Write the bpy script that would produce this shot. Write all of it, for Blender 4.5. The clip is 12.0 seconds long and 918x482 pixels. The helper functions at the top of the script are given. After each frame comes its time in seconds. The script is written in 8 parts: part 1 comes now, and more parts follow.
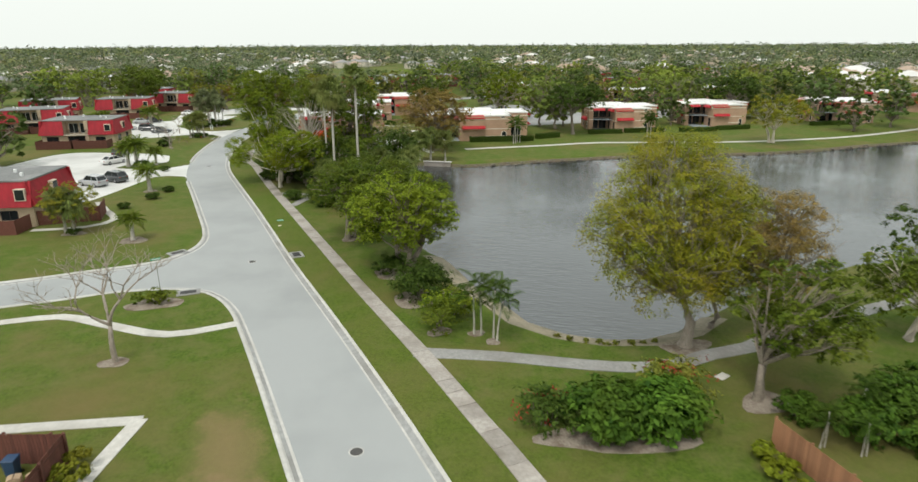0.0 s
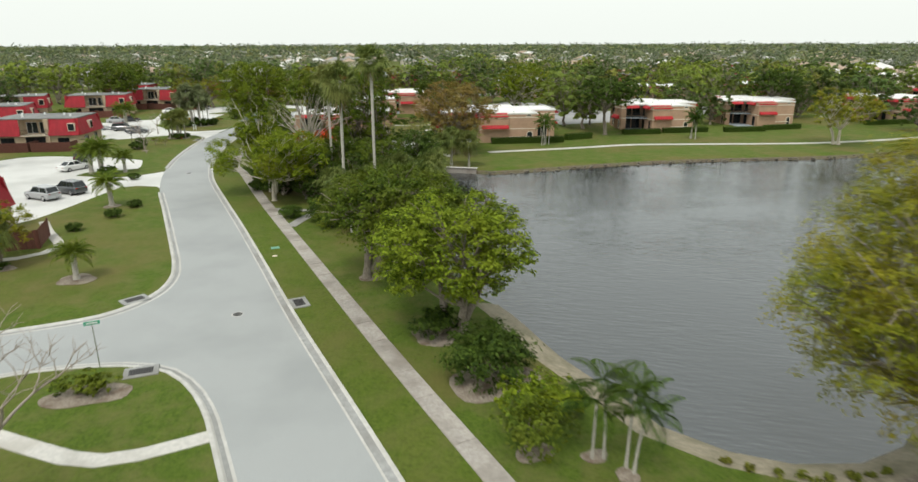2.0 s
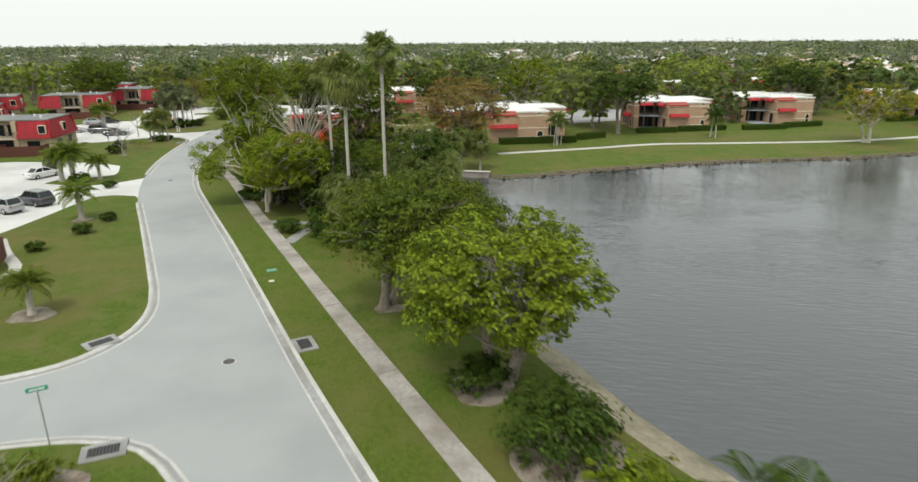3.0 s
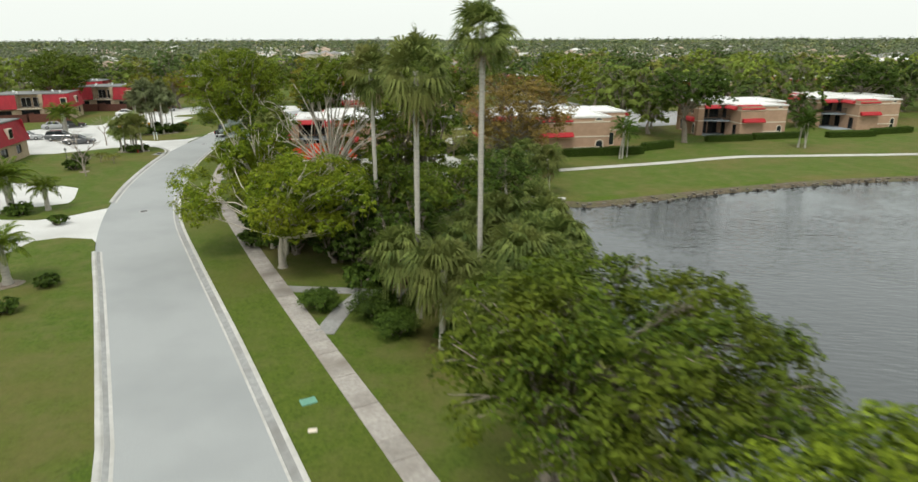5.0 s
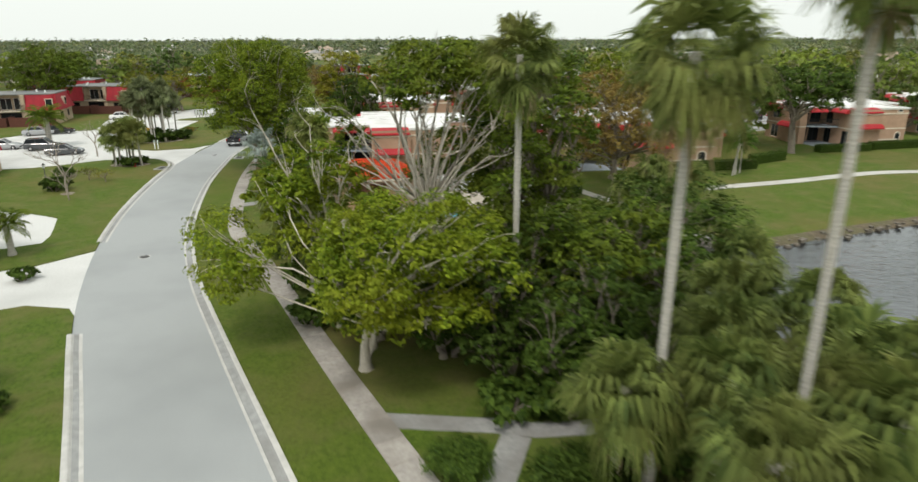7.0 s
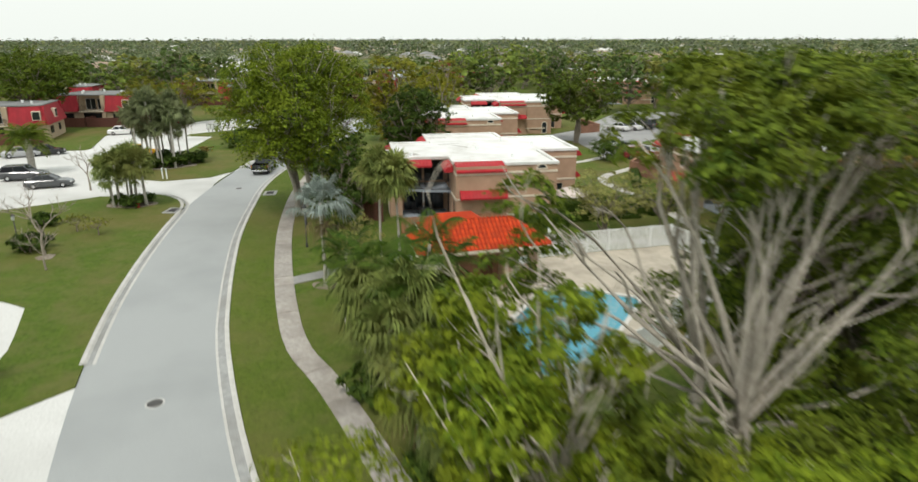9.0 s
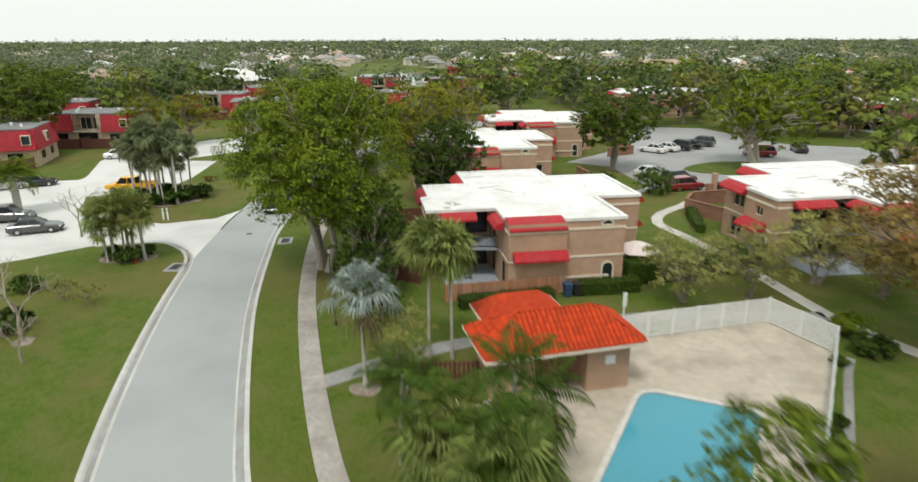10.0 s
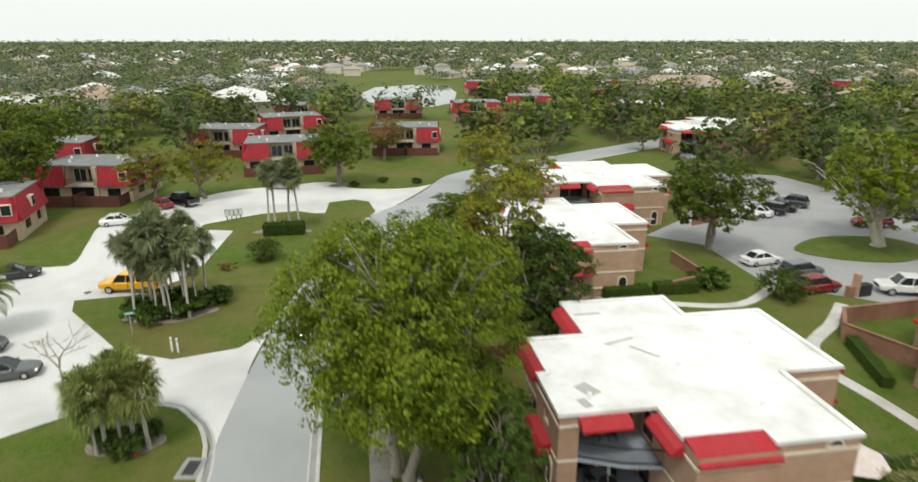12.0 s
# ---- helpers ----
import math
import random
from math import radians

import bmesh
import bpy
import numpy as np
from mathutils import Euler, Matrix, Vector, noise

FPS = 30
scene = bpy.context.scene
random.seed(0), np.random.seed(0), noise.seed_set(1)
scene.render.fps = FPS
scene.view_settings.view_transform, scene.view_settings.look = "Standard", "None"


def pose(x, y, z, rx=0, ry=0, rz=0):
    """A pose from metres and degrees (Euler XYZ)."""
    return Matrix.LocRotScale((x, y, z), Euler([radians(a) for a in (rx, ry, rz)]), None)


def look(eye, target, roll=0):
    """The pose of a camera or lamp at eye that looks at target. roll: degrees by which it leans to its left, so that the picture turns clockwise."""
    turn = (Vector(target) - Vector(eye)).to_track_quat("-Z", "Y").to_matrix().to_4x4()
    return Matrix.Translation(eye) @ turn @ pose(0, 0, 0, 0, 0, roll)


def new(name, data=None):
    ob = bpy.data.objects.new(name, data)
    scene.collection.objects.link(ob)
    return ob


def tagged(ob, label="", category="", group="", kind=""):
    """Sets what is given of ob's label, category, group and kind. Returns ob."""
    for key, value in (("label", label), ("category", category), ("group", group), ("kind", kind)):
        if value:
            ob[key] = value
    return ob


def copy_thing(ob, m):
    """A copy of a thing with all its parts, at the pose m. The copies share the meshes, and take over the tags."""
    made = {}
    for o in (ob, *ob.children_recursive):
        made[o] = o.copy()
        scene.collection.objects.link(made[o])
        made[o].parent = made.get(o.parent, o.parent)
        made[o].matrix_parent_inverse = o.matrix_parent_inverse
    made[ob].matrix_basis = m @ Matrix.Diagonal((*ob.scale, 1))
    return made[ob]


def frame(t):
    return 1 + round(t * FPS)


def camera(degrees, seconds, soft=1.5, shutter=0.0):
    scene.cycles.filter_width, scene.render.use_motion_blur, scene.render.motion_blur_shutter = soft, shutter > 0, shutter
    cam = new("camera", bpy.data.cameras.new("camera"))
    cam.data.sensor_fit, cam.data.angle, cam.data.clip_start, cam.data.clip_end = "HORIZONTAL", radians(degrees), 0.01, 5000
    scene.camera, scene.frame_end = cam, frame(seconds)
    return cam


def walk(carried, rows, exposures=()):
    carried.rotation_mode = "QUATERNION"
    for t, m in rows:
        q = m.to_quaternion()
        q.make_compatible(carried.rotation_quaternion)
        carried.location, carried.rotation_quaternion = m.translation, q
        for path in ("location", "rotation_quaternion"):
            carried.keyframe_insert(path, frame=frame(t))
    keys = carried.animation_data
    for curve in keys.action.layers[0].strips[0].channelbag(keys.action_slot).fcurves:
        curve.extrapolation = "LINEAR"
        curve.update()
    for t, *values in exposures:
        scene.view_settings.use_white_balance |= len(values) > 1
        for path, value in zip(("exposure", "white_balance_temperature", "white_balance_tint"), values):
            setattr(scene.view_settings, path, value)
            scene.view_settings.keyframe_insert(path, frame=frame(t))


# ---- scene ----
cam = camera(72.0, 12.0, soft=1.5, shutter=0.6)
PATH = [
    (0, (-3.193, 16.808, 20.566), (-3.016, 18.708, 19.968), -0.3),
    (0.5, (-3.641, 20.604, 19.997), (-3.469, 22.505, 19.398), -0.3),
    (1, (-4.518, 25.281, 19.379), (-4.35, 27.182, 18.78), -0.3),
    (1.5, (-5.449, 29.642, 18.864), (-5.27, 31.542, 18.265), -0.3),
    (2, (-6.856, 34.95, 18.335), (-6.653, 36.847, 17.736), -0.2),
    (2.5, (-7.944, 39.14, 17.753), (-7.723, 41.036, 17.154), -0.3),
    (4.5, (-13.251, 60.523, 16.728), (-12.969, 62.406, 16.115), -0.4),
    (5, (-14.83, 65.736, 16.393), (-14.543, 67.619, 15.782), -0.2),
    (5.5, (-16.22, 70.366, 16.029), (-15.932, 72.248, 15.419), -0.2),
    (6, (-17.949, 75.556, 15.714), (-17.657, 77.438, 15.102), -0.2),
    (6.5, (-19.382, 79.929, 15.365), (-19.087, 81.811, 14.755), -0.2),
    (8.5, (-25.959, 99.975, 14.608), (-25.663, 101.857, 13.996), -0.0),
    (9, (-27.215, 104.721, 15.389), (-26.923, 106.603, 14.779), -0.1),
    (9.5, (-28.45, 109.444, 16.436), (-28.157, 111.326, 15.827), -0.1),
    (10, (-29.522, 114.132, 17.731), (-29.23, 116.015, 17.121), -0.2),
    (10.5, (-30.672, 118.711, 19.184), (-30.381, 120.593, 18.573), -0.3),
    (11, (-31.789, 123.225, 20.681), (-31.496, 125.107, 20.071), -0.2),
    (11.5, (-32.925, 127.933, 22.205), (-32.636, 129.815, 21.594), -0.1),
    (12, (-34.229, 132.633, 23.826), (-33.942, 134.515, 23.214), -0.0),
]
walk(cam, [(t, look(eye, target, roll)) for t, eye, target, roll in PATH])

# ---- world and sun: a bright, thinly overcast day ----
world = bpy.data.worlds.new("overcast_sky")
scene.world = world
world.use_nodes = True
wt = world.node_tree
wt.nodes.clear()
w_out = wt.nodes.new("ShaderNodeOutputWorld")
w_bg = wt.nodes.new("ShaderNodeBackground")
w_sky = wt.nodes.new("ShaderNodeTexSky")
w_sky.sky_type = "NISHITA"
w_sky.sun_disc = False
w_sky.sun_elevation = radians(48)
w_sky.sun_rotation = radians(205)
w_sky.air_density = 1.0
w_sky.dust_density = 4.0
w_mix = wt.nodes.new("ShaderNodeMix")
w_mix.data_type = "RGBA"
w_mix.inputs["Factor"].default_value = 0.82
w_mix.inputs["B"].default_value = (11.2, 11.8, 11.1, 1)
wt.links.new(w_sky.outputs[0], w_mix.inputs["A"])
wt.links.new(w_mix.outputs["Result"], w_bg.inputs["Color"])
w_bg.inputs["Strength"].default_value = 0.10
wt.links.new(w_bg.outputs[0], w_out.inputs[0])

sun = new("sun", bpy.data.lights.new("sun", "SUN"))
sun.data.energy = 1.75
sun.data.angle = radians(12)
sun.data.color = (1.0, 0.96, 0.9)
sun.matrix_world = look((0, 0, 80), (18, 34, 10))
scene.view_settings.exposure = -0.03

# ---- materials ----
MATS = {}


def base_mat(name):
    m = bpy.data.materials.new(name)
    m.use_nodes = True
    MATS[name] = m
    return m, m.node_tree, m.node_tree.nodes["Principled BSDF"]


def noise_node(nt, coord, scale, detail=4.0, rough=0.6, stretch=None):
    n = nt.nodes.new("ShaderNodeTexNoise")
    n.inputs["Scale"].default_value = scale
    n.inputs["Detail"].default_value = detail
    n.inputs["Roughness"].default_value = rough
    if stretch:
        mp = nt.nodes.new("ShaderNodeMapping")
        mp.inputs["Scale"].default_value = stretch
        nt.links.new(coord, mp.inputs[0])
        coord = mp.outputs[0]
    nt.links.new(coord, n.inputs["Vector"])
    return n


def ramp_node(nt, fac, stops):
    r = nt.nodes.new("ShaderNodeValToRGB")
    els = r.color_ramp.elements
    els[0].position, els[0].color = stops[0][0], (*stops[0][1], 1)
    els[1].position, els[1].color = stops[-1][0], (*stops[-1][1], 1)
    for p, c in stops[1:-1]:
        e = els.new(p)
        e.color = (*c, 1)
    nt.links.new(fac, r.inputs[0])
    return r


def mix_node(nt, fac, a, b, blend="MIX"):
    m = nt.nodes.new("ShaderNodeMix")
    m.data_type = "RGBA"
    m.blend_type = blend
    for key, v in (("Factor", fac), ("A", a), ("B", b)):
        sock = m.inputs[key]
        if isinstance(v, (int, float)):
            sock.default_value = v
        elif isinstance(v, tuple):
            sock.default_value = (*v, 1)
        else:
            nt.links.new(v, sock)
    return m.outputs["Result"]


def surface(name, c1, c2, scale=3.0, rough=0.8, bump=0.0, bump_scale=None, large=None, large_scale=0.15, metal=0.0, world_space=False,
            stretch=None, spread=0.0):
    """Two tones by a fine noise, a third by a large one, relief, and a spread of lightness from piece to piece."""
    m, nt, bs = base_mat(name)
    if world_space:
        co = nt.nodes.new("ShaderNodeNewGeometry").outputs["Position"]
    else:
        co = nt.nodes.new("ShaderNodeTexCoord").outputs["Object"]
    n1 = noise_node(nt, co, scale, stretch=stretch)
    col = ramp_node(nt, n1.outputs["Fac"], [(0.35, c1), (0.65, c2)]).outputs[0]
    if large:
        n2 = noise_node(nt, co, large_scale, 3.0)
        f = ramp_node(nt, n2.outputs["Fac"], [(0.45, (0, 0, 0)), (0.7, (1, 1, 1))]).outputs[0]
        col = mix_node(nt, f, col, large)
    if spread:
        inf = nt.nodes.new("ShaderNodeObjectInfo")
        mr = nt.nodes.new("ShaderNodeMapRange")
        mr.inputs["To Min"].default_value, mr.inputs["To Max"].default_value = 1 - spread, 1 + spread
        nt.links.new(inf.outputs["Random"], mr.inputs["Value"])
        hs = nt.nodes.new("ShaderNodeHueSaturation")
        nt.links.new(mr.outputs[0], hs.inputs["Value"])
        nt.links.new(col, hs.inputs["Color"])
        col = hs.outputs[0]
    nt.links.new(col, bs.inputs["Base Color"])
    bs.inputs["Roughness"].default_value = rough
    bs.inputs["Metallic"].default_value = metal
    if bump:
        n3 = noise_node(nt, co, bump_scale or scale * 3, 5.0)
        b = nt.nodes.new("ShaderNodeBump")
        b.inputs["Strength"].default_value = bump
        b.inputs["Distance"].default_value = 0.05
        nt.links.new(n3.outputs["Fac"], b.inputs["Height"])
        nt.links.new(b.outputs[0], bs.inputs["Normal"])
    return m


def foliage(name, dark, light, tint=None, gloss=0.6, far=False, even=0.0):
    """Leaves: each leaf a little different, clumps by a larger noise, and light through the blade."""
    # even lifts the dark tone towards the light one, for the hazed leaf colours
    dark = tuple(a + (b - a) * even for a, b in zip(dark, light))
    m, nt, bs = base_mat(name)
    geo = nt.nodes.new("ShaderNodeNewGeometry")
    inf = nt.nodes.new("ShaderNodeObjectInfo")
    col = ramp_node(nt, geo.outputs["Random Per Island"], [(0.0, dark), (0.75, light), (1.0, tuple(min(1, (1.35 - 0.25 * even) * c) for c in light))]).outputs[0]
    n = noise_node(nt, geo.outputs["Position"], 0.05 if far else 0.35, 3.0)
    f = ramp_node(nt, n.outputs["Fac"], [(0.40, (0, 0, 0)), (0.75, (0.75, 0.75, 0.75))]).outputs[0]
    col = mix_node(nt, f, col, tint or tuple(0.6 * c for c in light))
    mr = nt.nodes.new("ShaderNodeMapRange")
    mr.inputs["To Min"].default_value, mr.inputs["To Max"].default_value = 0.82, 1.18
    nt.links.new(inf.outputs["Random"], mr.inputs["Value"])
    hs = nt.nodes.new("ShaderNodeHueSaturation")
    nt.links.new(mr.outputs[0], hs.inputs["Value"])
    nt.links.new(col, hs.inputs["Color"])
    col = hs.outputs[0]
    nt.links.new(col, bs.inputs["Base Color"])
    bs.inputs["Roughness"].default_value = gloss
    bs.inputs["Specular IOR Level"].default_value = 0.12
    tr = nt.nodes.new("ShaderNodeBsdfTranslucent")
    nt.links.new(col, tr.inputs["Color"])
    mx = nt.nodes.new("ShaderNodeMixShader")
    mx.inputs[0].default_value = 0.30
    nt.links.new(bs.outputs[0], mx.inputs[1])
    nt.links.new(tr.outputs[0], mx.inputs[2])
    nt.links.new(mx.outputs[0], nt.nodes["Material Output"].inputs[0])
    return m


def grass_mat(name, dry, wet=1.0, worn=()):
    m, nt, bs = base_mat(name)
    co = nt.nodes.new("ShaderNodeNewGeometry").outputs["Position"]
    fine = noise_node(nt, co, 6.0, 6.0, 0.75)
    col = ramp_node(nt, fine.outputs["Fac"], [(0.3, (0.042 * wet, 0.070, 0.008)), (0.52, (0.080 * wet, 0.126, 0.013)), (0.75, (0.136 * wet, 0.172, 0.028))]).outputs[0]
    mid = noise_node(nt, co, 0.5, 5.0, 0.65)
    f = ramp_node(nt, mid.outputs["Fac"], [(0.45, (0, 0, 0)), (0.70, (0.8 * dry, 0.8 * dry, 0.8 * dry))]).outputs[0]
    col = mix_node(nt, f, col, (0.155, 0.145, 0.052))
    big = noise_node(nt, co, 0.07, 4.0, 0.6)
    f2 = ramp_node(nt, big.outputs["Fac"], [(0.46, (0, 0, 0)), (0.68, (0.95 * dry, 0.95 * dry, 0.95 * dry))]).outputs[0]
    col = mix_node(nt, f2, col, (0.160, 0.128, 0.046))
    for x, y, rx, ry, turn in worn:
        mp = nt.nodes.new("ShaderNodeMapping")
        mp.vector_type = "TEXTURE"
        mp.inputs["Location"].default_value = (x, y, 0)
        mp.inputs["Rotation"].default_value = (0, 0, math.radians(turn))
        mp.inputs["Scale"].default_value = (rx, ry, 10)
        nt.links.new(co, mp.inputs["Vector"])
        ln = nt.nodes.new("ShaderNodeVectorMath")
        ln.operation = "LENGTH"
        nt.links.new(mp.outputs[0], ln.inputs[0])
        ad = nt.nodes.new("ShaderNodeMath")
        ad.operation = "ADD"
        nt.links.new(ln.outputs["Value"], ad.inputs[0])
        nt.links.new(mid.outputs["Fac"], ad.inputs[1])
        f3 = ramp_node(nt, ad.outputs[0], [(0.45, (0.7, 0.7, 0.7)), (1.0, (0.35, 0.35, 0.35))]).outputs[0]
        fade = ramp_node(nt, ad.outputs[0], [(0.80, (1, 1, 1)), (1.25, (0, 0, 0))]).outputs[0]
        ml = nt.nodes.new("ShaderNodeMath")
        ml.operation = "MULTIPLY"
        nt.links.new(f3, ml.inputs[0])
        nt.links.new(fade, ml.inputs[1])
        col = mix_node(nt, ml.outputs[0], col, (0.250, 0.175, 0.092))
    nt.links.new(col, bs.inputs["Base Color"])
    bs.inputs["Roughness"].default_value = 0.9
    bs.inputs["Specular IOR Level"].default_value = 0.2
    n3 = noise_node(nt, co, 14.0, 6.0, 0.8)
    b = nt.nodes.new("ShaderNodeBump")
    b.inputs["Strength"].default_value, b.inputs["Distance"].default_value = 0.8, 0.06
    nt.links.new(n3.outputs["Fac"], b.inputs["Height"])
    nt.links.new(b.outputs[0], bs.inputs["Normal"])
    return m


def water_mat(name, base, bump, scale, turn=0.0, ior=1.36):
    """Water: dark body, mirror surface, wind ripples in crests with calmer and rougher stretches."""
    m, nt, bs = base_mat(name)
    co = nt.nodes.new("ShaderNodeNewGeometry").outputs["Position"]
    bs.inputs["Base Color"].default_value = (*base, 1)
    bs.inputs["Roughness"].default_value = 0.04
    bs.inputs["IOR"].default_value = ior
    mp = nt.nodes.new("ShaderNodeMapping")
    mp.inputs["Rotation"].default_value = (0, 0, radians(turn))
    nt.links.new(co, mp.inputs[0])
    n1 = noise_node(nt, mp.outputs[0], scale, 3.0, 0.5, stretch=(0.32, 1.35, 1.0))
    n0 = noise_node(nt, mp.outputs[0], scale * 0.3, 2.0, 0.5, stretch=(0.5, 1.2, 1.0))
    both = nt.nodes.new("ShaderNodeMath")
    both.operation = "MULTIPLY_ADD"
    both.inputs[1].default_value = 0.7
    nt.links.new(n0.outputs["Fac"], both.inputs[0])
    nt.links.new(n1.outputs["Fac"], both.inputs[2])
    n2 = noise_node(nt, co, scale * 0.02, 3.0)
    b = nt.nodes.new("ShaderNodeBump")
    b.inputs["Distance"].default_value = 0.12
    st = nt.nodes.new("ShaderNodeMapRange")
    st.inputs["From Min"].default_value, st.inputs["From Max"].default_value = 0.35, 0.65
    st.inputs["To Min"].default_value, st.inputs["To Max"].default_value = bump * 0.35, bump * 1.4
    nt.links.new(n2.outputs["Fac"], st.inputs["Value"])
    nt.links.new(st.outputs[0], b.inputs["Strength"])
    nt.links.new(both.outputs[0], b.inputs["Height"])
    nt.links.new(b.outputs[0], bs.inputs["Normal"])
    return m


def glass_mat(name, tint):
    m, nt, bs = base_mat(name)
    bs.inputs["Base Color"].default_value = (*tint, 1)
    bs.inputs["Roughness"].default_value = 0.05
    bs.inputs["IOR"].default_value = 1.5
    return m


lawn = grass_mat("lawn", 0.85, 1.0, worn=((-12.6, 45.6, 4.6, 13.0, 14), (-12.0, 41.0, 4.4, 8.0, 10)))
verge_lawn = grass_mat("verge_lawn", 0.5, 1.06)
water = water_mat("pond_water", (0.022, 0.027, 0.031), 0.46, 2.4, 18, 2.1)
calm_water = water_mat("lake_water", (0.10, 0.11, 0.11), 0.04, 1.0, 0, 2.0)
pool_water = water_mat("pool_water", (0.075, 0.31, 0.40), 0.2, 2.0)
road_mat = surface("bleached_asphalt", (0.315, 0.33, 0.332), (0.38, 0.395, 0.392), 22.0, 0.9, 0.25, 60.0, (0.30, 0.315, 0.315), 0.12, world_space=True)
lot_mat = surface("pale_lot_paving", (0.56, 0.56, 0.54), (0.68, 0.68, 0.66), 8.0, 0.9, 0.2, 50.0, (0.47, 0.47, 0.45), 0.10, world_space=True)
lot_grey_mat = surface("grey_lot_paving", (0.30, 0.30, 0.30), (0.36, 0.36, 0.355), 8.0, 0.9, 0.2, 50.0, (0.26, 0.26, 0.26), 0.10, world_space=True)
kerb_mat = surface("kerb_concrete", (0.46, 0.455, 0.43), (0.57, 0.56, 0.53), 3.0, 0.85, 0.3, 20.0, (0.42, 0.41, 0.38), 0.3, world_space=True)
channel_mat = surface("kerb_channel", (0.27, 0.275, 0.27), (0.36, 0.365, 0.355), 3.0, 0.88, 0.3, 20.0, (0.22, 0.215, 0.20), 0.25, world_space=True)
walk_mat = surface("walk_concrete", (0.31, 0.285, 0.26), (0.42, 0.39, 0.35), 5.0, 0.9, 0.3, 30.0, (0.23, 0.205, 0.175), 0.35, world_space=True, spread=0.10)
grey_walk_mat = surface("grey_walk_concrete", (0.25, 0.25, 0.24), (0.34, 0.335, 0.32), 5.0, 0.9, 0.3, 30.0, (0.21, 0.20, 0.185), 0.35, world_space=True)
pale_walk_mat = surface("pale_concrete", (0.48, 0.47, 0.44), (0.60, 0.58, 0.54), 5.0, 0.9, 0.3, 30.0, (0.40, 0.38, 0.34), 0.3, world_space=True, spread=0.06)
sand_mat = surface("wet_sand", (0.24, 0.21, 0.15), (0.34, 0.30, 0.22), 4.0, 0.9, 0.4, 20.0, (0.16, 0.15, 0.09), 0.4, world_space=True)
mulch_mat = surface("mulch", (0.20, 0.16, 0.12), (0.34, 0.30, 0.25), 9.0, 0.95, 0.6, 30.0, (0.14, 0.10, 0.07), 1.0, world_space=True)
roof_white = surface("white_roof_coating", (0.72, 0.72, 0.705), (0.80, 0.80, 0.785), 1.2, 0.75, 0.15, 6.0, (0.60, 0.59, 0.555), 0.33)
stucco_tan = surface("tan_stucco", (0.42, 0.275, 0.185), (0.48, 0.32, 0.22), 1.5, 0.9, 0.15, 40.0, (0.38, 0.245, 0.165), 0.5)
stucco_beige = surface("beige_stucco", (0.46, 0.36, 0.25), (0.53, 0.42, 0.30), 1.5, 0.9, 0.15, 40.0, (0.40, 0.31, 0.22), 0.5)
trim_cream = surface("cream_trim", (0.66, 0.58, 0.46), (0.74, 0.66, 0.54), 3.0, 0.8)
red_paint = surface("red_panels", (0.35, 0.009, 0.016), (0.44, 0.016, 0.022), 2.0, 0.75, 0.1, 8.0, (0.33, 0.03, 0.035), 0.4, stretch=(1, 1, 0.3))
crimson_paint = surface("crimson_panels", (0.29, 0.010, 0.020), (0.38, 0.017, 0.029), 2.0, 0.75, 0.1, 8.0, (0.24, 0.014, 0.022), 0.4, stretch=(1, 1, 0.3))
orange_tile = surface("orange_clay_tiles", (0.40, 0.026, 0.001), (0.55, 0.056, 0.002), 3.0, 0.85, 0.2, 20.0, (0.36, 0.030, 0.003), 0.7, spread=0.2)
grey_roof = surface("grey_felt_roof", (0.15, 0.155, 0.155), (0.21, 0.215, 0.21), 3.0, 0.9, 0.2, 20.0, (0.27, 0.27, 0.265), 0.3)
dark_glass = glass_mat("window_glass", (0.02, 0.025, 0.028))
white_metal = surface("white_metal", (0.72, 0.74, 0.73), (0.80, 0.82, 0.81), 4.0, 0.45)
dark_metal = surface("dark_metal", (0.03, 0.03, 0.03), (0.05, 0.05, 0.05), 8.0, 0.5, metal=0.5)
chrome = surface("bright_metal", (0.55, 0.55, 0.56), (0.65, 0.65, 0.66), 8.0, 0.25, metal=1.0)
fence_wood = surface("stained_fence_wood", (0.10, 0.035, 0.025), (0.16, 0.060, 0.042), 4.0, 0.85, 0.3, 20.0, stretch=(6, 6, 0.6), spread=0.2)
tan_wood = surface("tan_fence_wood", (0.30, 0.14, 0.07), (0.40, 0.20, 0.11), 4.0, 0.85, 0.3, 20.0, stretch=(6, 6, 0.6), spread=0.2)
brown_wall = surface("brown_garden_wall", (0.26, 0.13, 0.08), (0.32, 0.17, 0.11), 2.0, 0.9, 0.2, 20.0, (0.21, 0.10, 0.07), 0.4)
bark = surface("bark", (0.17, 0.14, 0.11), (0.30, 0.26, 0.21), 4.0, 0.95, 0.5, 12.0, stretch=(3, 3, 0.6))
grey_bark = surface("grey_bark", (0.26, 0.22, 0.18), (0.38, 0.33, 0.28), 4.0, 0.95, 0.4, 12.0, stretch=(3, 3, 0.6))
limb_bark = surface("limb_bark", (0.26, 0.23, 0.19), (0.44, 0.40, 0.34), 4.0, 0.95, 0.5, 12.0, stretch=(3, 3, 0.6))
fig_bark = surface("fig_bark", (0.28, 0.25, 0.20), (0.50, 0.46, 0.39), 4.0, 0.9, 0.4, 12.0, stretch=(3, 3, 0.6))
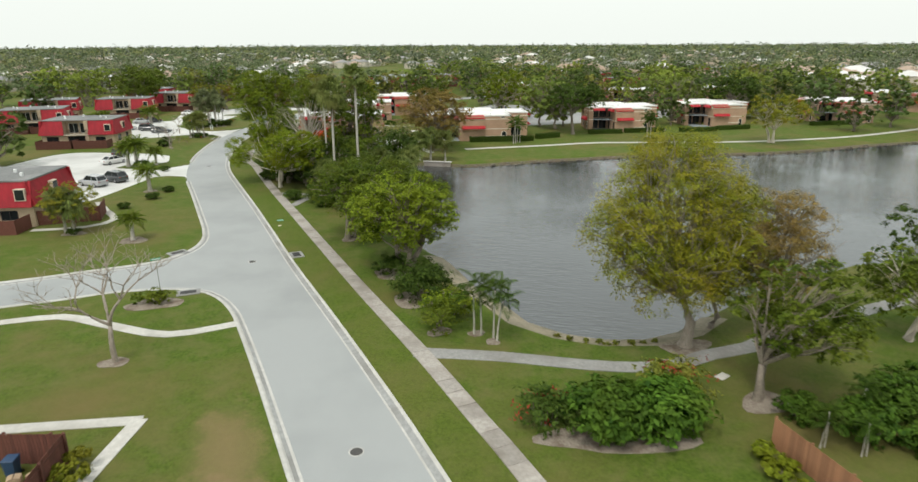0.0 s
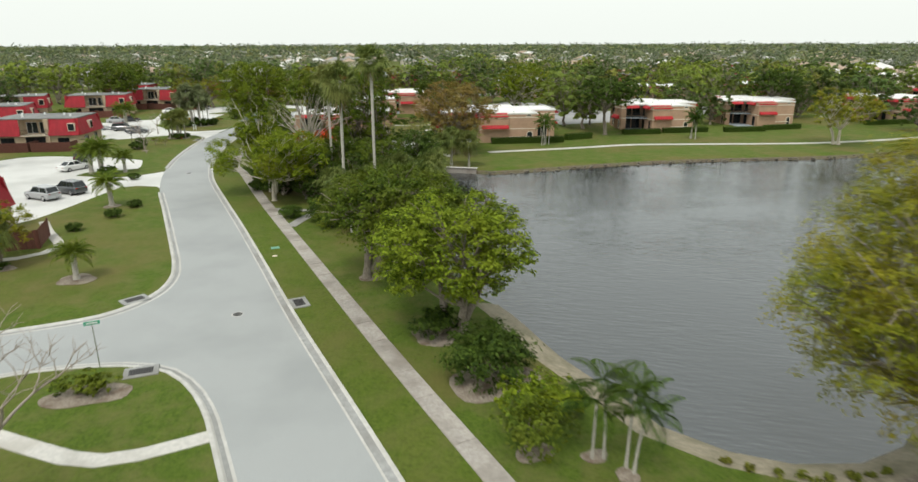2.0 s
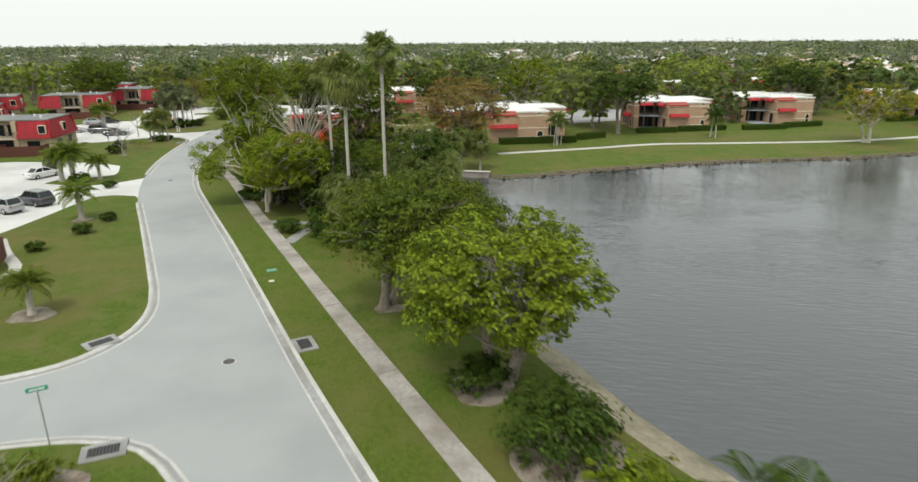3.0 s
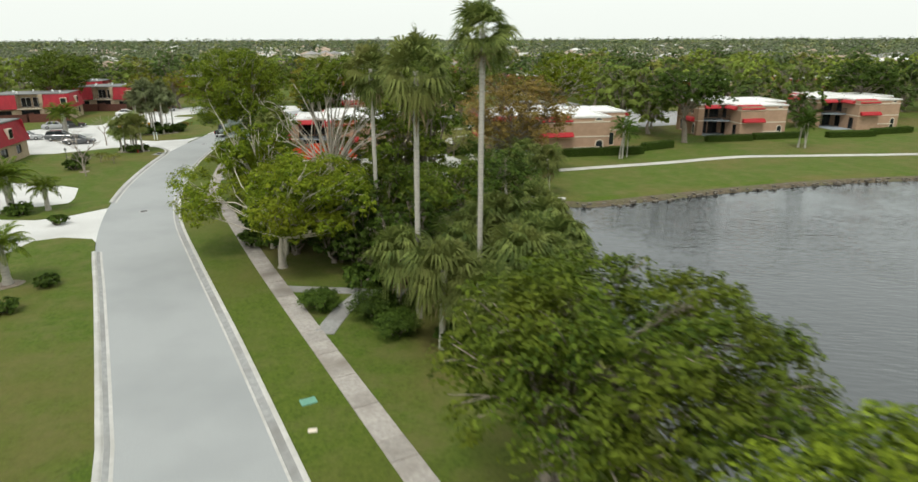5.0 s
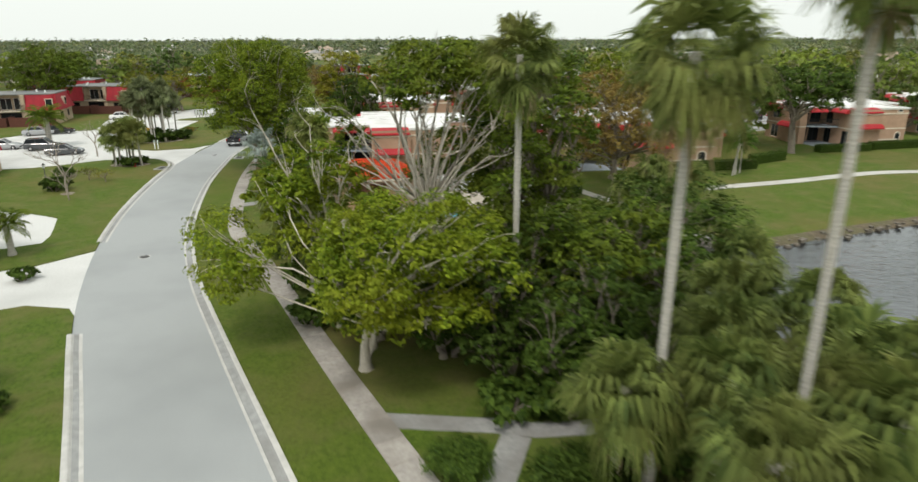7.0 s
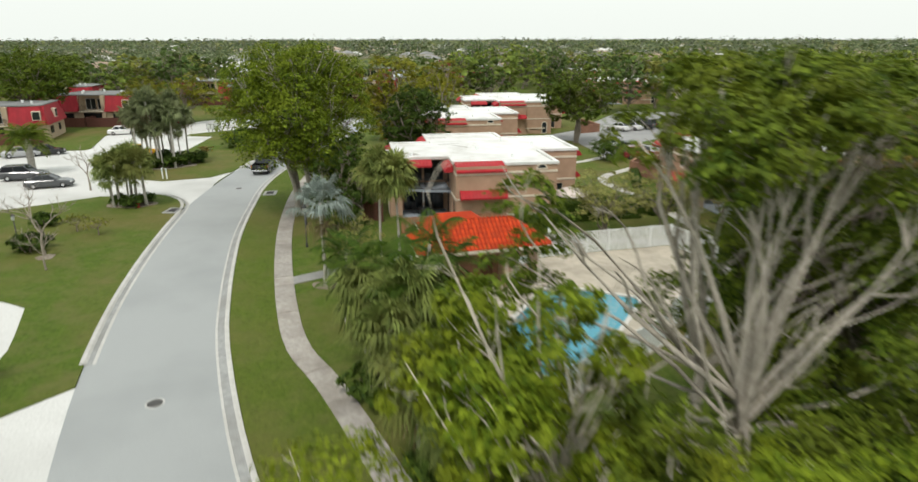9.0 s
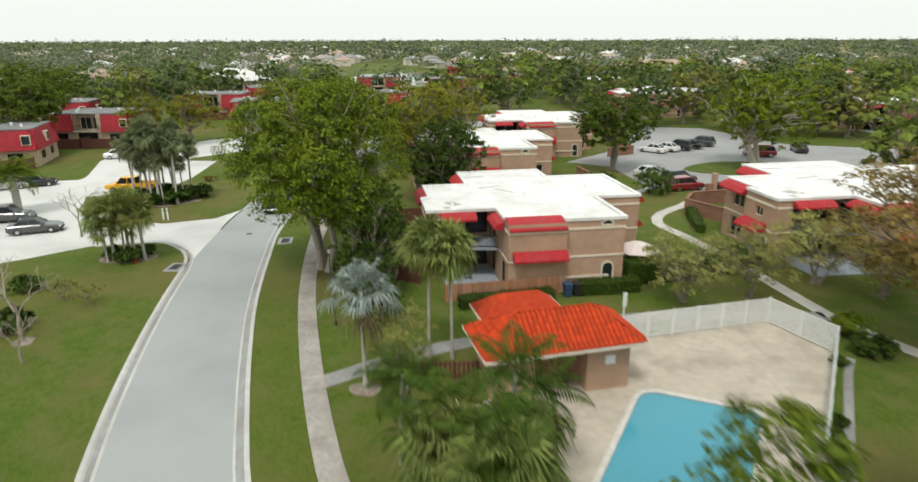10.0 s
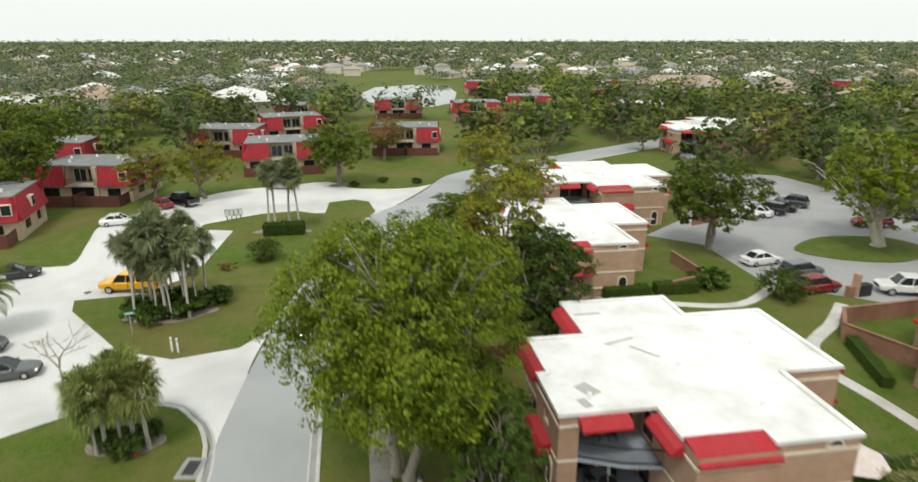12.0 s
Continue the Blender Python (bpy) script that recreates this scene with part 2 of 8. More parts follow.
pale_bark = surface("pale_bark", (0.44, 0.39, 0.32), (0.60, 0.55, 0.47), 4.0, 0.9, 0.4, 12.0, stretch=(3, 3, 0.6))
palm_bark = surface("palm_bark", (0.36, 0.34, 0.30), (0.52, 0.49, 0.44), 3.0, 0.95, 0.5, 10.0, stretch=(0.6, 0.6, 5))
leaf_green = foliage("leaf_green", (0.038, 0.076, 0.008), (0.136, 0.192, 0.019), (0.165, 0.180, 0.018))
leaf_bright = foliage("leaf_bright", (0.075, 0.135, 0.008), (0.225, 0.295, 0.020), (0.235, 0.235, 0.016))
leaf_dark = foliage("leaf_dark", (0.026, 0.056, 0.009), (0.086, 0.138, 0.020))
leaf_olive = foliage("leaf_olive", (0.095, 0.122, 0.018), (0.225, 0.250, 0.040), (0.23, 0.21, 0.04))
leaf_gold = foliage("leaf_gold", (0.105, 0.140, 0.012), (0.245, 0.260, 0.026), (0.270, 0.205, 0.022))
leaf_cypress = foliage("cypress_leaf", (0.095, 0.132, 0.010), (0.240, 0.262, 0.022), (0.330, 0.245, 0.022))
leaf_copper = foliage("leaf_copper", (0.165, 0.112, 0.032), (0.300, 0.210, 0.062), (0.24, 0.21, 0.05))
leaf_fan = foliage("fan_frond", (0.048, 0.080, 0.018), (0.170, 0.216, 0.056), (0.19, 0.195, 0.054))
leaf_tall_fan = foliage("tall_fan_frond", (0.075, 0.112, 0.025), (0.225, 0.275, 0.075), (0.26, 0.25, 0.075))
leaf_grey_fan = foliage("grey_fan_frond", (0.085, 0.115, 0.045), (0.235, 0.270, 0.130), (0.23, 0.24, 0.12))
leaf_mid = foliage("leaf_mid", (0.028, 0.060, 0.007), (0.108, 0.158, 0.016), (0.14, 0.155, 0.015))
leaf_oak = foliage("oak_leaf", (0.024, 0.056, 0.005), (0.198, 0.264, 0.020), (0.205, 0.245, 0.018))
leaf_pale = foliage("pale_leaf", (0.190, 0.200, 0.060), (0.350, 0.350, 0.110), (0.34, 0.31, 0.10))
leaf_silver = foliage("silver_frond", (0.16, 0.20, 0.18), (0.30, 0.35, 0.32), (0.24, 0.27, 0.23))
leaf_dry = foliage("dry_frond", (0.18, 0.13, 0.07), (0.34, 0.27, 0.16), (0.26, 0.18, 0.09))
leaf_plume = foliage("leaf_plume", (0.016, 0.044, 0.005), (0.066, 0.122, 0.014), (0.085, 0.120, 0.016))
leaf_lush = foliage("leaf_lush", (0.026, 0.070, 0.008), (0.085, 0.170, 0.018), (0.11, 0.165, 0.02))
leaf_red = foliage("red_bracts", (0.20, 0.02, 0.02), (0.42, 0.05, 0.03), (0.25, 0.06, 0.03))
# far woods: distance haze is painted into these leaf colours, paler and bluer
leaf_haze = foliage("hazed_leaves", (0.107, 0.149, 0.076), (0.201, 0.250, 0.129), (0.220, 0.220, 0.120), far=True, even=0.4)
leaf_haze_dark = foliage("hazed_dark_leaves", (0.055, 0.085, 0.041), (0.122, 0.165, 0.076), (0.140, 0.165, 0.076), far=True, even=0.4)
leaf_haze_olive = foliage("hazed_olive_leaves", (0.140, 0.165, 0.061), (0.244, 0.275, 0.110), (0.262, 0.232, 0.104), far=True, even=0.4)
leaf_haze_grey = foliage("hazed_grey_leaves", (0.104, 0.128, 0.088), (0.201, 0.226, 0.159), (0.207, 0.207, 0.146), far=True, even=0.4)
# neighbourhood trees: leaf colours lifted and blued, so some haze is painted in
hazed_garden_leaves = [foliage("garden_hazed_green", (0.085, 0.146, 0.026), (0.221, 0.296, 0.060), (0.227, 0.254, 0.052), even=0.45),
                 foliage("garden_hazed_dark", (0.039, 0.075, 0.019), (0.111, 0.166, 0.040), (0.125, 0.160, 0.040), even=0.45),
                 foliage("garden_hazed_olive", (0.124, 0.159, 0.031), (0.280, 0.299, 0.065), (0.260, 0.227, 0.057), even=0.45),
                 foliage("garden_hazed_bright", (0.104, 0.177, 0.026), (0.280, 0.358, 0.060), (0.273, 0.286, 0.052), even=0.45),
                 foliage("garden_hazed_deep", (0.040, 0.086, 0.025), (0.124, 0.195, 0.055), (0.155, 0.196, 0.053), even=0.45)]

# ---- shape helpers ----
from mathutils import geometry as geo2d


def smooth_line(pts, step=1.5, closed=False):
    """Catmull-Rom through the points, resampled."""
    n = len(pts)
    out = []
    last = n if closed else n - 1
    for i in range(last):
        if closed:
            p0, p1, p2, p3 = pts[i - 1], pts[i], pts[(i + 1) % n], pts[(i + 2) % n]
        else:
            p0, p1, p2, p3 = pts[max(i - 1, 0)], pts[i], pts[i + 1], pts[min(i + 2, n - 1)]
        d = math.dist(p1, p2)
        k = max(1, int(d / step))
        for j in range(k):
            t = j / k
            out.append(tuple(0.5 * (2 * p1[a] + (p2[a] - p0[a]) * t + (2 * p0[a] - 5 * p1[a] + 4 * p2[a] - p3[a]) * t * t
                                    + (3 * p1[a] - p0[a] - 3 * p2[a] + p3[a]) * t ** 3) for a in (0, 1)))
    if not closed:
        out.append(tuple(pts[-1]))
    return out


def inside(poly, x, y):
    hit = False
    j = len(poly) - 1
    for i in range(len(poly)):
        xi, yi = poly[i]
        xj, yj = poly[j]
        if (yi > y) != (yj > y) and x < (xj - xi) * (y - yi) / (yj - yi) + xi:
            hit = not hit
        j = i
    return hit


def edge_distance(arr, x, y):
    """Distance from (x, y) to a closed outline, given as a numpy array."""
    a, b = arr, np.roll(arr, -1, axis=0)
    d = b - a
    p = np.array((x, y)) - a
    u = np.clip((p * d).sum(1) / np.maximum((d * d).sum(1), 1e-9), 0, 1)
    return float(np.sqrt((((p - d * u[:, None]) ** 2).sum(1)).min()))


def mesh_object(name, verts, faces, mat, parent=None, smooth=False):
    me = bpy.data.meshes.new(name)
    me.from_pydata([tuple(v) for v in verts], [], [tuple(f) for f in faces])
    me.materials.append(mat)
    if smooth:
        me.shade_smooth()
    ob = new(name, me)
    if parent:
        ob.parent = parent
    return ob


def part(name, bm, mat, parent=None, label=""):
    """One bmesh as one mesh object under a thing or a part."""
    me = bpy.data.meshes.new(name)
    bm.to_mesh(me)
    bm.free()
    me.materials.append(mat)
    ob = new(name, me)
    if parent:
        ob.parent = parent
    if label:
        ob["label"] = label
    return ob


def thing(name, m, label, category, group="", kind=""):
    ob = new(name)
    ob.empty_display_size = 0.3
    ob.matrix_basis = m
    return tagged(ob, label, category, group, kind)


def box(bm, x0, x1, y0, y1, z0, z1, bevel=0.0):
    vs = [bm.verts.new((x, y, z)) for z in (z0, z1) for x, y in ((x0, y0), (x1, y0), (x1, y1), (x0, y1))]
    fs = [bm.faces.new([vs[i] for i in f]) for f in ((3, 2, 1, 0), (4, 5, 6, 7), (0, 1, 5, 4), (1, 2, 6, 5), (2, 3, 7, 6), (3, 0, 4, 7))]
    if bevel:
        es = list({e for f in fs for e in f.edges})
        bmesh.ops.bevel(bm, geom=es, offset=bevel, segments=1, affect="EDGES")
    return bm


def boxed(*args, bevel=0.0):
    return box(bmesh.new(), *args, bevel=bevel)


def prism(bm, poly, z0, z1):
    """An upright prism over a counter-clockwise outline."""
    n = len(poly)
    lo = [bm.verts.new((*p, z0)) for p in poly]
    hi = [bm.verts.new((*p, z1)) for p in poly]
    bm.faces.new(hi)
    bm.faces.new(lo[::-1])
    for i in range(n):
        bm.faces.new((lo[i], lo[(i + 1) % n], hi[(i + 1) % n], hi[i]))
    return bm


def tube(verts, faces, pts, radii, sides=7):
    """A tapered tube through the points, added to vertex and face lists."""
    start = len(verts)
    for i, p in enumerate(pts):
        p = Vector(p)
        d = Vector(pts[min(i + 1, len(pts) - 1)]) - Vector(pts[max(i - 1, 0)])
        d = d.normalized() if d.length > 1e-6 else Vector((0, 0, 1))
        u = d.orthogonal().normalized() if abs(d.z) < 0.95 else Vector((1, 0, 0)).cross(d).normalized()
        v = d.cross(u)
        for k in range(sides):
            a = 2 * math.pi * k / sides
            verts.append(p + (u * math.cos(a) + v * math.sin(a)) * radii[i])
    for i in range(len(pts) - 1):
        for k in range(sides):
            a, b = start + i * sides + k, start + i * sides + (k + 1) % sides
            faces.append((a, b, b + sides, a + sides))
    faces.append(tuple(start + (len(pts) - 1) * sides + k for k in range(sides)))


def side_strip(line, width, side):
    """The line moved sideways: side +1 to its left, -1 to its right."""
    out = []
    for i, p in enumerate(line):
        a, b = line[max(i - 1, 0)], line[min(i + 1, len(line) - 1)]
        dx, dy = b[0] - a[0], b[1] - a[1]
        n = math.hypot(dx, dy) or 1
        out.append((p[0] - side * dy / n * width, p[1] + side * dx / n * width))
    return out


# ---- plan of the ground ----
ROAD_LEFT = [(16.7, -30), (-9, 43.6), (-11.6, 50.9), (-14.2, 58), (-16.6, 64.2), (-20.5, 74), (-24.3, 83), (-25.5, 87.9), (-27.3, 93), (-29.8, 99.8),
             (-33.3, 109.2), (-37.4, 120.2), (-40.4, 131), (-42.3, 141), (-43.4, 150.3), (-44.0, 159), (-44.1, 164.5), (-43.8, 172), (-42.6, 184),
             (-39.8, 197), (-36.2, 210.7), (-33, 220), (-28.4, 226.5), (-24, 235), (-19.5, 244.6), (-12, 251), (0, 258), (40, 282)]
ROAD_RIGHT = [(24.4, -30), (-1.5, 42.9), (-3.1, 47.6), (-5.35, 53.8), (-8.75, 62.9), (-13.75, 75.9), (-18.1, 88), (-22.2, 99.3), (-24.9, 106.5), (-28.25, 115.4),
              (-32.1, 126.1), (-34.7, 136), (-35.9, 143), (-36.8, 150), (-37.5, 157.5), (-37.8, 167), (-37.8, 175), (-36.6, 184), (-33.8, 196), (-30, 208.5),
              (-26.5, 217), (-22, 223), (-17.5, 231), (-13.5, 239), (-6.5, 245), (4, 251), (44, 275)]
STREET_S = [(-16.6, 64.2), (-18, 66.9), (-20.2, 69.5), (-23.2, 70.6), (-28.1, 70.4), (-32.2, 69), (-36.2, 67.9), (-60, 61), (-110, 46)]
STREET_N = [(-110, 54), (-60, 68), (-39.5, 73.9), (-33, 76.2), (-27.6, 78.3), (-25.3, 81.7), (-25.0, 85), (-25.6, 88.2)]
LOT_SMALL = [(-37.4, 120.4), (-38.2, 121.7), (-41, 122.6), (-43.0, 121.8), (-43.6, 118.2), (-44.6, 112), (-45.8, 106.3), (-47.5, 103.5), (-52, 101.5), (-72, 110), (-71, 146), (-57, 147.5), (-47.6, 143.2),
             (-46.4, 139.5), (-45.6, 135.5), (-48, 134.4), (-52, 133.2), (-52.6, 131.2), (-49, 129.8), (-46, 129.2), (-43.6, 130.2), (-41.6, 132.2), (-40.8, 133.0), (-38.5, 126)]
LOT_LARGE = [(-44.1, 165), (-44.3, 167.5), (-45.3, 169.9), (-46.4, 171.5), (-48.4, 172.9), (-53.6, 172.7), (-58.3, 169.6), (-64, 168), (-76, 172), (-82, 184), (-79, 194),
             (-72.5, 203.2), (-66.8, 203.6), (-68, 212), (-69.2, 220), (-65.6, 226.8), (-59.3, 234.8), (-55.4, 238.3), (-48, 240.5), (-40.5, 242.6),
             (-36.5, 237.2), (-27.8, 235.6), (-22.5, 238.5), (-20.5, 242.5), (-28.5, 226.5), (-33, 220), (-36.2, 210.7), (-42.6, 184), (-43.6, 172)]
ISLAND = [(-42.9, 183.6), (-44.9, 180.7), (-49.7, 179.5), (-54.4, 181.7), (-61.2, 190.4), (-62.0, 192.9), (-56.2, 193.5), (-53.5, 197), (-52.1, 202), (-51.3, 214.7),
          (-55.9, 215.9), (-55.7, 218), (-48.7, 222.4), (-44, 223.2), (-41.5, 221.5), (-40.0, 221.4), (-39.6, 227.6), (-36, 228.9), (-33.7, 227.2), (-32.9, 221.5), (-36.4, 210.7),
          (-39.9, 197)]
LOT_EAST = [(0.5, 204.5), (5.8, 199.8), (5.6, 186.5), (11.4, 182.6), (15.6, 179.3), (24, 178), (60, 186), (86, 200), (86, 216), (60, 206), (44, 214), (40, 236), (30, 240), (20, 226), (10, 212)]
EAST_ISLAND = [(15.5, 196.5), (18.5, 192.5), (25, 190.8), (31, 194), (30, 199), (22, 200.5)]
POND = smooth_line([(-1.8, 84.1), (1.2, 76.3), (3.0, 69.6), (5.0, 65.0), (6.2, 61.6), (8.6, 59.2), (11.2, 57.9), (14.5, 57.6), (17.5, 58.6), (20.5, 61), (28, 66), (40, 71), (52, 73),
                    (80, 78), (130, 86), (165, 110), (160, 140), (120, 143), (96, 140), (79, 135), (64, 132.8), (53, 132.8), (42, 132.6), (30, 131.2), (18, 128.8), (8, 126.9), (2.5, 129.2), (-4.2, 129.6), (-8.2, 125.8), (-8.4, 122.6), (-4.6, 119.6), (0.6, 113.6),
                    (1.5, 107), (-0.5, 98), (-2.2, 91)], 2.0, closed=True)
FAR_LAKE = [(-31, 392), (-24, 374), (-8, 370), (2, 384), (10, 430), (12, 476), (-4, 486), (-26, 470), (-34, 430)]

road_left, road_right = smooth_line(ROAD_LEFT, 2.0), smooth_line(ROAD_RIGHT, 2.0)
for line in (road_left, road_right):
    line[:] = [p for k, p in enumerate(line) if k == len(line) - 1 or p[1] < min(q[1] for q in line[k + 1:k + 4])]
MAIN_ROAD = road_left + road_right[::-1]
SIDE_STREET = smooth_line(STREET_S, 1.2) + smooth_line(STREET_N, 1.2)
LOT_L = smooth_line(LOT_LARGE, 2.0, closed=True)
LOT_S = smooth_line(LOT_SMALL, 2.0, closed=True)
ISLE = ISLAND
ISLE_E = smooth_line(EAST_ISLAND, 1.5, closed=True)
pond_arr = np.array(POND)
# line of the slab footpath beside the road
WALK = smooth_line([(10.5, 18), (2.7, 42.4), (0.8, 47.9), (-2.3, 56.7), (-7.3, 69.9), (-16.2, 94.4), (-18.6, 101), (-22.9, 113), (-28.6, 129.7), (-30.9, 135.2), (-32.1, 141), (-33.2, 149.5), (-33.9, 158), (-34.1, 167),
                    (-33.8, 174.5), (-32.8, 183), (-30.0, 195)], 0.25)
VERGE = [p for p in road_right if WALK[0][1] <= p[1] <= WALK[-1][1]] + WALK[::-6]
lake_arr = np.array(FAR_LAKE, dtype=float)
GRASS_Z, WATER_Z = 0.08, -0.45


def offset_ring(arr, d):
    """The outline moved outwards (d > 0) or inwards by d along its normals."""
    t = np.roll(arr, -1, axis=0) - np.roll(arr, 1, axis=0)
    n = np.stack((t[:, 1], -t[:, 0]), 1)
    n /= np.maximum(np.linalg.norm(n, axis=1)[:, None], 1e-6)
    area = 0.5 * np.sum(arr[:, 0] * np.roll(arr[:, 1], -1) - np.roll(arr[:, 0], -1) * arr[:, 1])
    return arr + n * (d if area > 0 else -d)


def ground_height(x, y):
    for arr in (pond_arr, lake_arr):
        lo, hi = arr.min(0) - 4, arr.max(0) + 4
        if lo[0] < x < hi[0] and lo[1] < y < hi[1]:
            d = edge_distance(arr, x, y)
            if inside(arr, x, y):
                return max(-1.8, WATER_Z - 0.1 - 0.35 * d)
            if d < 1.9:
                return WATER_Z + (GRASS_Z - WATER_Z) * (d / 1.9) ** 0.8
    return GRASS_Z


def build_ground():
    vs, es = [], []

    def loop(pts):
        s = len(vs)
        vs.extend(Vector(p) for p in pts)
        es.extend((s + i, s + (i + 1) % len(pts)) for i in range(len(pts)))

    for poly in (MAIN_ROAD, SIDE_STREET, LOT_L, LOT_S, ISLE, LOT_EAST, ISLE_E, POND, FAR_LAKE, VERGE):
        loop(poly)
    for d in (0.9, 2.0, -2.0, -5.0):
        vs.extend(Vector(p) for p in offset_ring(pond_arr, d))
    for x in range(-130, 150, 10):
        for y in range(-40, 330, 10):
            vs.append(Vector((x + 1.3 * ((y // 10) % 2), y)))
    for r, k in ((420, 24), (800, 20), (1600, 16), (4600, 16)):
        for j in range(k):
            a = 2 * math.pi * j / k
            vs.append(Vector((r * math.cos(a), 100 + r * math.sin(a))))
    v2, _, f2, *_ = geo2d.delaunay_2d_cdt(vs, es, [], 0, 0.01)
    kinds = {"ground": [], "road": [], "parking_lot": [], "east_lot": []}
    for f in f2:
        cx = sum(v2[i].x for i in f) / len(f)
        cy = sum(v2[i].y for i in f) / len(f)
        if inside(ISLE, cx, cy) or inside(ISLE_E, cx, cy):
            kinds["ground"].append(f)
        elif inside(MAIN_ROAD, cx, cy) or inside(SIDE_STREET, cx, cy):
            kinds["road"].append(f)
        elif inside(LOT_L, cx, cy) or inside(LOT_S, cx, cy):
            kinds["parking_lot"].append(f)
        elif inside(LOT_EAST, cx, cy):
            kinds["east_lot"].append(f)
        else:
            kinds["ground"].append(f)
    for name, mat, label in (("ground", lawn, "mown green lawn with dry brown patches"), ("road", road_mat, "pale grey worn asphalt road between concrete kerbs"),
                             ("parking_lot", lot_mat, "sun-bleached pale parking lot beside red houses"),
                             ("east_lot", lot_grey_mat, "grey asphalt parking lot behind tan villas")):
        faces = kinds[name]
        ids = sorted({i for f in faces for i in f})
        at = {i: k for k, i in enumerate(ids)}
        z = ground_height if name == "ground" else (lambda x, y: 0.0)
        verts = [(v2[i].x, v2[i].y, z(v2[i].x, v2[i].y)) for i in ids]
        fs = [tuple(at[i] for i in f) for f in faces]
        if name == "ground":
            seen = {}
            for f in fs:
                for a, b in zip(f, f[1:] + f[:1]):
                    seen[(a, b)] = True
            low = {}
            for a, b in list(seen):
                if (b, a) not in seen and max(abs(verts[a][0]), abs(verts[a][1])) < 1000:
                    for i in (a, b):
                        if i not in low:
                            low[i] = len(verts)
                            verts.append((verts[i][0], verts[i][1], -0.1))
                    fs.append((b, a, low[a], low[b]))
        ob = mesh_object(name, verts, fs, mat)
        if name == "ground":
            ob.data.materials.append(verge_lawn)
            for k, f in enumerate(faces):
                if inside(VERGE, sum(v2[i].x for i in f) / len(f), sum(v2[i].y for i in f) / len(f)):
                    ob.data.polygons[k].material_index = 1
        tagged(ob, label, "ground" if name == "ground" else "paving", kind="structure")


build_ground()

for nm, poly, lbl in (("pond_water", POND, "rippled dark pond reflecting a white sky"), ("far_lake_water", FAR_LAKE, "distant lake mirroring the bright sky")):
    big = offset_ring(np.array(poly, dtype=float), 0.6)
    tri = geo2d.delaunay_2d_cdt([Vector(p) for p in big], [(i, (i + 1) % len(big)) for i in range(len(big))], [], 1, 0.01)
    tagged(mesh_object(nm, [(v.x, v.y, WATER_Z) for v in tri[0]], tri[2], water if poly is POND else calm_water), lbl, "water", kind="structure")


def sweep(name, line, profile, mat, side, label, category="kerb", parent=None, second=None, second_at=()):
    """A profile of (sideways, height) swept along a line on the ground; closed at both ends. The faces second_at take the second material."""
    k = len(profile)
    verts, faces = [], []
    rails = [side_strip(line, w, side) for w, _ in profile]
    for i in range(len(line)):
        for j in range(k):
            verts.append((*rails[j][i], profile[j][1]))
    for i in range(len(line) - 1):
        for j in range(k):
            a, b = i * k + j, i * k + (j + 1) % k
            faces.append((a, b, b + k, a + k) if side < 0 else (a, a + k, b + k, b))
    faces += [tuple(range(k)), tuple(range((len(line) - 1) * k, len(line) * k))]
    ob = mesh_object(name, verts, faces, mat, parent)
    if second:
        ob.data.materials.append(second)
        for n, poly in enumerate(ob.data.polygons):
            if n < (len(line) - 1) * k and n % k in second_at:
                poly.material_index = 1
    return tagged(ob, label, category, kind="structure")


# pale lip against the asphalt, a worn grey channel, and a pale rolled top
KERB = [(-0.52, 0.004), (-0.40, 0.010), (-0.36, 0.006), (-0.12, 0.045), (-0.03, 0.11), (0.03, 0.13), (0.20, 0.13), (0.23, 0.06), (0.23, -0.15), (-0.52, -0.15)]


def cut(line, y0, y1):
    return [p for p in line if y0 <= p[1] <= y1]


kl = "cast concrete kerb with a pale gutter beside the road"
sweep("kerb", [p for p in road_left if p[1] < 62] + smooth_line(STREET_S, 1.2), KERB, kerb_mat, 1, kl, second=channel_mat, second_at=(2,))
sweep("kerb", smooth_line(STREET_N, 1.0)[:-1] + cut(road_left, 88.5, 119.9), KERB, kerb_mat, 1, kl, second=channel_mat, second_at=(2,))
sweep("kerb", cut(road_left, 133.4, 164.4) + smooth_line([(-44.2, 165), (-44.5, 167.5), (-45.4, 169.9), (-46.5, 171.4), (-48.4, 172.8), (-53.6, 172.6)], 1.0), KERB, kerb_mat, 1, kl, second=channel_mat, second_at=(2,))
sweep("kerb", cut(road_left, 185, 219), KERB, kerb_mat, 1, kl, second=channel_mat, second_at=(2,))
sweep("kerb", road_right, KERB, kerb_mat, -1, kl, second=channel_mat, second_at=(1, 2, 3))


def path_strip(name, pts, width, mat, label, z=0.12):
    line = smooth_line(pts, 1.5)
    return sweep(name, line, [(-width / 2, z), (width / 2, z), (width / 2, -0.1), (-width / 2, -0.1)], mat, 1, label, "footpath")


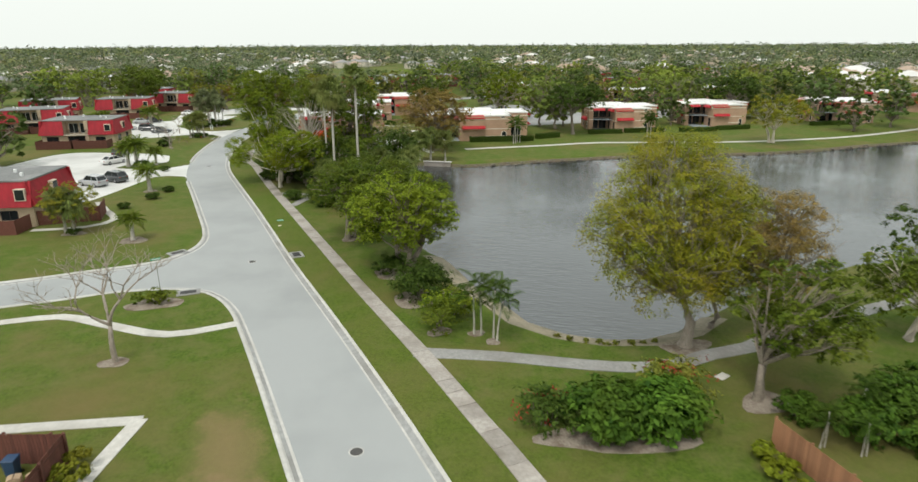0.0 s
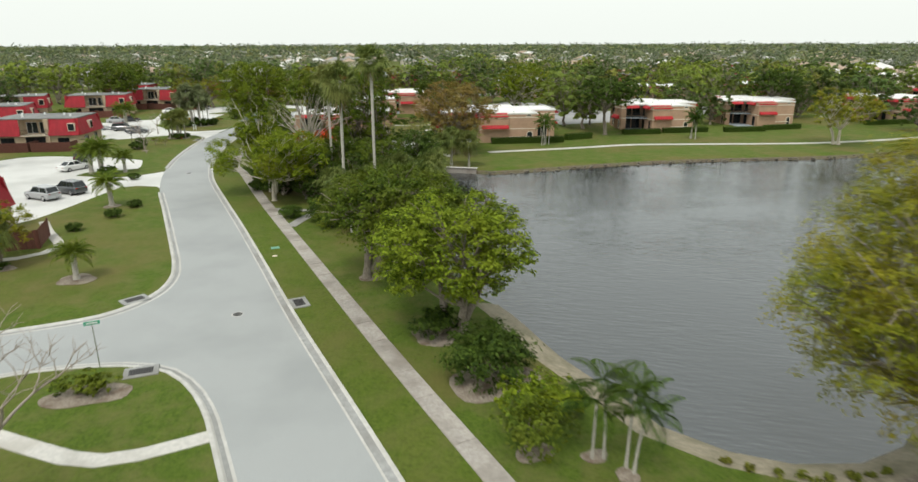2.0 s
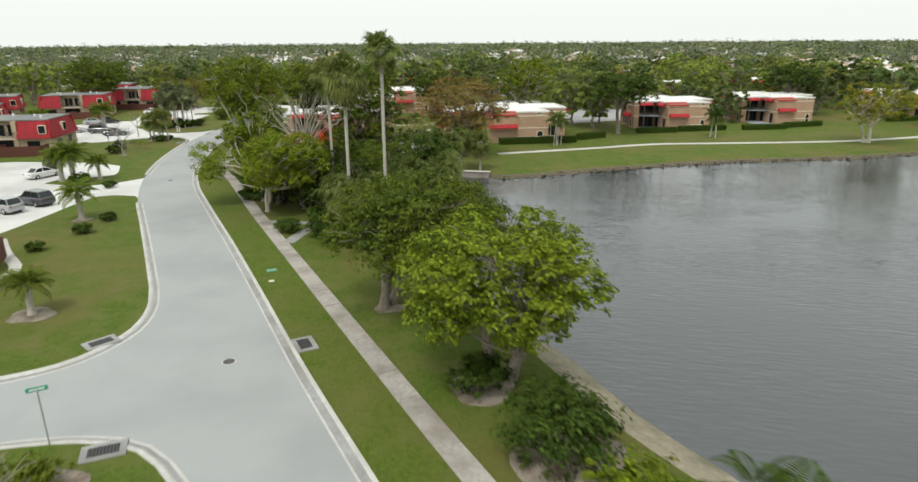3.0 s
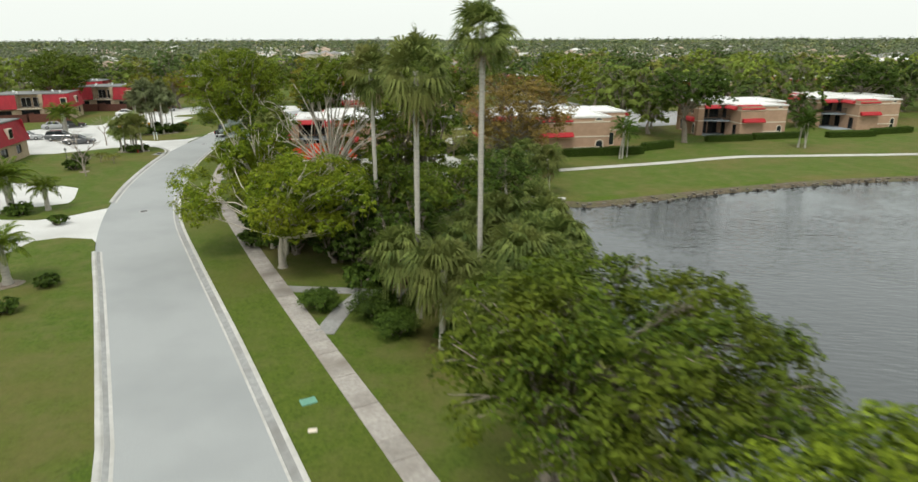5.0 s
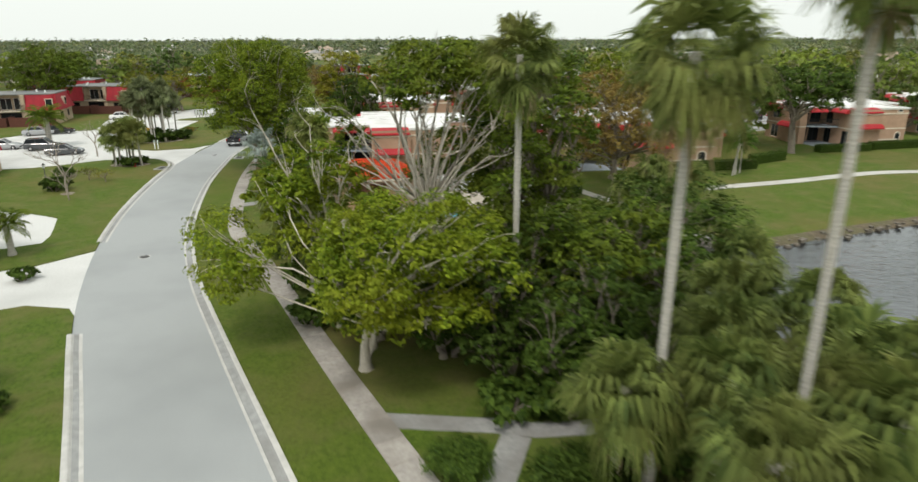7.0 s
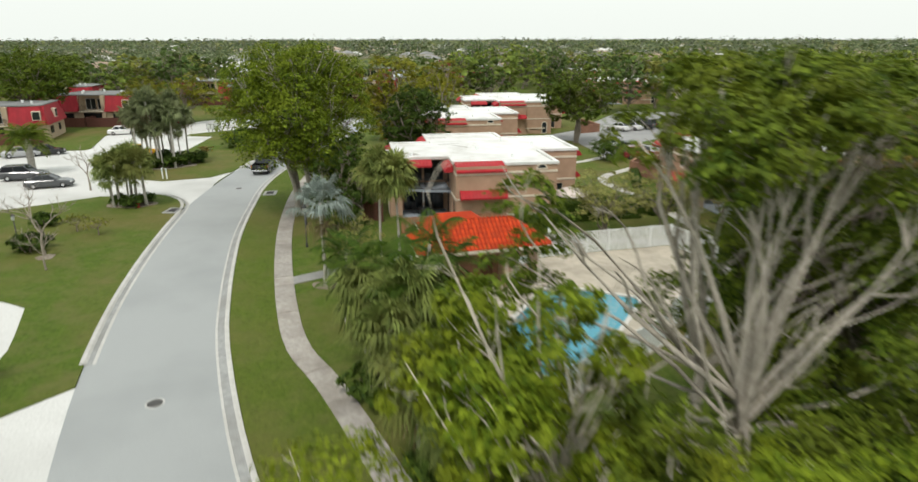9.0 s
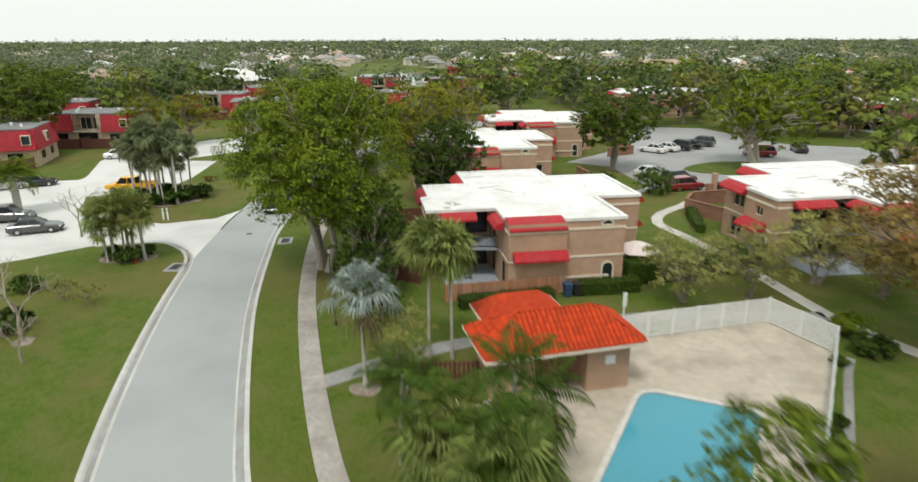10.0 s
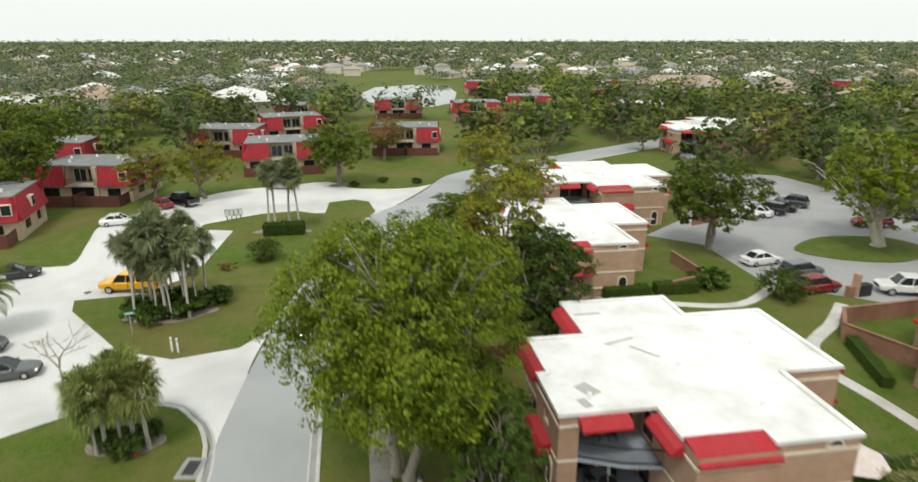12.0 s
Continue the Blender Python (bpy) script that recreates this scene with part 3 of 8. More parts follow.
path_strip("footpath", [(-2.6, 56.5), (-1.4, 56.2), (3, 55.3), (8.7, 53.5), (12.2, 52.8), (14.9, 53), (17.4, 54), (20.8, 54.8), (24.2, 56.4), (40, 62), (60, 66)], 1.4, grey_walk_mat, "grey concrete footpath winding round the pond")
path_strip("footpath", [(-45, 63.4), (-34.6, 64.7), (-30.2, 65.4), (-25.5, 63.2), (-20.7, 61.2), (-16.1, 62.6)], 1.0, pale_walk_mat, "pale concrete footpath across the corner lawn")
path_strip("footpath", [(-33, 49.4), (-26.2, 49.6), (-18.4, 49.75)], 0.9, pale_walk_mat, "pale concrete footpath along a garden fence")
path_strip("footpath", [(-18.5, 49.9), (-19.2, 44.6), (-20.3, 36)], 0.9, pale_walk_mat, "pale concrete footpath along a garden fence", 0.126)
path_strip("footpath", [(-44.4, 105.0), (-41.6, 100.4), (-38.4, 95.4), (-40.4, 92.2), (-46, 91.4)], 0.9, pale_walk_mat, "pale concrete footpath beside a board fence")
path_strip("footpath", [(-20.9, 107.4), (-16.1, 106.2), (-12.5, 105.5), (-4, 108)], 1.0, grey_walk_mat, "grey concrete footpath under the palms")
path_strip("footpath", [(-17.6, 99.8), (-16.6, 103), (-15.4, 105.4)], 1.2, grey_walk_mat, "grey concrete footpath under the palms")
path_strip("footpath", [(-2.2, 142.9), (-3.6, 141.4), (-8.2, 135.7), (-10.4, 133.1)], 0.45, grey_walk_mat, "narrow concrete strip outside the pool fence")
path_strip("footpath", [(-32.3, 145), (-28, 147.1), (-23.5, 148.5), (-17, 149.6), (-10.7, 150.2), (0.4, 148.4)], 1.3, grey_walk_mat, "grey concrete footpath behind the pool house")
path_strip("footpath", [(3, 140), (0.9, 147), (0.6, 152), (0.6, 158), (0, 166), (-0.6, 171), (1.5, 174.5), (5, 177), (9.5, 181.2)], 1.1, pale_walk_mat, "pale concrete footpath between the villas")
path_strip("footpath", [(-13, 186.8), (-6, 183.5), (0, 182.5), (5.6, 186)], 1.0, pale_walk_mat, "pale concrete footpath between the villas")
path_strip("footpath", [(10, 143.5), (18, 144.8), (26, 146), (38, 148.4), (48, 147.7), (68, 146), (82, 147), (97, 150), (113, 156), (150, 172)], 1.5, pale_walk_mat, "pale footpath along the far bank")

# ---- plants ----
def fast_mesh(name, verts, quads, mat, smooth=False):
    me = bpy.data.meshes.new(name)
    verts = np.asarray(verts, dtype=np.float32)
    quads = np.asarray(quads, dtype=np.int32)
    me.vertices.add(len(verts))
    me.vertices.foreach_set("co", verts.ravel())
    me.loops.add(quads.size)
    me.loops.foreach_set("vertex_index", quads.ravel())
    me.polygons.add(len(quads))
    me.polygons.foreach_set("loop_start", np.arange(0, quads.size, 4, dtype=np.int32))
    me.update(calc_edges=True)
    me.materials.append(mat)
    if smooth:
        me.shade_smooth()
    return me


def unit(a):
    return a / np.maximum(np.linalg.norm(a, axis=1)[:, None], 1e-6)


def leaf_quads(points, normals, size, rng, aspect=0.55):
    """A folded, pointed blade at each point, facing about along its normal."""
    n = len(points)
    axis = unit(np.cross(normals, rng.normal(size=(n, 3))))
    side = np.cross(normals, axis)
    s = size * rng.uniform(0.6, 1.35, (n, 1))
    tip = points + axis * s * 0.6 - np.array((0, 0, 0.12)) * s
    root = points - axis * s * 0.5
    lift = normals * s * 0.10
    a = points + side * s * aspect * 0.5 + lift
    b = points - side * s * aspect * 0.5 + lift
    verts = np.stack((root, a, tip, b), 1).reshape(-1, 3)
    return verts, np.arange(4 * n).reshape(-1, 4)


def blob_leaves(blobs, count, rng, shell=0.62, up=0.5, squash=0.8, per=18, ruffle=1.0):
    """Points and normals for leaves in small sprays, set over the shells of the blobs (x, y, z, r) in proportion to their surface."""
    r = np.array([b[3] for b in blobs])
    sprays = max(len(blobs), count // per)
    pick = rng.choice(len(blobs), sprays, p=r ** 2 / (r ** 2).sum())
    d = unit(rng.normal(size=(sprays, 3)))
    d[:, 2] = np.where((d[:, 2] < -0.3) & (rng.random(sprays) < 0.65), -d[:, 2], d[:, 2])
    rad = r[pick] * (shell + (1.02 - shell) * rng.random(sprays) ** 0.5)
    c = np.array([b[:3] for b in blobs])[pick] + d * rad[:, None] * np.array((1, 1, squash))
    which = rng.integers(0, sprays, count)
    spread = np.clip(r[pick][which] * 0.30, 0.12, 0.55)
    q = unit(rng.normal(size=(count, 3))) * (rng.random(count) ** 0.5)[:, None] * spread[:, None]
    q[:, 2] *= 0.55
    p = c[which] + q
    p[:, 2] -= 0.25 * np.hypot(q[:, 0], q[:, 1])
    nrm = unit(d[which] * 0.55 + q / np.maximum(spread[:, None], 1e-3) * 0.5 * ruffle + np.array((0, 0, up + 0.25)) + rng.normal(size=(count, 3)) * 0.33 * ruffle)
    return p, nrm


def limb(verts, faces, a, b, r0, r1, rng, bend=0.075, sides=6):
    a, b = np.array(a, float), np.array(b, float)
    length = np.linalg.norm(b - a)
    pts, radii = [], []
    off = rng.normal(size=3) * length * bend
    steps = 2 if sides < 5 else 4
    for k in range(steps + 1):
        t = k / steps
        pts.append(a + (b - a) * t + off * math.sin(math.pi * t) + np.array((0, 0, length * 0.06 * math.sin(math.pi * t))))
        radii.append(r0 + (r1 - r0) * t)
    tube(verts, faces, pts, radii, sides)
    return pts


def make_tree(H, W, leaf, wood, seed, leaves=4000, size=0.35, clear=0.25, blobs=16, trunk=0.25, stems=1, flat=0.8, lean=(0, 0), cone=0.0, shell=0.62,
              name="tree", label="", category="tree", bare=0, bare_reach=0.5, group="", blob_size=0.42, arms=(), fork_z=None, aspect=0.55, bare_ends=()):
    """A tree with tapered stems, limbs to each clump and a crown of single leaves."""
    rng = np.random.default_rng(seed)
    z0 = H * clear
    half = (H - z0) / 2
    bl = []
    for i in range(blobs):
        a = 2.399963 * i + rng.uniform(-0.4, 0.4)
        u = 1 - 2 * (i + 0.5) / blobs
        zz = np.clip(u + rng.uniform(-0.15, 0.15), -0.8, 0.88)
        rad = math.sqrt(max(0.05, 1 - zz * zz)) * rng.uniform(0.62, 0.88)
        if cone:
            rad *= 1 - cone * max(zz, -0.2)
        rb = W * 0.5 * blob_size * rng.uniform(0.7, 1.15) * (1 - 0.35 * cone * max(zz, 0))
        rb = min(rb, half * 0.75)
        reach = max(W * 0.5 - rb * 0.6, W * 0.15)
        zc = z0 + half + zz * (half - rb * 0.55)
        bl.append((lean[0] + math.cos(a) * rad * reach, lean[1] + math.sin(a) * rad * reach, zc, rb))
    for i in range(3):
        bl.append((lean[0] + rng.uniform(-0.2, 0.2) * W, lean[1] + rng.uniform(-0.2, 0.2) * W, z0 + half * rng.uniform(0.7, 1.3), W * 0.2))
    bl = bl[:blobs] + list(arms) + bl[blobs:]
    blobs += len(arms)
    far_off = leaves < 1600
    p, nrm = blob_leaves(bl, leaves, rng, shell, squash=flat, per=3 if far_off else 18, ruffle=0.25 if far_off else 1.0)
    lv, lq = leaf_quads(p, nrm, size, rng, 0.8 if far_off else aspect)
    verts, faces = [], []
    fork = np.array((lean[0] * 0.3, lean[1] * 0.3, z0 * 0.8 + 0.08 * H if fork_z is None else fork_z))
    forks = []
    for s in range(stems):
        off = np.array((rng.uniform(-1, 1), rng.uniform(-1, 1), 0)) * (0.0 if stems == 1 else trunk * 2.2)
        top = fork + off * 2.5 + np.array((0, 0, rng.uniform(-0.06, 0.08) * H * (1 if fork_z is None else 0.4)))
        base = off.copy()
        base[2] = -0.1
        mid = base * 0.5 + top * 0.5 + np.array((rng.uniform(-1, 1) * 0.03 * H, rng.uniform(-1, 1) * 0.03 * H, 0))
        tube(verts, faces, [base, base + np.array((0, 0, 0.35)), mid, top], [trunk * 1.7, trunk * 1.1, trunk * 0.85, trunk * 0.65], 6 if far_off else 9)
        forks.append(top)
    for i, b in enumerate(bl[:blobs]):
        start = forks[i % len(forks)]
        pts = limb(verts, faces, start, (b[0], b[1], b[2] - b[3] * 0.1), trunk * (0.42 if i < blobs - len(arms) else 0.26), trunk * 0.10, rng, sides=4 if far_off else 6)
        for k in range(0 if far_off else 3):
            d = rng.normal(size=3)
            d[2] = abs(d[2]) * 0.6
            end = np.array(b[:3]) + d / np.linalg.norm(d) * b[3] * 0.85
            limb(verts, faces, pts[-2], end, trunk * 0.14, trunk * 0.05, rng, sides=5)
    for i in range(bare):
        a = rng.uniform(0, 2 * math.pi)
        end = np.array((lean[0] + math.cos(a) * W * rng.uniform(0.15, bare_reach), lean[1] + math.sin(a) * W * rng.uniform(0.15, bare_reach), H * rng.uniform(0.6, 0.93)))
        pts = limb(verts, faces, forks[i % len(forks)], end, trunk * 0.38, trunk * 0.06, rng, 0.05, 6)
        for k in range(3):
            e2 = np.array(pts[2 + k % 3]) + (end - forks[0]) * 0.25 + rng.normal(size=3) * 0.045 * H
            limb(verts, faces, pts[1 + k % 3], e2, trunk * 0.14, trunk * 0.035, rng, 0.1, 5)
    for i, end in enumerate(bare_ends):
        end = np.array(end, float)
        pts = limb(verts, faces, forks[i % len(forks)], end, trunk * 0.42, trunk * 0.09, rng, 0.07, 7)
        for k in range(5):
            reach = np.linalg.norm(end - forks[0])
            e2 = np.array(pts[1 + k % 4]) + (end - forks[0]) * rng.uniform(0.22, 0.38) + rng.normal(size=3) * 0.09 * reach
            q = limb(verts, faces, pts[1 + k % 4], e2, trunk * 0.17, trunk * 0.04, rng, 0.1, 5)
            limb(verts, faces, q[2], q[2] + (e2 - q[2]) * 0.9 + rng.normal(size=3) * 0.05 * reach, trunk * 0.08, trunk * 0.03, rng, 0.1, 5)
    ob = thing(name, pose(0, 0, 0), label, category, group)
    mesh_object("trunk", verts, faces, wood, ob, smooth=True)
    crown = new("crown", fast_mesh("crown", lv, lq, leaf))
    crown.parent = ob
    return ob


def place(ob, x, y, turn=0.0, scale=1.0, z=None, tall=1.0):
    ob.matrix_basis = pose(x, y, (ground_height(x, y) if z is None else z), 0, 0, turn) @ Matrix.Diagonal((scale, scale, scale * tall, 1))
    return ob


def again(ob, x, y, turn=0.0, scale=1.0, tall=1.0, label=""):
    c = copy_thing(ob, pose(0, 0, 0))
    place(c, x, y, turn, scale, tall=tall)
    if label:
        c["label"] = label
    return c


def fan_fronds(top, count, length, rng, low=-35, high=80, blade=1.0, segs=24, droop=0.45):
    """Fan-shaped fronds round a palm's top: a stalk and a twisted spread of narrow blades that hang at the tips."""
    V, Q = [], []

    def quad(a, b, c, d):
        k = len(V)
        V.extend((a, b, c, d))
        Q.append((k, k + 1, k + 2, k + 3))

    for i in range(count):
        az = 2.399963 * i + rng.uniform(-0.4, 0.4)
        el = math.radians(low + (high - low) * ((i + 0.5) / count) ** 0.85 + rng.uniform(-12, 12))
        out = np.array((math.cos(az) * math.cos(el), math.sin(az) * math.cos(el), math.sin(el)))
        flat = np.array((-math.sin(az), math.cos(az), 0))
        up = np.cross(out, flat)
        up = up if up[2] >= 0 else -up
        roll = rng.uniform(-0.7, 0.7)
        side = flat * math.cos(roll) + up * math.sin(roll)
        up = np.cross(out, side)
        up = up if up[2] >= 0 else -up
        hub = top + out * length * rng.uniform(0.7, 1.2) - np.array((0, 0, 0.05 * length))
        quad(top - side * 0.02, top + side * 0.02, hub + side * 0.02, hub - side * 0.02)
        size = blade * rng.uniform(0.75, 1.2)
        hang = droop * rng.uniform(0.5, 1.5)
        for s in range(segs):
            f = (s / (segs - 1) - 0.5) * 2
            ang = f * 2.0 + rng.uniform(-0.07, 0.07)
            d = out * math.cos(ang) + side * math.sin(ang)
            reach = size * (1.0 - 0.28 * abs(f)) * rng.uniform(0.85, 1.1)
            w = np.cross(d, up) * reach * 0.047
            fold = up * reach * (0.10 if s % 2 else 0.03) * (1 - 0.5 * abs(f))
            mid = hub + d * reach * 0.52 + fold - np.array((0, 0, 0.05 * hang * reach))
            tip = hub + d * reach * (1 - 0.25 * hang) - np.array((0, 0, hang * reach * rng.uniform(0.6, 1.2)))
            quad(hub - w * 0.3, hub + w * 0.3, mid + w, mid - w)
            quad(mid - w, mid + w, tip + w * 0.15, tip - w * 0.15)
    return V, Q


def feather_fronds(top, count, length, rng, pairs=20, low=-10, high=75, leaf=0.55):
    V, Q = [], []

    def quad(a, b, c, d):
        k = len(V)
        V.extend((a, b, c, d))
        Q.append((k, k + 1, k + 2, k + 3))

    for i in range(count):
        az = 2.399963 * i + rng.uniform(-0.3, 0.3)
        el = math.radians(low + (high - low) * (i + 0.5) / count + rng.uniform(-8, 8))
        flat = np.array((math.cos(az), math.sin(az), 0))
        side = np.array((-math.sin(az), math.cos(az), 0))
        ln = length * rng.uniform(0.85, 1.1)
        prev = np.array(top, float)
        for k in range(1, pairs + 1):
            t = k / pairs
            ang = el - 1.5 * t * t
            step = ln / pairs
            p = prev + (flat * math.cos(ang) + np.array((0, 0, math.sin(ang)))) * step
            quad(prev - side * 0.02, prev + side * 0.02, p + side * 0.015, p - side * 0.015)
            if k > 2:
                ll = leaf * math.sin(math.pi * min(1, 0.18 + 0.85 * t)) + 0.08
                along = (p - prev) / step
                for sg in (-1, 1):
                    d = side * sg * 0.85 + along * 0.55 - np.array((0, 0, 0.35))
                    d /= np.linalg.norm(d)
                    w = along * step * 0.55
                    quad(p, p + d * ll * 0.5 + w * 0.7, p + d * ll - np.array((0, 0, 0.12 * ll)), p + d * ll * 0.5 - w * 0.7)
            prev = p
    return V, Q


def make_palm(H, seed, kind="fan", fronds=34, length=0.9, blade=1.0, trunk=0.17, lean=0.3, leaf=None, skirt=0, label="", name="palm_tree", stems=1, spread=1.2, group="", low=-35, droop=0.36):
    """A palm: ringed trunks, a head of fronds on each, and dry hanging fronds under it."""
    rng = np.random.default_rng(seed)
    leaf = leaf or leaf_fan
    ob = thing(name, pose(0, 0, 0), label, "palm tree", group)
    tv, tf = [], []
    heads, dry = ([], []), ([], [])
    for s in range(stems):
        bx, by = (0, 0) if stems == 1 else (rng.uniform(-spread, spread), rng.uniform(-spread, spread))
        h = H if s == 0 else H * rng.uniform(0.62, 0.98)
        dx, dy = rng.uniform(-1, 1) * lean + bx * 0.3, rng.uniform(-1, 1) * lean + by * 0.3
        topz = h - blade * 0.9
        pts, radii = [], []
        for k in range(9):
            t = k / 8
            pts.append((bx + dx * t * t, by + dy * t * t, -0.1 + (topz + 0.1) * t))
            radii.append(trunk * (1.35 - 0.45 * min(1, t * 4)) * (1.04 if k % 2 else 0.96))
        tube(tv, tf, pts, radii, 9)
        top = np.array((bx + dx, by + dy, topz))
        if kind == "fan":
            v, q = fan_fronds(top, fronds, length, rng, blade=blade, low=low, droop=droop)
        else:
            v, q = feather_fronds(top, fronds, length, rng, leaf=blade)
        k0 = len(heads[0])
        heads[0].extend(v)
        heads[1].extend([[i + k0 for i in f] for f in q])
        if skirt:
            v, q = fan_fronds(top - np.array((0, 0, 0.3)), skirt, length * 0.9, rng, low=-86, high=-50, blade=blade * 0.9, segs=9, droop=0.6)
            k0 = len(dry[0])
            dry[0].extend(v)
            dry[1].extend([[i + k0 for i in f] for f in q])
    mesh_object("trunk", tv, tf, palm_bark, ob, smooth=True)
    cr = new("fronds", fast_mesh("fronds", heads[0], heads[1], leaf))
    cr.parent = ob
    if skirt:
        dr = new("dry_skirt", fast_mesh("dry_skirt", dry[0], dry[1], leaf_dry))
        dr.parent = ob
        dr["label"] = "dry brown hanging fronds"
    return ob


def make_shrub(w, d, h, leaf, seed, leaves=900, size=0.22, label="", name="shrub", category="shrub", boxy=False, accent=None, group=""):
    """A bush of leaves over stems; boxy for a clipped hedge."""
    rng = np.random.default_rng(seed)
    ob = thing(name, pose(0, 0, 0), label, category, group)
    if boxy:
        f = rng.random(leaves)
        area = np.array((w * d, w * h, w * h, d * h, d * h))
        face = rng.choice(5, leaves, p=area / area.sum())
        a, b = rng.uniform(-0.5, 0.5, leaves), rng.uniform(0, 1, leaves)
        jit = rng.normal(size=(leaves, 3)) * 0.05
        P = np.zeros((leaves, 3))
        N = np.zeros((leaves, 3))
        for i, (fx, fy, fz, nn) in enumerate((((1, 0), (0, 1), None, (0, 0, 1)), ((1, 0), None, 1, (0, -1, 0)), ((1, 0), None, 1, (0, 1, 0)),
                                              (None, (1, 0), 1, (-1, 0, 0)), (None, (1, 0), 1, (1, 0, 0)))):
            m = face == i
            if i == 0:
                P[m] = np.stack((a[m] * w, (b[m] - 0.5) * d, np.full(m.sum(), h)), 1)
            elif i < 3:
                P[m] = np.stack((a[m] * w, np.full(m.sum(), nn[1] * d / 2), b[m] * h), 1)
            else:
                P[m] = np.stack((np.full(m.sum(), nn[0] * w / 2), a[m] * d, b[m] * h), 1)
            N[m] = nn
        P += jit
        N = unit(N + rng.normal(size=N.shape) * 0.5 + np.array((0, 0, 0.2)))
        part("core", boxed(-w / 2 + 0.06, w / 2 - 0.06, -d / 2 + 0.06, d / 2 - 0.06, -0.05, h - 0.06), leaf, ob)
        lv, lq = leaf_quads(P, N, size, rng)
    else:
        bl = [(0, 0, h * 0.42, h * 0.56)] + [(math.cos(q) * w * 0.24, math.sin(q) * d * 0.24, h * 0.40, h * 0.48) for q in (0.4, 1.7, 2.9, 4.2, 5.4)]
        for i in range(max(5, int(w * d))):
            a = rng.uniform(0, 2 * math.pi)
            k = math.sqrt(rng.random()) * 0.72
            r = h * rng.uniform(0.26, 0.46)
            bl.append((math.cos(a) * k * w / 2, math.sin(a) * k * d / 2, r * 0.75 + rng.uniform(0, 1) * max(0, h - 2 * r) * (1 - k * 0.5), r))
        p, nrm = blob_leaves(bl, leaves, rng, 0.55)
        p[:, 2] = np.abs(p[:, 2])
        lv, lq = leaf_quads(p, nrm, size, rng)
        sv, sf = [], []
        for b in bl[:8]:
            limb(sv, sf, (b[0] * 0.3, b[1] * 0.3, -0.1), b[:3], 0.05, 0.02, rng, sides=5)
        mesh_object("branchwork", sv, sf, bark, ob)
        if accent:
            p, nrm = blob_leaves(bl, leaves // 16, rng, 0.95)
            p[:, 2] = np.abs(p[:, 2])
            av, aq = leaf_quads(p, nrm, size, rng)
            ac = new("blossom", fast_mesh("blossom", av, aq, accent))
            ac.parent = ob
    lo = new("leaves", fast_mesh("leaves", lv, lq, leaf))
    lo.parent = ob
    return ob


def make_bare(H, W, seed, wood, label, depth=4, twigs=3, name="bare_tree", trunk=0.16, tips=None, rise=0.22):
    """A leafless tree: forked limbs down to twigs, with a few last leaves."""
    rng = np.random.default_rng(seed)
    verts, faces, ends = [], [], []

    def grow(a, d, ln, r, k):
        b = a + d * ln
        limb(verts, faces, a, b, r, r * 0.62, rng, 0.07, 6 if k > 2 else 4)
        if k == 0:
            ends.append(b)
            return
        swing = rng.uniform(0, 2 * math.pi)
        for j in range(twigs if k > 1 else 3):
            a_out = swing + 2 * math.pi * j / 3
            nd = d * 0.85 + np.array((math.cos(a_out), math.sin(a_out), 0)) * 0.42 * W / H + rng.normal(size=3) * 0.22
            nd[2] = abs(nd[2]) * 0.6 + rise
            nd /= np.linalg.norm(nd)
            grow(b, nd, ln * rng.uniform(0.62, 0.85), r * 0.58, k - 1)

    ln = H / 3.1
    grow(np.array((0, 0, -0.1)), np.array((0.03, 0.02, 1.0)), ln, trunk, depth)
    ob = thing(name, pose(0, 0, 0), label, "tree")
    mesh_object("trunk", verts, faces, wood, ob, smooth=True)
    if tips:
        pts = np.repeat(np.array(ends), 2, axis=0) + rng.normal(size=(2 * len(ends), 3)) * 0.15
        lv, lq = leaf_quads(pts, unit(rng.normal(size=pts.shape)), 0.22, rng)
        lo = new("leaves", fast_mesh("leaves", lv, lq, tips))
        lo.parent = ob
    return ob


# trees round the pond and the road
place(make_tree(15.3, 12.8, leaf_cypress, grey_bark, 11, 70000, 0.23, 0.15, 64, 0.40, 1, 0.95, lean=(-0.5, 1.7), cone=0.3, aspect=0.24, shell=0.45, blob_size=0.34, name="cypress_tree", label="tall cypress turning gold above a pale trunk"), 16.4, 55.5, 30)
place(make_tree(11.8, 8.0, leaf_gold, grey_bark, 12, 14000, 0.28, 0.2, 18, 0.26, 1, 0.9, cone=0.3, aspect=0.28, name="cypress_tree", label="smaller green-gold cypress at the water's edge"), 19.6, 58.2)
place(make_tree(10.6, 7.8, leaf_copper, grey_bark, 13, 22000, 0.22, 0.25, 22, 0.24, 1, 0.9, aspect=0.26, name="cypress_tree", label="copper-brown cypress beside the pond"), 23.2, 57.2)
place(make_tree(8.6, 9.0, leaf_green, bark, 14, 9000, 0.24, 0.3, 26, 0.24, 2, 0.7, lean=(2.0, 0.3), bare=3, blob_size=0.26, name="fig_tree", label="open green fig tree with pale twisted limbs"), 18.0, 48.2)
place(make_tree(7.0, 8.0, leaf_green, pale_bark, 15, 3500, 0.32, 0.25, 12, 0.25, 2, 0.8, bare=3, label="spreading green tree on the pond lawn"), 32.4, 55.0)
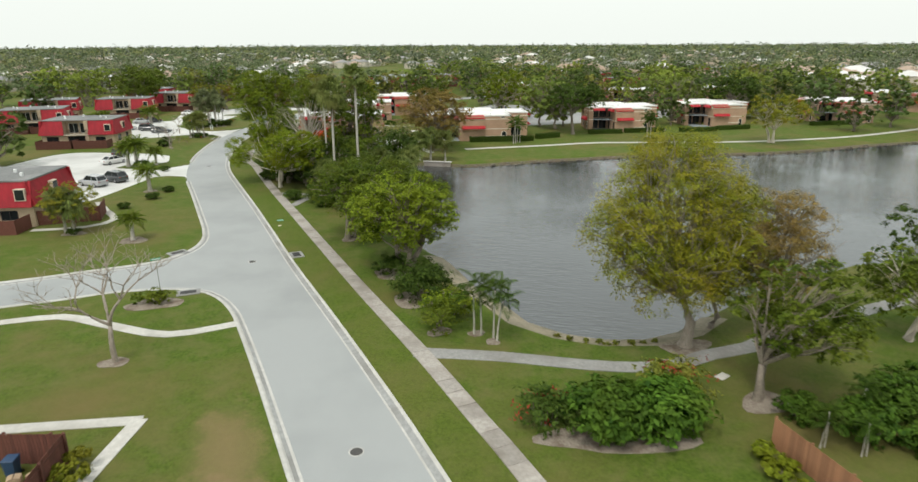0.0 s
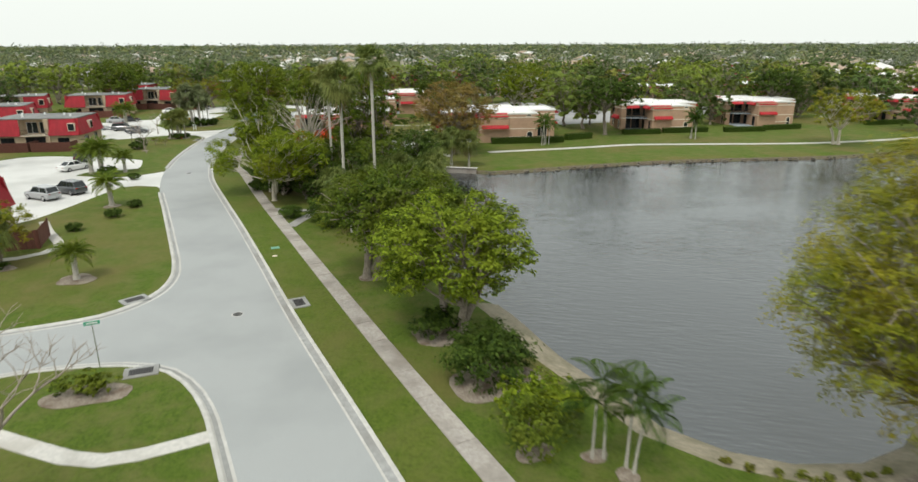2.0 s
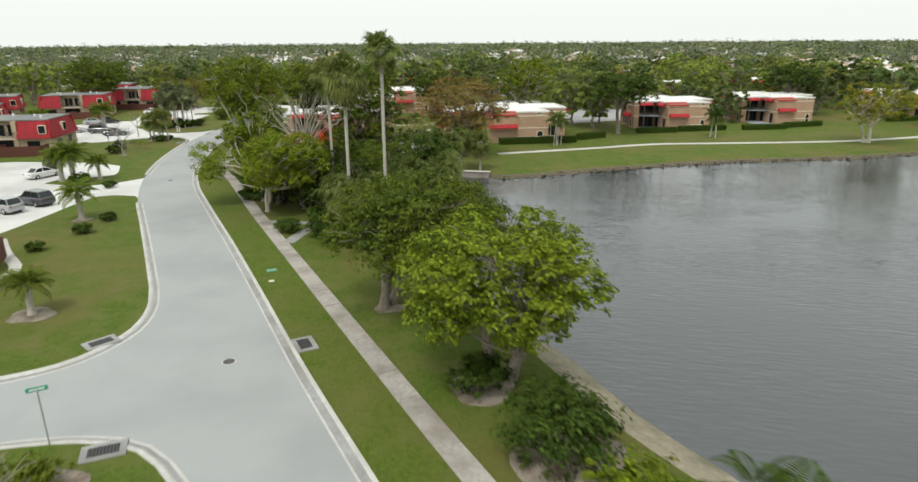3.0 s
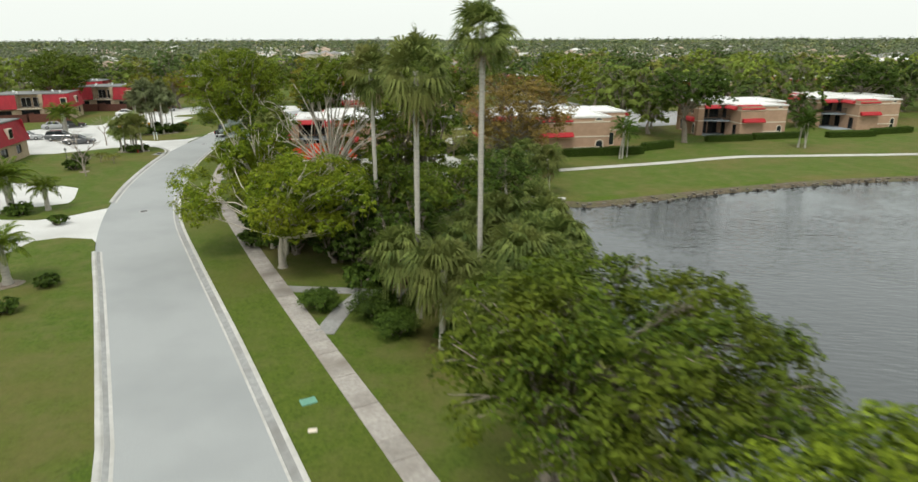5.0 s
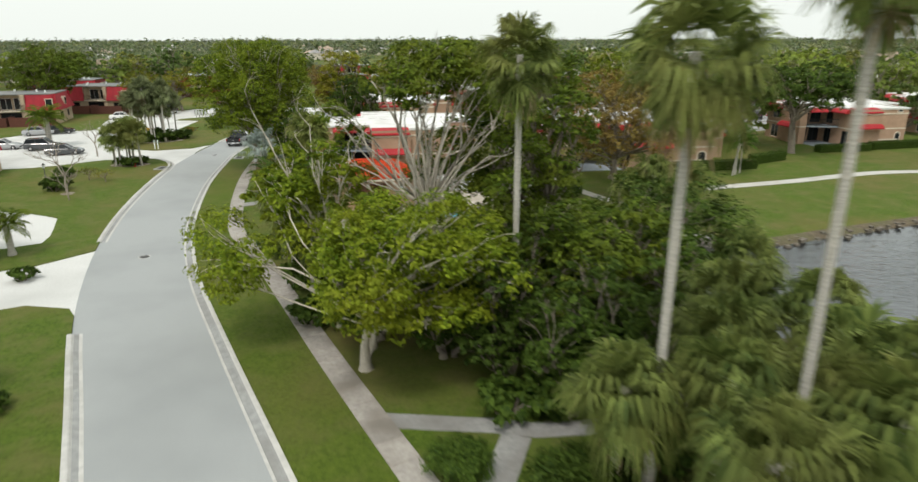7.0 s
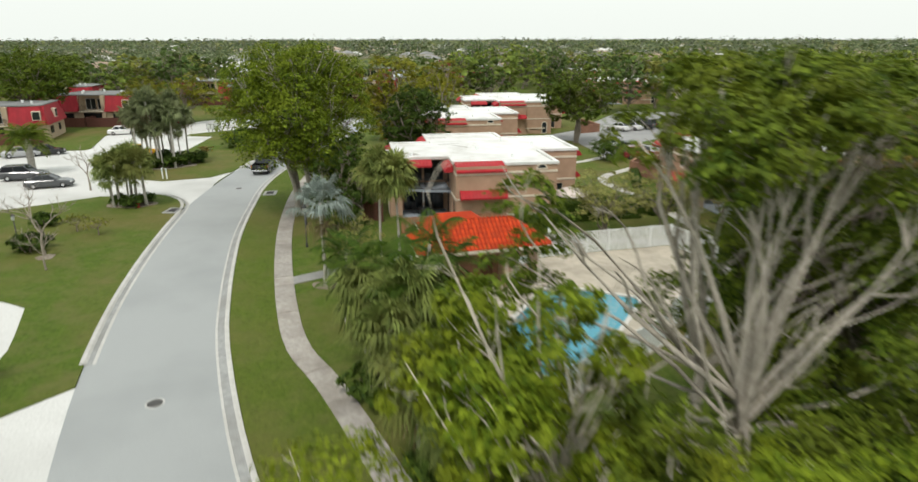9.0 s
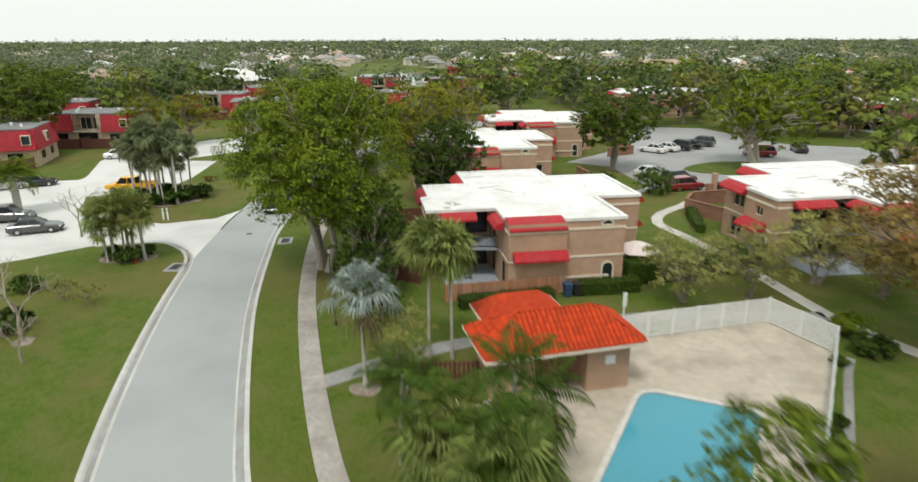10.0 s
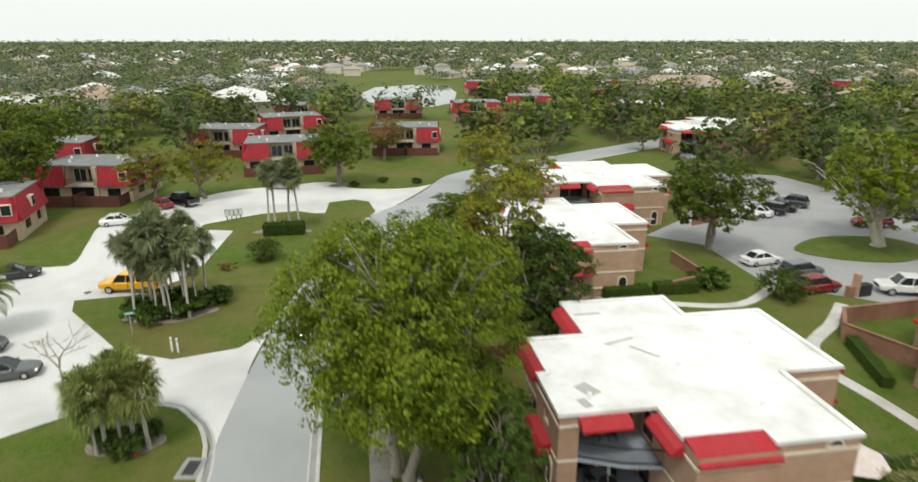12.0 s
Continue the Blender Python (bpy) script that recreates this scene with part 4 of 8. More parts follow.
place(make_tree(8.0, 10.0, leaf_dark, bark, 16, 3500, 0.36, 0.15, 14, 0.25, 2, 0.8, label="dense dark green tree by the shore"), 41.0, 62.0)
place(make_tree(9.4, 12.2, leaf_oak, bark, 17, 26000, 0.23, 0.25, 40, 0.32, 3, 0.75, shell=0.65, blob_size=0.24, label="multi-stemmed tree with bright green leaves over the pond bank"), -3.2, 73.2)
place(make_tree(9.0, 14.6, leaf_mid, bark, 18, 30000, 0.23, 0.32, 46, 0.32, 3, 0.7, lean=(2.4, 0), shell=0.55, blob_size=0.23, label="broad multi-stemmed green tree on the pond bank"), -8.8, 83.7)
place(make_tree(8.6, 11.0, leaf_bright, pale_bark, 19, 34000, 0.20, 0.25, 34, 0.24, 3, 0.75, lean=(2.2, -1.0), shell=0.5, bare=4, blob_size=0.25, arms=((-7.2, 4.4, 5.8, 1.7), (-6.4, 2.6, 4.4, 1.8), (-6.6, 4.0, 3.6, 1.6), (-5.2, 2.0, 5.4, 1.3), (-3.6, 4.4, 7.4, 1.4), (-4.4, 6.2, 7.8, 1.3), (-2.6, 3.0, 5.6, 1.4)), label="spreading bright green tree with a long pale limb over the footpath"), -21.0, 112.0)
place(make_tree(7.6, 10.0, leaf_mid, bark, 39, 13000, 0.22, 0.12, 30, 0.22, 2, 0.8, shell=0.5, blob_size=0.26, label="green tree among the palms by the footpath"), -12.8, 113.6)
place(make_tree(10.4, 7.4, leaf_bright, pale_bark, 20, 9000, 0.22, 0.42, 20, 0.17, 3, 0.7, lean=(-1.4, 0.4), blob_size=0.22, fork_z=4.6,
                bare_ends=((-3.0, -1.0, 10.6), (-1.0, 0.6, 10.8), (1.2, 1.6, 9.2)), label="leaning fig with long pale limbs and thin leaves"), -22.4, 117.0)
place(make_tree(15.0, 8.0, leaf_green, fig_bark, 21, 26000, 0.22, 0.74, 9, 0.27, 3, 0.7, lean=(1.6, 1.0), blob_size=0.28, fork_z=5.4,
                arms=((-3.6, 3.6, 10.8, 1.1), (-2.6, 4.6, 9.4, 1.2), (-3.6, 5.2, 7.8, 1.3), (-4.8, 4.4, 6.2, 1.3), (-2.2, 5.8, 6.6, 1.2), (1.0, 2.0, 14.0, 1.5), (3.2, 1.4, 14.0, 1.6),
                      (4.8, 0.4, 13.0, 1.6), (6.2, -0.4, 11.2, 1.6), (6.6, 0.6, 9.2, 1.6), (6.0, -1.4, 7.4, 1.4), (2.8, -1.6, 5.6, 1.4), (-1.6, -1.4, 5.0, 1.4), (0.6, -2.4, 4.2, 1.4), (4.6, -2.2, 5.2, 1.5), (3.0, 2.6, 9.0, 1.6), (2.0, 3.4, 7.0, 1.7), (4.6, 2.6, 6.0, 1.7), (-2.4, -0.6, 6.2, 1.2), (-1.6, -3.0, 6.6, 1.3), (-2.6, -4.4, 7.0, 1.2)),
                bare_ends=((-0.1, 0.2, 12.6), (2.6, 1.0, 13.0), (4.2, -0.2, 12.2), (4.4, 0.2, 10.8), (4.4, -1.8, 9.8), (4.8, -0.6, 8.8), (-1.8, -1.0, 9.6), (-3.2, 3.2, 10.4), (1.2, -0.6, 11.6)),
                label="storm-thinned fig with many bare pale limbs and a leafy top"), -18.8, 119.0)
place(make_tree(15.0, 11.2, leaf_mid, bark, 22, 22000, 0.26, 0.24, 46, 0.34, 2, 0.9, blob_size=0.26, label="tall dense green tree behind the storm-thinned fig"), -10.6, 124.4)
place(make_tree(7.2, 12.5, leaf_mid, bark, 23, 16000, 0.25, 0.12, 36, 0.3, 3, 0.75, shell=0.5, blob_size=0.25, label="low spreading tree with green leaves"), -8.6, 114.6)
place(make_tree(8.0, 10.0, leaf_dark, bark, 24, 8000, 0.25, 0.15, 16, 0.25, 2, 0.85, label="dark green tree among the palms"), -4.6, 115.8)
place(make_tree(4.8, 6.0, leaf_green, bark, 25, 4500, 0.24, 0.12, 14, 0.18, 2, 0.85, label="low green tree beside the pool fence"), -21.4, 119.6)
place(make_tree(15.0, 15.6, leaf_oak, limb_bark, 26, 70000, 0.22, 0.26, 46, 0.3, 3, 0.85, shell=0.74, blob_size=0.27, bare=12, bare_reach=0.34, arms=((2.6, -0.4, 3.6, 1.8), (3.8, 1.6, 3.8, 2.0), (4.6, -1.0, 4.6, 1.8), (1.6, 2.0, 3.8, 1.7), (2.4, -2.4, 4.4, 1.6)), label="large spreading oak between road and villa"), -32.7, 163.2)
place(make_tree(8.0, 5.0, leaf_dark, bark, 27, 4000, 0.24, 0.1, 10, 0.2, 2, 0.9, label="dark green tree against the villa's side"), -28.2, 158.0)
place(make_tree(10.4, 9.0, leaf_dark, bark, 28, 15000, 0.28, 0.08, 34, 0.32, 2, 0.9, blob_size=0.28, label="dark green tree behind the villa"), -20.8, 177.0)
place(make_tree(13.6, 9.6, leaf_gold, bark, 43, 15000, 0.26, 0.2, 34, 0.3, 2, 0.9, blob_size=0.28, label="tall olive-gold tree behind the villa"), -23.0, 183.0)
place(make_tree(11.2, 9.0, leaf_gold, bark, 29, 5500, 0.32, 0.15, 26, 0.28, 2, 0.85, blob_size=0.28, label="golden-green tree behind the villa"), -14.6, 206.0, scale=1.12)
place(make_tree(5.8, 9.0, leaf_green, bark, 41, 11000, 0.24, 0.06, 30, 0.22, 3, 0.85, blob_size=0.27, label="dense green tree between the pool and the pond inlet"), -11.8, 120.0)
place(make_tree(5.0, 6.6, leaf_mid, bark, 42, 7000, 0.24, 0.05, 24, 0.18, 2, 0.9, blob_size=0.28, label="dense green tree beside the pool fence corner"), -10.0, 126.4)
dark_low = place(make_tree(7.2, 5.8, leaf_dark, bark, 40, 6500, 0.24, 0.04, 22, 0.16, 3, 0.95, blob_size=0.3, label="dense dark green tree beside the footpath", group="dark footpath trees"), -17.2, 112.6)
for x, y, a, s in ((-15.2, 109.6, 70, 0.85), (-20.6, 114.6, 150, 0.85), (-13.2, 107.4, 220, 0.75), (-7.0, 109.6, 20, 0.9), (-11.4, 107.8, 120, 0.9), (-9.2, 106.2, 260, 0.78), (-13.6, 112.6, 310, 0.95), (-24.6, 126.6, 90, 0.62), (-29.4, 156.0, 30, 0.95), (-28.8, 152.8, 200, 0.62), (-28.6, 165.5, 80, 0.9)):
    again(dark_low, x, y, a, s)
copper_tree = place(make_tree(12.4, 16.5, leaf_copper, bark, 30, 16000, 0.28, 0.24, 44, 0.3, 2, 0.75, shell=0.5, blob_size=0.25, label="broad tree with thin copper-brown leaves near the pool"), 4.0, 142.8)
dark_flat = place(make_tree(12.3, 15.0, leaf_dark, bark, 31, 10000, 0.40, 0.38, 20, 0.35, 2, 0.6, label="flat-topped dark green tree on the far bank"), 37.6, 162.5)
gold_wide = place(make_tree(10.2, 15.5, leaf_gold, pale_bark, 32, 5500, 0.36, 0.3, 18, 0.3, 2, 0.7, label="golden-green tree on the far bank"), 75.5, 143.8)
green_mid = place(make_tree(10.5, 12.8, leaf_mid, bark, 33, 11000, 0.36, 0.28, 18, 0.3, 2, 0.75, label="round green tree at the edge of the parking lot"), 5.4, 198.0)
bright_wide = place(make_tree(13.2, 17.0, leaf_bright, pale_bark, 34, 12000, 0.42, 0.22, 24, 0.45, 3, 0.75, bare=6, label="wide bright green fig on a parking island"), 27.0, 196.0)
olive_mid = place(make_tree(8.9, 10.5, leaf_gold, bark, 35, 4200, 0.34, 0.25, 16, 0.25, 2, 0.75, label="yellow-green tree in front of red houses"), -66.0, 231.0)
again(olive_mid, -58.5, 233.5, 120, 1.0)
again(green_mid, -38.4, 239.5, 40, 0.98, label="green tree with reddish tips on a lawn")
again(green_mid, -89, 242.5, 150, 1.35, 1.0, label="large green tree beside a red house")
again(green_mid, -23.0, 206.0, 250, 0.72, 0.8, label="bright young tree by the road bend")
again(green_mid, -83.5, 226.5, 200, 1.15, 1.05, label="large green tree beside a red house")
again(olive_mid, -14.2, 234.5, 70, 1.1, label="yellow-green tree by the road bend")
thin_tree = place(make_tree(5.2, 9.0, leaf_pale, bark, 36, 4600, 0.17, 0.2, 26, 0.12, 3, 0.75, shell=0.3, blob_size=0.26, label="thin yellow-green tree by the pool walk"), -7.6, 152.4)
again(thin_tree, -2.6, 152.4, 80, 0.85, 1.2)
again(thin_tree, -28.2, 143.9, 30, 0.55, 1.7, label="thin pale tree beside the pool walk")
again(thin_tree, 3.6, 153.6, 200, 1.1)
again(thin_tree, 6.4, 150.6, 130, 0.95)
again(gold_wide, 122, 152, 50, 1.1)
again(dark_flat, 88, 186, 30, 1.0)
again(copper_tree, -30, 262, 60, 0.7)

again(olive_mid, -41.0, 90.4, 20, 0.72, 0.9, label="olive-green tree beside a board fence")

# palms
tall_label = "very tall fan palm with a few dry brown fronds"
place(make_palm(15.8, 41, fronds=52, length=1.3, blade=1.3, trunk=0.17, lean=0.15, skirt=6, low=-84, droop=0.42, leaf=leaf_tall_fan, label=tall_label, name="fan_palm"), -11.9, 101.2)
place(make_palm(17.8, 42, fronds=38, length=0.95, blade=1.15, trunk=0.16, lean=0.15, skirt=4, low=-76, droop=0.32, leaf=leaf_fan, label=tall_label, name="fan_palm"), -8.6, 98.9)
place(make_palm(15.4, 49, fronds=48, length=1.2, blade=1.2, trunk=0.16, lean=0.1, skirt=6, low=-84, droop=0.4, leaf=leaf_tall_fan, label="tall fan palm with a broad head and dry brown fronds", name="fan_palm"), -14.0, 111.8)
sabal = place(make_palm(6.0, 43, fronds=40, length=1.25, blade=1.5, low=-56, droop=0.55, trunk=0.2, label="stout cabbage palm with a full head of fan fronds", name="cabbage_palm", skirt=6, group="cabbage palms"), -11.0, 97.0)
for x, y, a, s in ((-6.7, 97.6, 40, 1.05), (-13.1, 101.4, 90, 0.92), (-8.2, 103.2, 150, 1.0), (-4.6, 102.0, 210, 0.95), 
                   (-16.4, 116.4, 110, 0.9), (2.4, 132.2, 30, 0.95), (0.4, 131.6, 130, 0.8),
                   (5.0, 130.8, 230, 0.85), (-1.6, 112.4, 270, 0.9), (-27.2, 132.6, 10, 0.9), (-25.4, 130.6, 200, 0.95), (-26.6, 128.8, 90, 0.8), (-24.4, 133.0, 150, 0.85), (-25.6, 124.6, 45, 0.85), (-24.2, 121.6, 130, 0.8),
                   (-41.6, 90.2, 40, 0.85), (-40.2, 89.2, 100, 0.7), (-9.6, 101.0, 45, 0.95), (-6.0, 100.0, 300, 0.9), (-2.6, 106.0, 75, 0.95), (-6.2, 106.6, 140, 1.0), (-4.8, 98.2, 15, 0.95), (-3.6, 100.2, 100, 1.0), (-8.8, 95.4, 200, 0.85), (-5.0, 95.6, 280, 0.8)):
    again(sabal, x, y, a, s)
walk_palm = place(make_palm(7.9, 50, fronds=60, length=0.85, blade=1.2, low=-70, droop=0.3, leaf=leaf_tall_fan, trunk=0.10, lean=0.25, label="slim cabbage palm with a rounded head beside the pool walk", name="cabbage_palm", group="pool walk palms"), -26.2, 147.0)
again(walk_palm, -24.9, 146.6, 140, 0.97)
slim = place(make_palm(9.2, 44, fronds=48, length=1.0, blade=1.2, droop=0.3, low=-70, trunk=0.16, lean=0.7, leaf=leaf_grey_fan, label="slender cabbage palm on the planted island", name="cabbage_palm", skirt=5, group="island palms"), -52.2, 187.6)
for x, y, a, s in ((-53.6, 188.6, 60, 0.9), (-51.0, 189.4, 120, 0.95), (-54.6, 187.0, 180, 0.82), (-50.2, 187.2, 240, 0.85), (-52.8, 190.6, 300, 0.98), (-55.4, 189.8, 30, 0.78), (-49.4, 190.6, 90, 0.75), (-51.6, 187.0, 20, 0.62), (-53.0, 187.6, 200, 0.7), (-50.8, 188.6, 310, 0.66), (-54.2, 188.2, 140, 0.58), (-52.0, 189.4, 270, 0.74), (-49.8, 188.6, 50, 0.56),
                   (-45.8, 213.4, 60, 0.95), (-44.2, 214.4, 120, 1.0), (-46.8, 214.8, 210, 0.92), (-42.8, 213.2, 330, 0.9)):
    again(slim, x, y, a, s)
low_palm = place(make_palm(5.2, 45, fronds=30, length=1.15, blade=1.15, droop=0.3, low=-45, trunk=0.15, lean=0.8, leaf=leaf_tall_fan, label="leaning cabbage palm in a mulched bed", name="cabbage_palm", group="corner palms"), -49.0, 168.6)
for x, y, a, s in ((-50.4, 168.0, 60, 0.95), (-48.0, 168.0, 140, 0.95), (-51.4, 169.0, 200, 0.85), (-49.8, 169.8, 280, 1.0), (-49.6, 168.2, 330, 0.7), (-50.8, 167.6, 100, 0.65)):
    again(low_palm, x, y, a, s)
feather = place(make_palm(4.4, 46, "feather", 11, 2.0, 0.5, 0.075, 0.6, leaf_plume, label="small feather palm with a white-based trunk", name="feather_palm", stems=2, spread=0.4, group="feather palms"), 2.0, 59.1)
again(feather, 3.0, 57.6, 120, 0.98)
for x, y, a, s in ((-27.2, 134.5, 0, 1.25), (-26.0, 131.6, 80, 1.3), (-24.0, 135.0, 150, 1.35), (-28.0, 137.4, 210, 1.1), (20.9, 150.2, 40, 1.2), (22.3, 150.8, 170, 1.1), (51.8, 154.8, 50, 1.2), (53.0, 153.8, 250, 1.1),
                   (18.4, 43.6, 20, 0.55), (21.6, 45.0, 100, 0.6), (20.2, 42.4, 190, 0.5)):
    again(feather, x, y, a, s, label="feather palm with arching green fronds")
date = place(make_palm(2.7, 47, "feather", 32, 1.9, 0.48, 0.24, 0.1, leaf_green, label="squat date palm in a ring of mulch", name="date_palm", group="date palms"), -32.6, 86.0)
for x, y, a, s in ((-39.8, 111.2, 110, 1.25), (-49.4, 132.2, 170, 1.6), (-46.4, 132.8, 230, 1.05), (-50.8, 132.0, 20, 1.4), (-66, 186, 60, 1.8), (-70, 168, 10, 1.9)):
    again(date, x, y, a, s)
place(make_palm(6.6, 48, fronds=26, length=1.25, blade=1.15, trunk=0.12, lean=0.1, leaf=leaf_silver, skirt=6, label="silver-blue fan palm with stiff fronds beside the footpath", name="silver_palm", low=-30), -29.9, 144.0)

# bare trees
place(make_bare(8.6, 13.0, 51, grey_bark, "nearly leafless tree with pale spreading limbs on a lawn", 5, 3, trunk=0.21, rise=0.34), -22.8, 57.2, 40)
bare = place(make_bare(6.0, 6.8, 52, grey_bark, "small leafless tree on a lawn", 4, 3, trunk=0.13), -50.6, 152.9)
again(bare, -49.3, 150.0, 70, 0.6)
again(bare, -56.0, 176.0, 150, 0.9)
brush = place(make_bare(2.0, 6.5, 53, bark, "low tangle of bare branches on the grass", 4, 3, name="brushwood", trunk=0.07, tips=leaf_olive), -51.0, 159.6)
again(brush, -48.9, 158.4, 90, 0.9)

# shrubs and hedges
lush = place(make_shrub(4.2, 3.4, 2.6, leaf_lush, 59, 3600, 0.26, "lush green shrub in a fenced yard", group="yard shrubs"), 21.5, 44.2)
for x, y, s in ((25.0, 46.4, 1.1), (29.0, 47.0, 1.2), (19.0, 46.2, 0.7), (33.5, 49.0, 1.2), (24.0, 42.6, 0.8), (38.0, 55.0, 1.3), (44.0, 57.0, 1.5)):
    again(lush, x, y, 53 * x, s)
place(make_shrub(3.0, 2.8, 2.7, leaf_dark, 61, 2200, 0.20, "dark rounded shrub with magenta blossom", accent=leaf_red), 4.5, 47.0)
place(make_shrub(4.0, 3.8, 3.6, leaf_lush, 62, 5200, 0.36, "lush green shrub with broad leaves in a mulched bed"), 7.7, 46.2)
place(make_shrub(4.9, 4.2, 3.4, leaf_lush, 77, 5200, 0.36, "lush green shrub with broad split leaves in a mulched bed"), 11.0, 45.9, 70)
place(make_shrub(5.0, 3.4, 3.0, leaf_olive, 63, 2600, 0.22, "olive shrub with orange-red flowers", accent=leaf_red), 13.0, 49.4)
place(make_shrub(4.2, 2.0, 1.5, leaf_green, 64, 1800, 0.18, "low clipped green shrub in a mulched bed"), -23.8, 67.5)
place(make_shrub(4.6, 4.4, 3.9, leaf_dark, 65, 4200, 0.24, "dense dark green shrub on the bank"), -1.6, 66.6)
place(make_shrub(3.2, 3.0, 2.2, leaf_dark, 66, 2000, 0.22, "dark shrub under a tree"), -4.4, 72.6)
place(make_shrub(2.2, 2.0, 3.2, leaf_green, 67, 1300, 0.22, "young green shrub by the footpath"), -0.7, 60.0)
place(make_shrub(2.6, 2.2, 1.8, leaf_bright, 81, 1800, 0.2, "yellow-green shrub beside the pool fence corner"), 0.0, 145.6)
place(make_shrub(5.0, 4.0, 2.4, leaf_bright, 68, 2600, 0.25, "bright green shrub behind the palms"), 0.4, 62.8)
mound = place(make_shrub(2.0, 1.9, 1.15, leaf_dark, 69, 1400, 0.22, "small dark mounded shrub on the grass", group="mounded shrubs"), -37.5, 106.2)
for x, y, s in ((-39.3, 101.0, 0.9), (-37.0, 110.6, 0.9), (-40.2, 89.3, 0.8), (-43.2, 127.2, 0.9), (-48.2, 131.4, 1.3),
                (-49.0, 167.6, 1.2), (-53.4, 186.6, 1.6), (-50.6, 187.9, 1.7), (-48.4, 190.6, 1.6), (-36.0, 238.0, 0.9), (-31.0, 240.5, 1.0), (-25.5, 238.8, 1.0), (-52.4, 154.6, 1.5), (-54.6, 162, 1.2),
                (-19.8, 118.4, 1.2), (-22.0, 121.2, 1.0), (-0.4, 187.4, 2.0), (-12.5, 118.5, 1.6), (-0.5, 143.2, 1.25), (-3.4, 142.3, 0.55), (-7.6, 137.2, 0.5), (-8.5, 136.2, 0.45),
                (-13.0, 106.6, 1.8), (-15.4, 107.0, 1.6), (-10.6, 103.0, 1.5), (-7.0, 104.8, 1.8), (-17.4, 114.6, 1.9), (-14.6, 116.4, 2.0), (-11.0, 111.0, 2.0), (-27.0, 130.2, 1.7), (-25.6, 133.6, 1.8), (-25.0, 128.4, 1.6), (-24.8, 123.0, 1.8), (-24.0, 125.6, 1.7), (-22.6, 119.0, 1.8), (-21.0, 116.6, 2.0), (-24.0, 117.4, 1.5), (-4.0, 110.0, 2.0), (-7.4, 99.4, 1.6), (-5.2, 97.0, 1.5), (-9.8, 97.4, 1.4), (-11.6, 102.8, 1.2), (-0.6, 113.6, 2.0),
                (-50.4, 168.8, 1.1), (-48.3, 169.3, 1.0), (-54.6, 188.2, 1.9), (-51.8, 189.6, 2.0), (-49.8, 189.4, 1.7)):
    again(mound, x, y, 37 * x, s)
ball = place(make_shrub(2.3, 2.2, 1.7, leaf_dark, 76, 7000, 0.11, "clipped round dark green bush beside the footpath", group="round path bushes"), -18.0, 103.4)
for x, y, s in ((-14.4, 101.4, 1.35), (-13.4, 99.0, 1.1)):
    again(ball, x, y, 50 * x, s)
round_bush = place(make_shrub(3.8, 3.8, 3.0, leaf_dark, 70, 3000, 0.2, "large clipped round bush on the island"), -45.6, 202.4)
again(round_bush, 4.8, 183.2, 60, 1.1, 1.2, label="round dark shrub by the parking lot")
place(make_shrub(5.0, 1.8, 1.4, leaf_dark, 71, 2200, 0.2, "low clipped hedge under the island palms", boxy=True, name="hedge", category="hedge"), -44.6, 212.0)
place(make_shrub(3.2, 1.4, 0.9, leaf_copper, 72, 900, 0.2, "low bronze-leaved shrub on the island"), -49.2, 199.6)
place(make_shrub(1.6, 8.0, 1.2, leaf_bright, 73, 2600, 0.2, "leafy green border along a garden fence"), 15.0, 41.0)
place(make_shrub(1.6, 4.5, 1.5, leaf_gold, 74, 1400, 0.2, "yellow-green shrub beside a garden fence"), -19.9, 45.0, 20)

# ---- buildings ----
def wall_panel(bm, p0, p1, z0, z1, holes=(), depth=0.14):
    """An upright wall face from p0 to p1 (its outside on the right), with openings (u0, u1, w0, w1) that have reveals."""
    a, b = Vector((*p0, 0)), Vector((*p1, 0))
    ln = (b - a).length
    d = (b - a) / ln
    n = Vector((d.y, -d.x, 0))
    us = sorted({0.0, ln, *[h[0] for h in holes], *[h[1] for h in holes]})
    ws = sorted({z0, z1, *[h[2] for h in holes], *[h[3] for h in holes]})

    def at(u, w, back=0.0):
        p = a + d * u - n * back
        return bm.verts.new((p.x, p.y, w))

    for i in range(len(us) - 1):
        for j in range(len(ws) - 1):
            cu, cw = (us[i] + us[i + 1]) / 2, (ws[j] + ws[j + 1]) / 2
            if any(h[0] < cu < h[1] and h[2] < cw < h[3] for h in holes):
                continue
            bm.faces.new((at(us[i], ws[j]), at(us[i + 1], ws[j]), at(us[i + 1], ws[j + 1]), at(us[i], ws[j + 1])))
    for u0, u1, w0, w1 in holes:
        for (ua, wa), (ub, wb) in (((u0, w0), (u1, w0)), ((u1, w0), (u1, w1)), ((u1, w1), (u0, w1)), ((u0, w1), (u0, w0))):
            bm.faces.new((at(ua, wa), at(ua, wa, depth), at(ub, wb, depth), at(ub, wb)))
    return bm


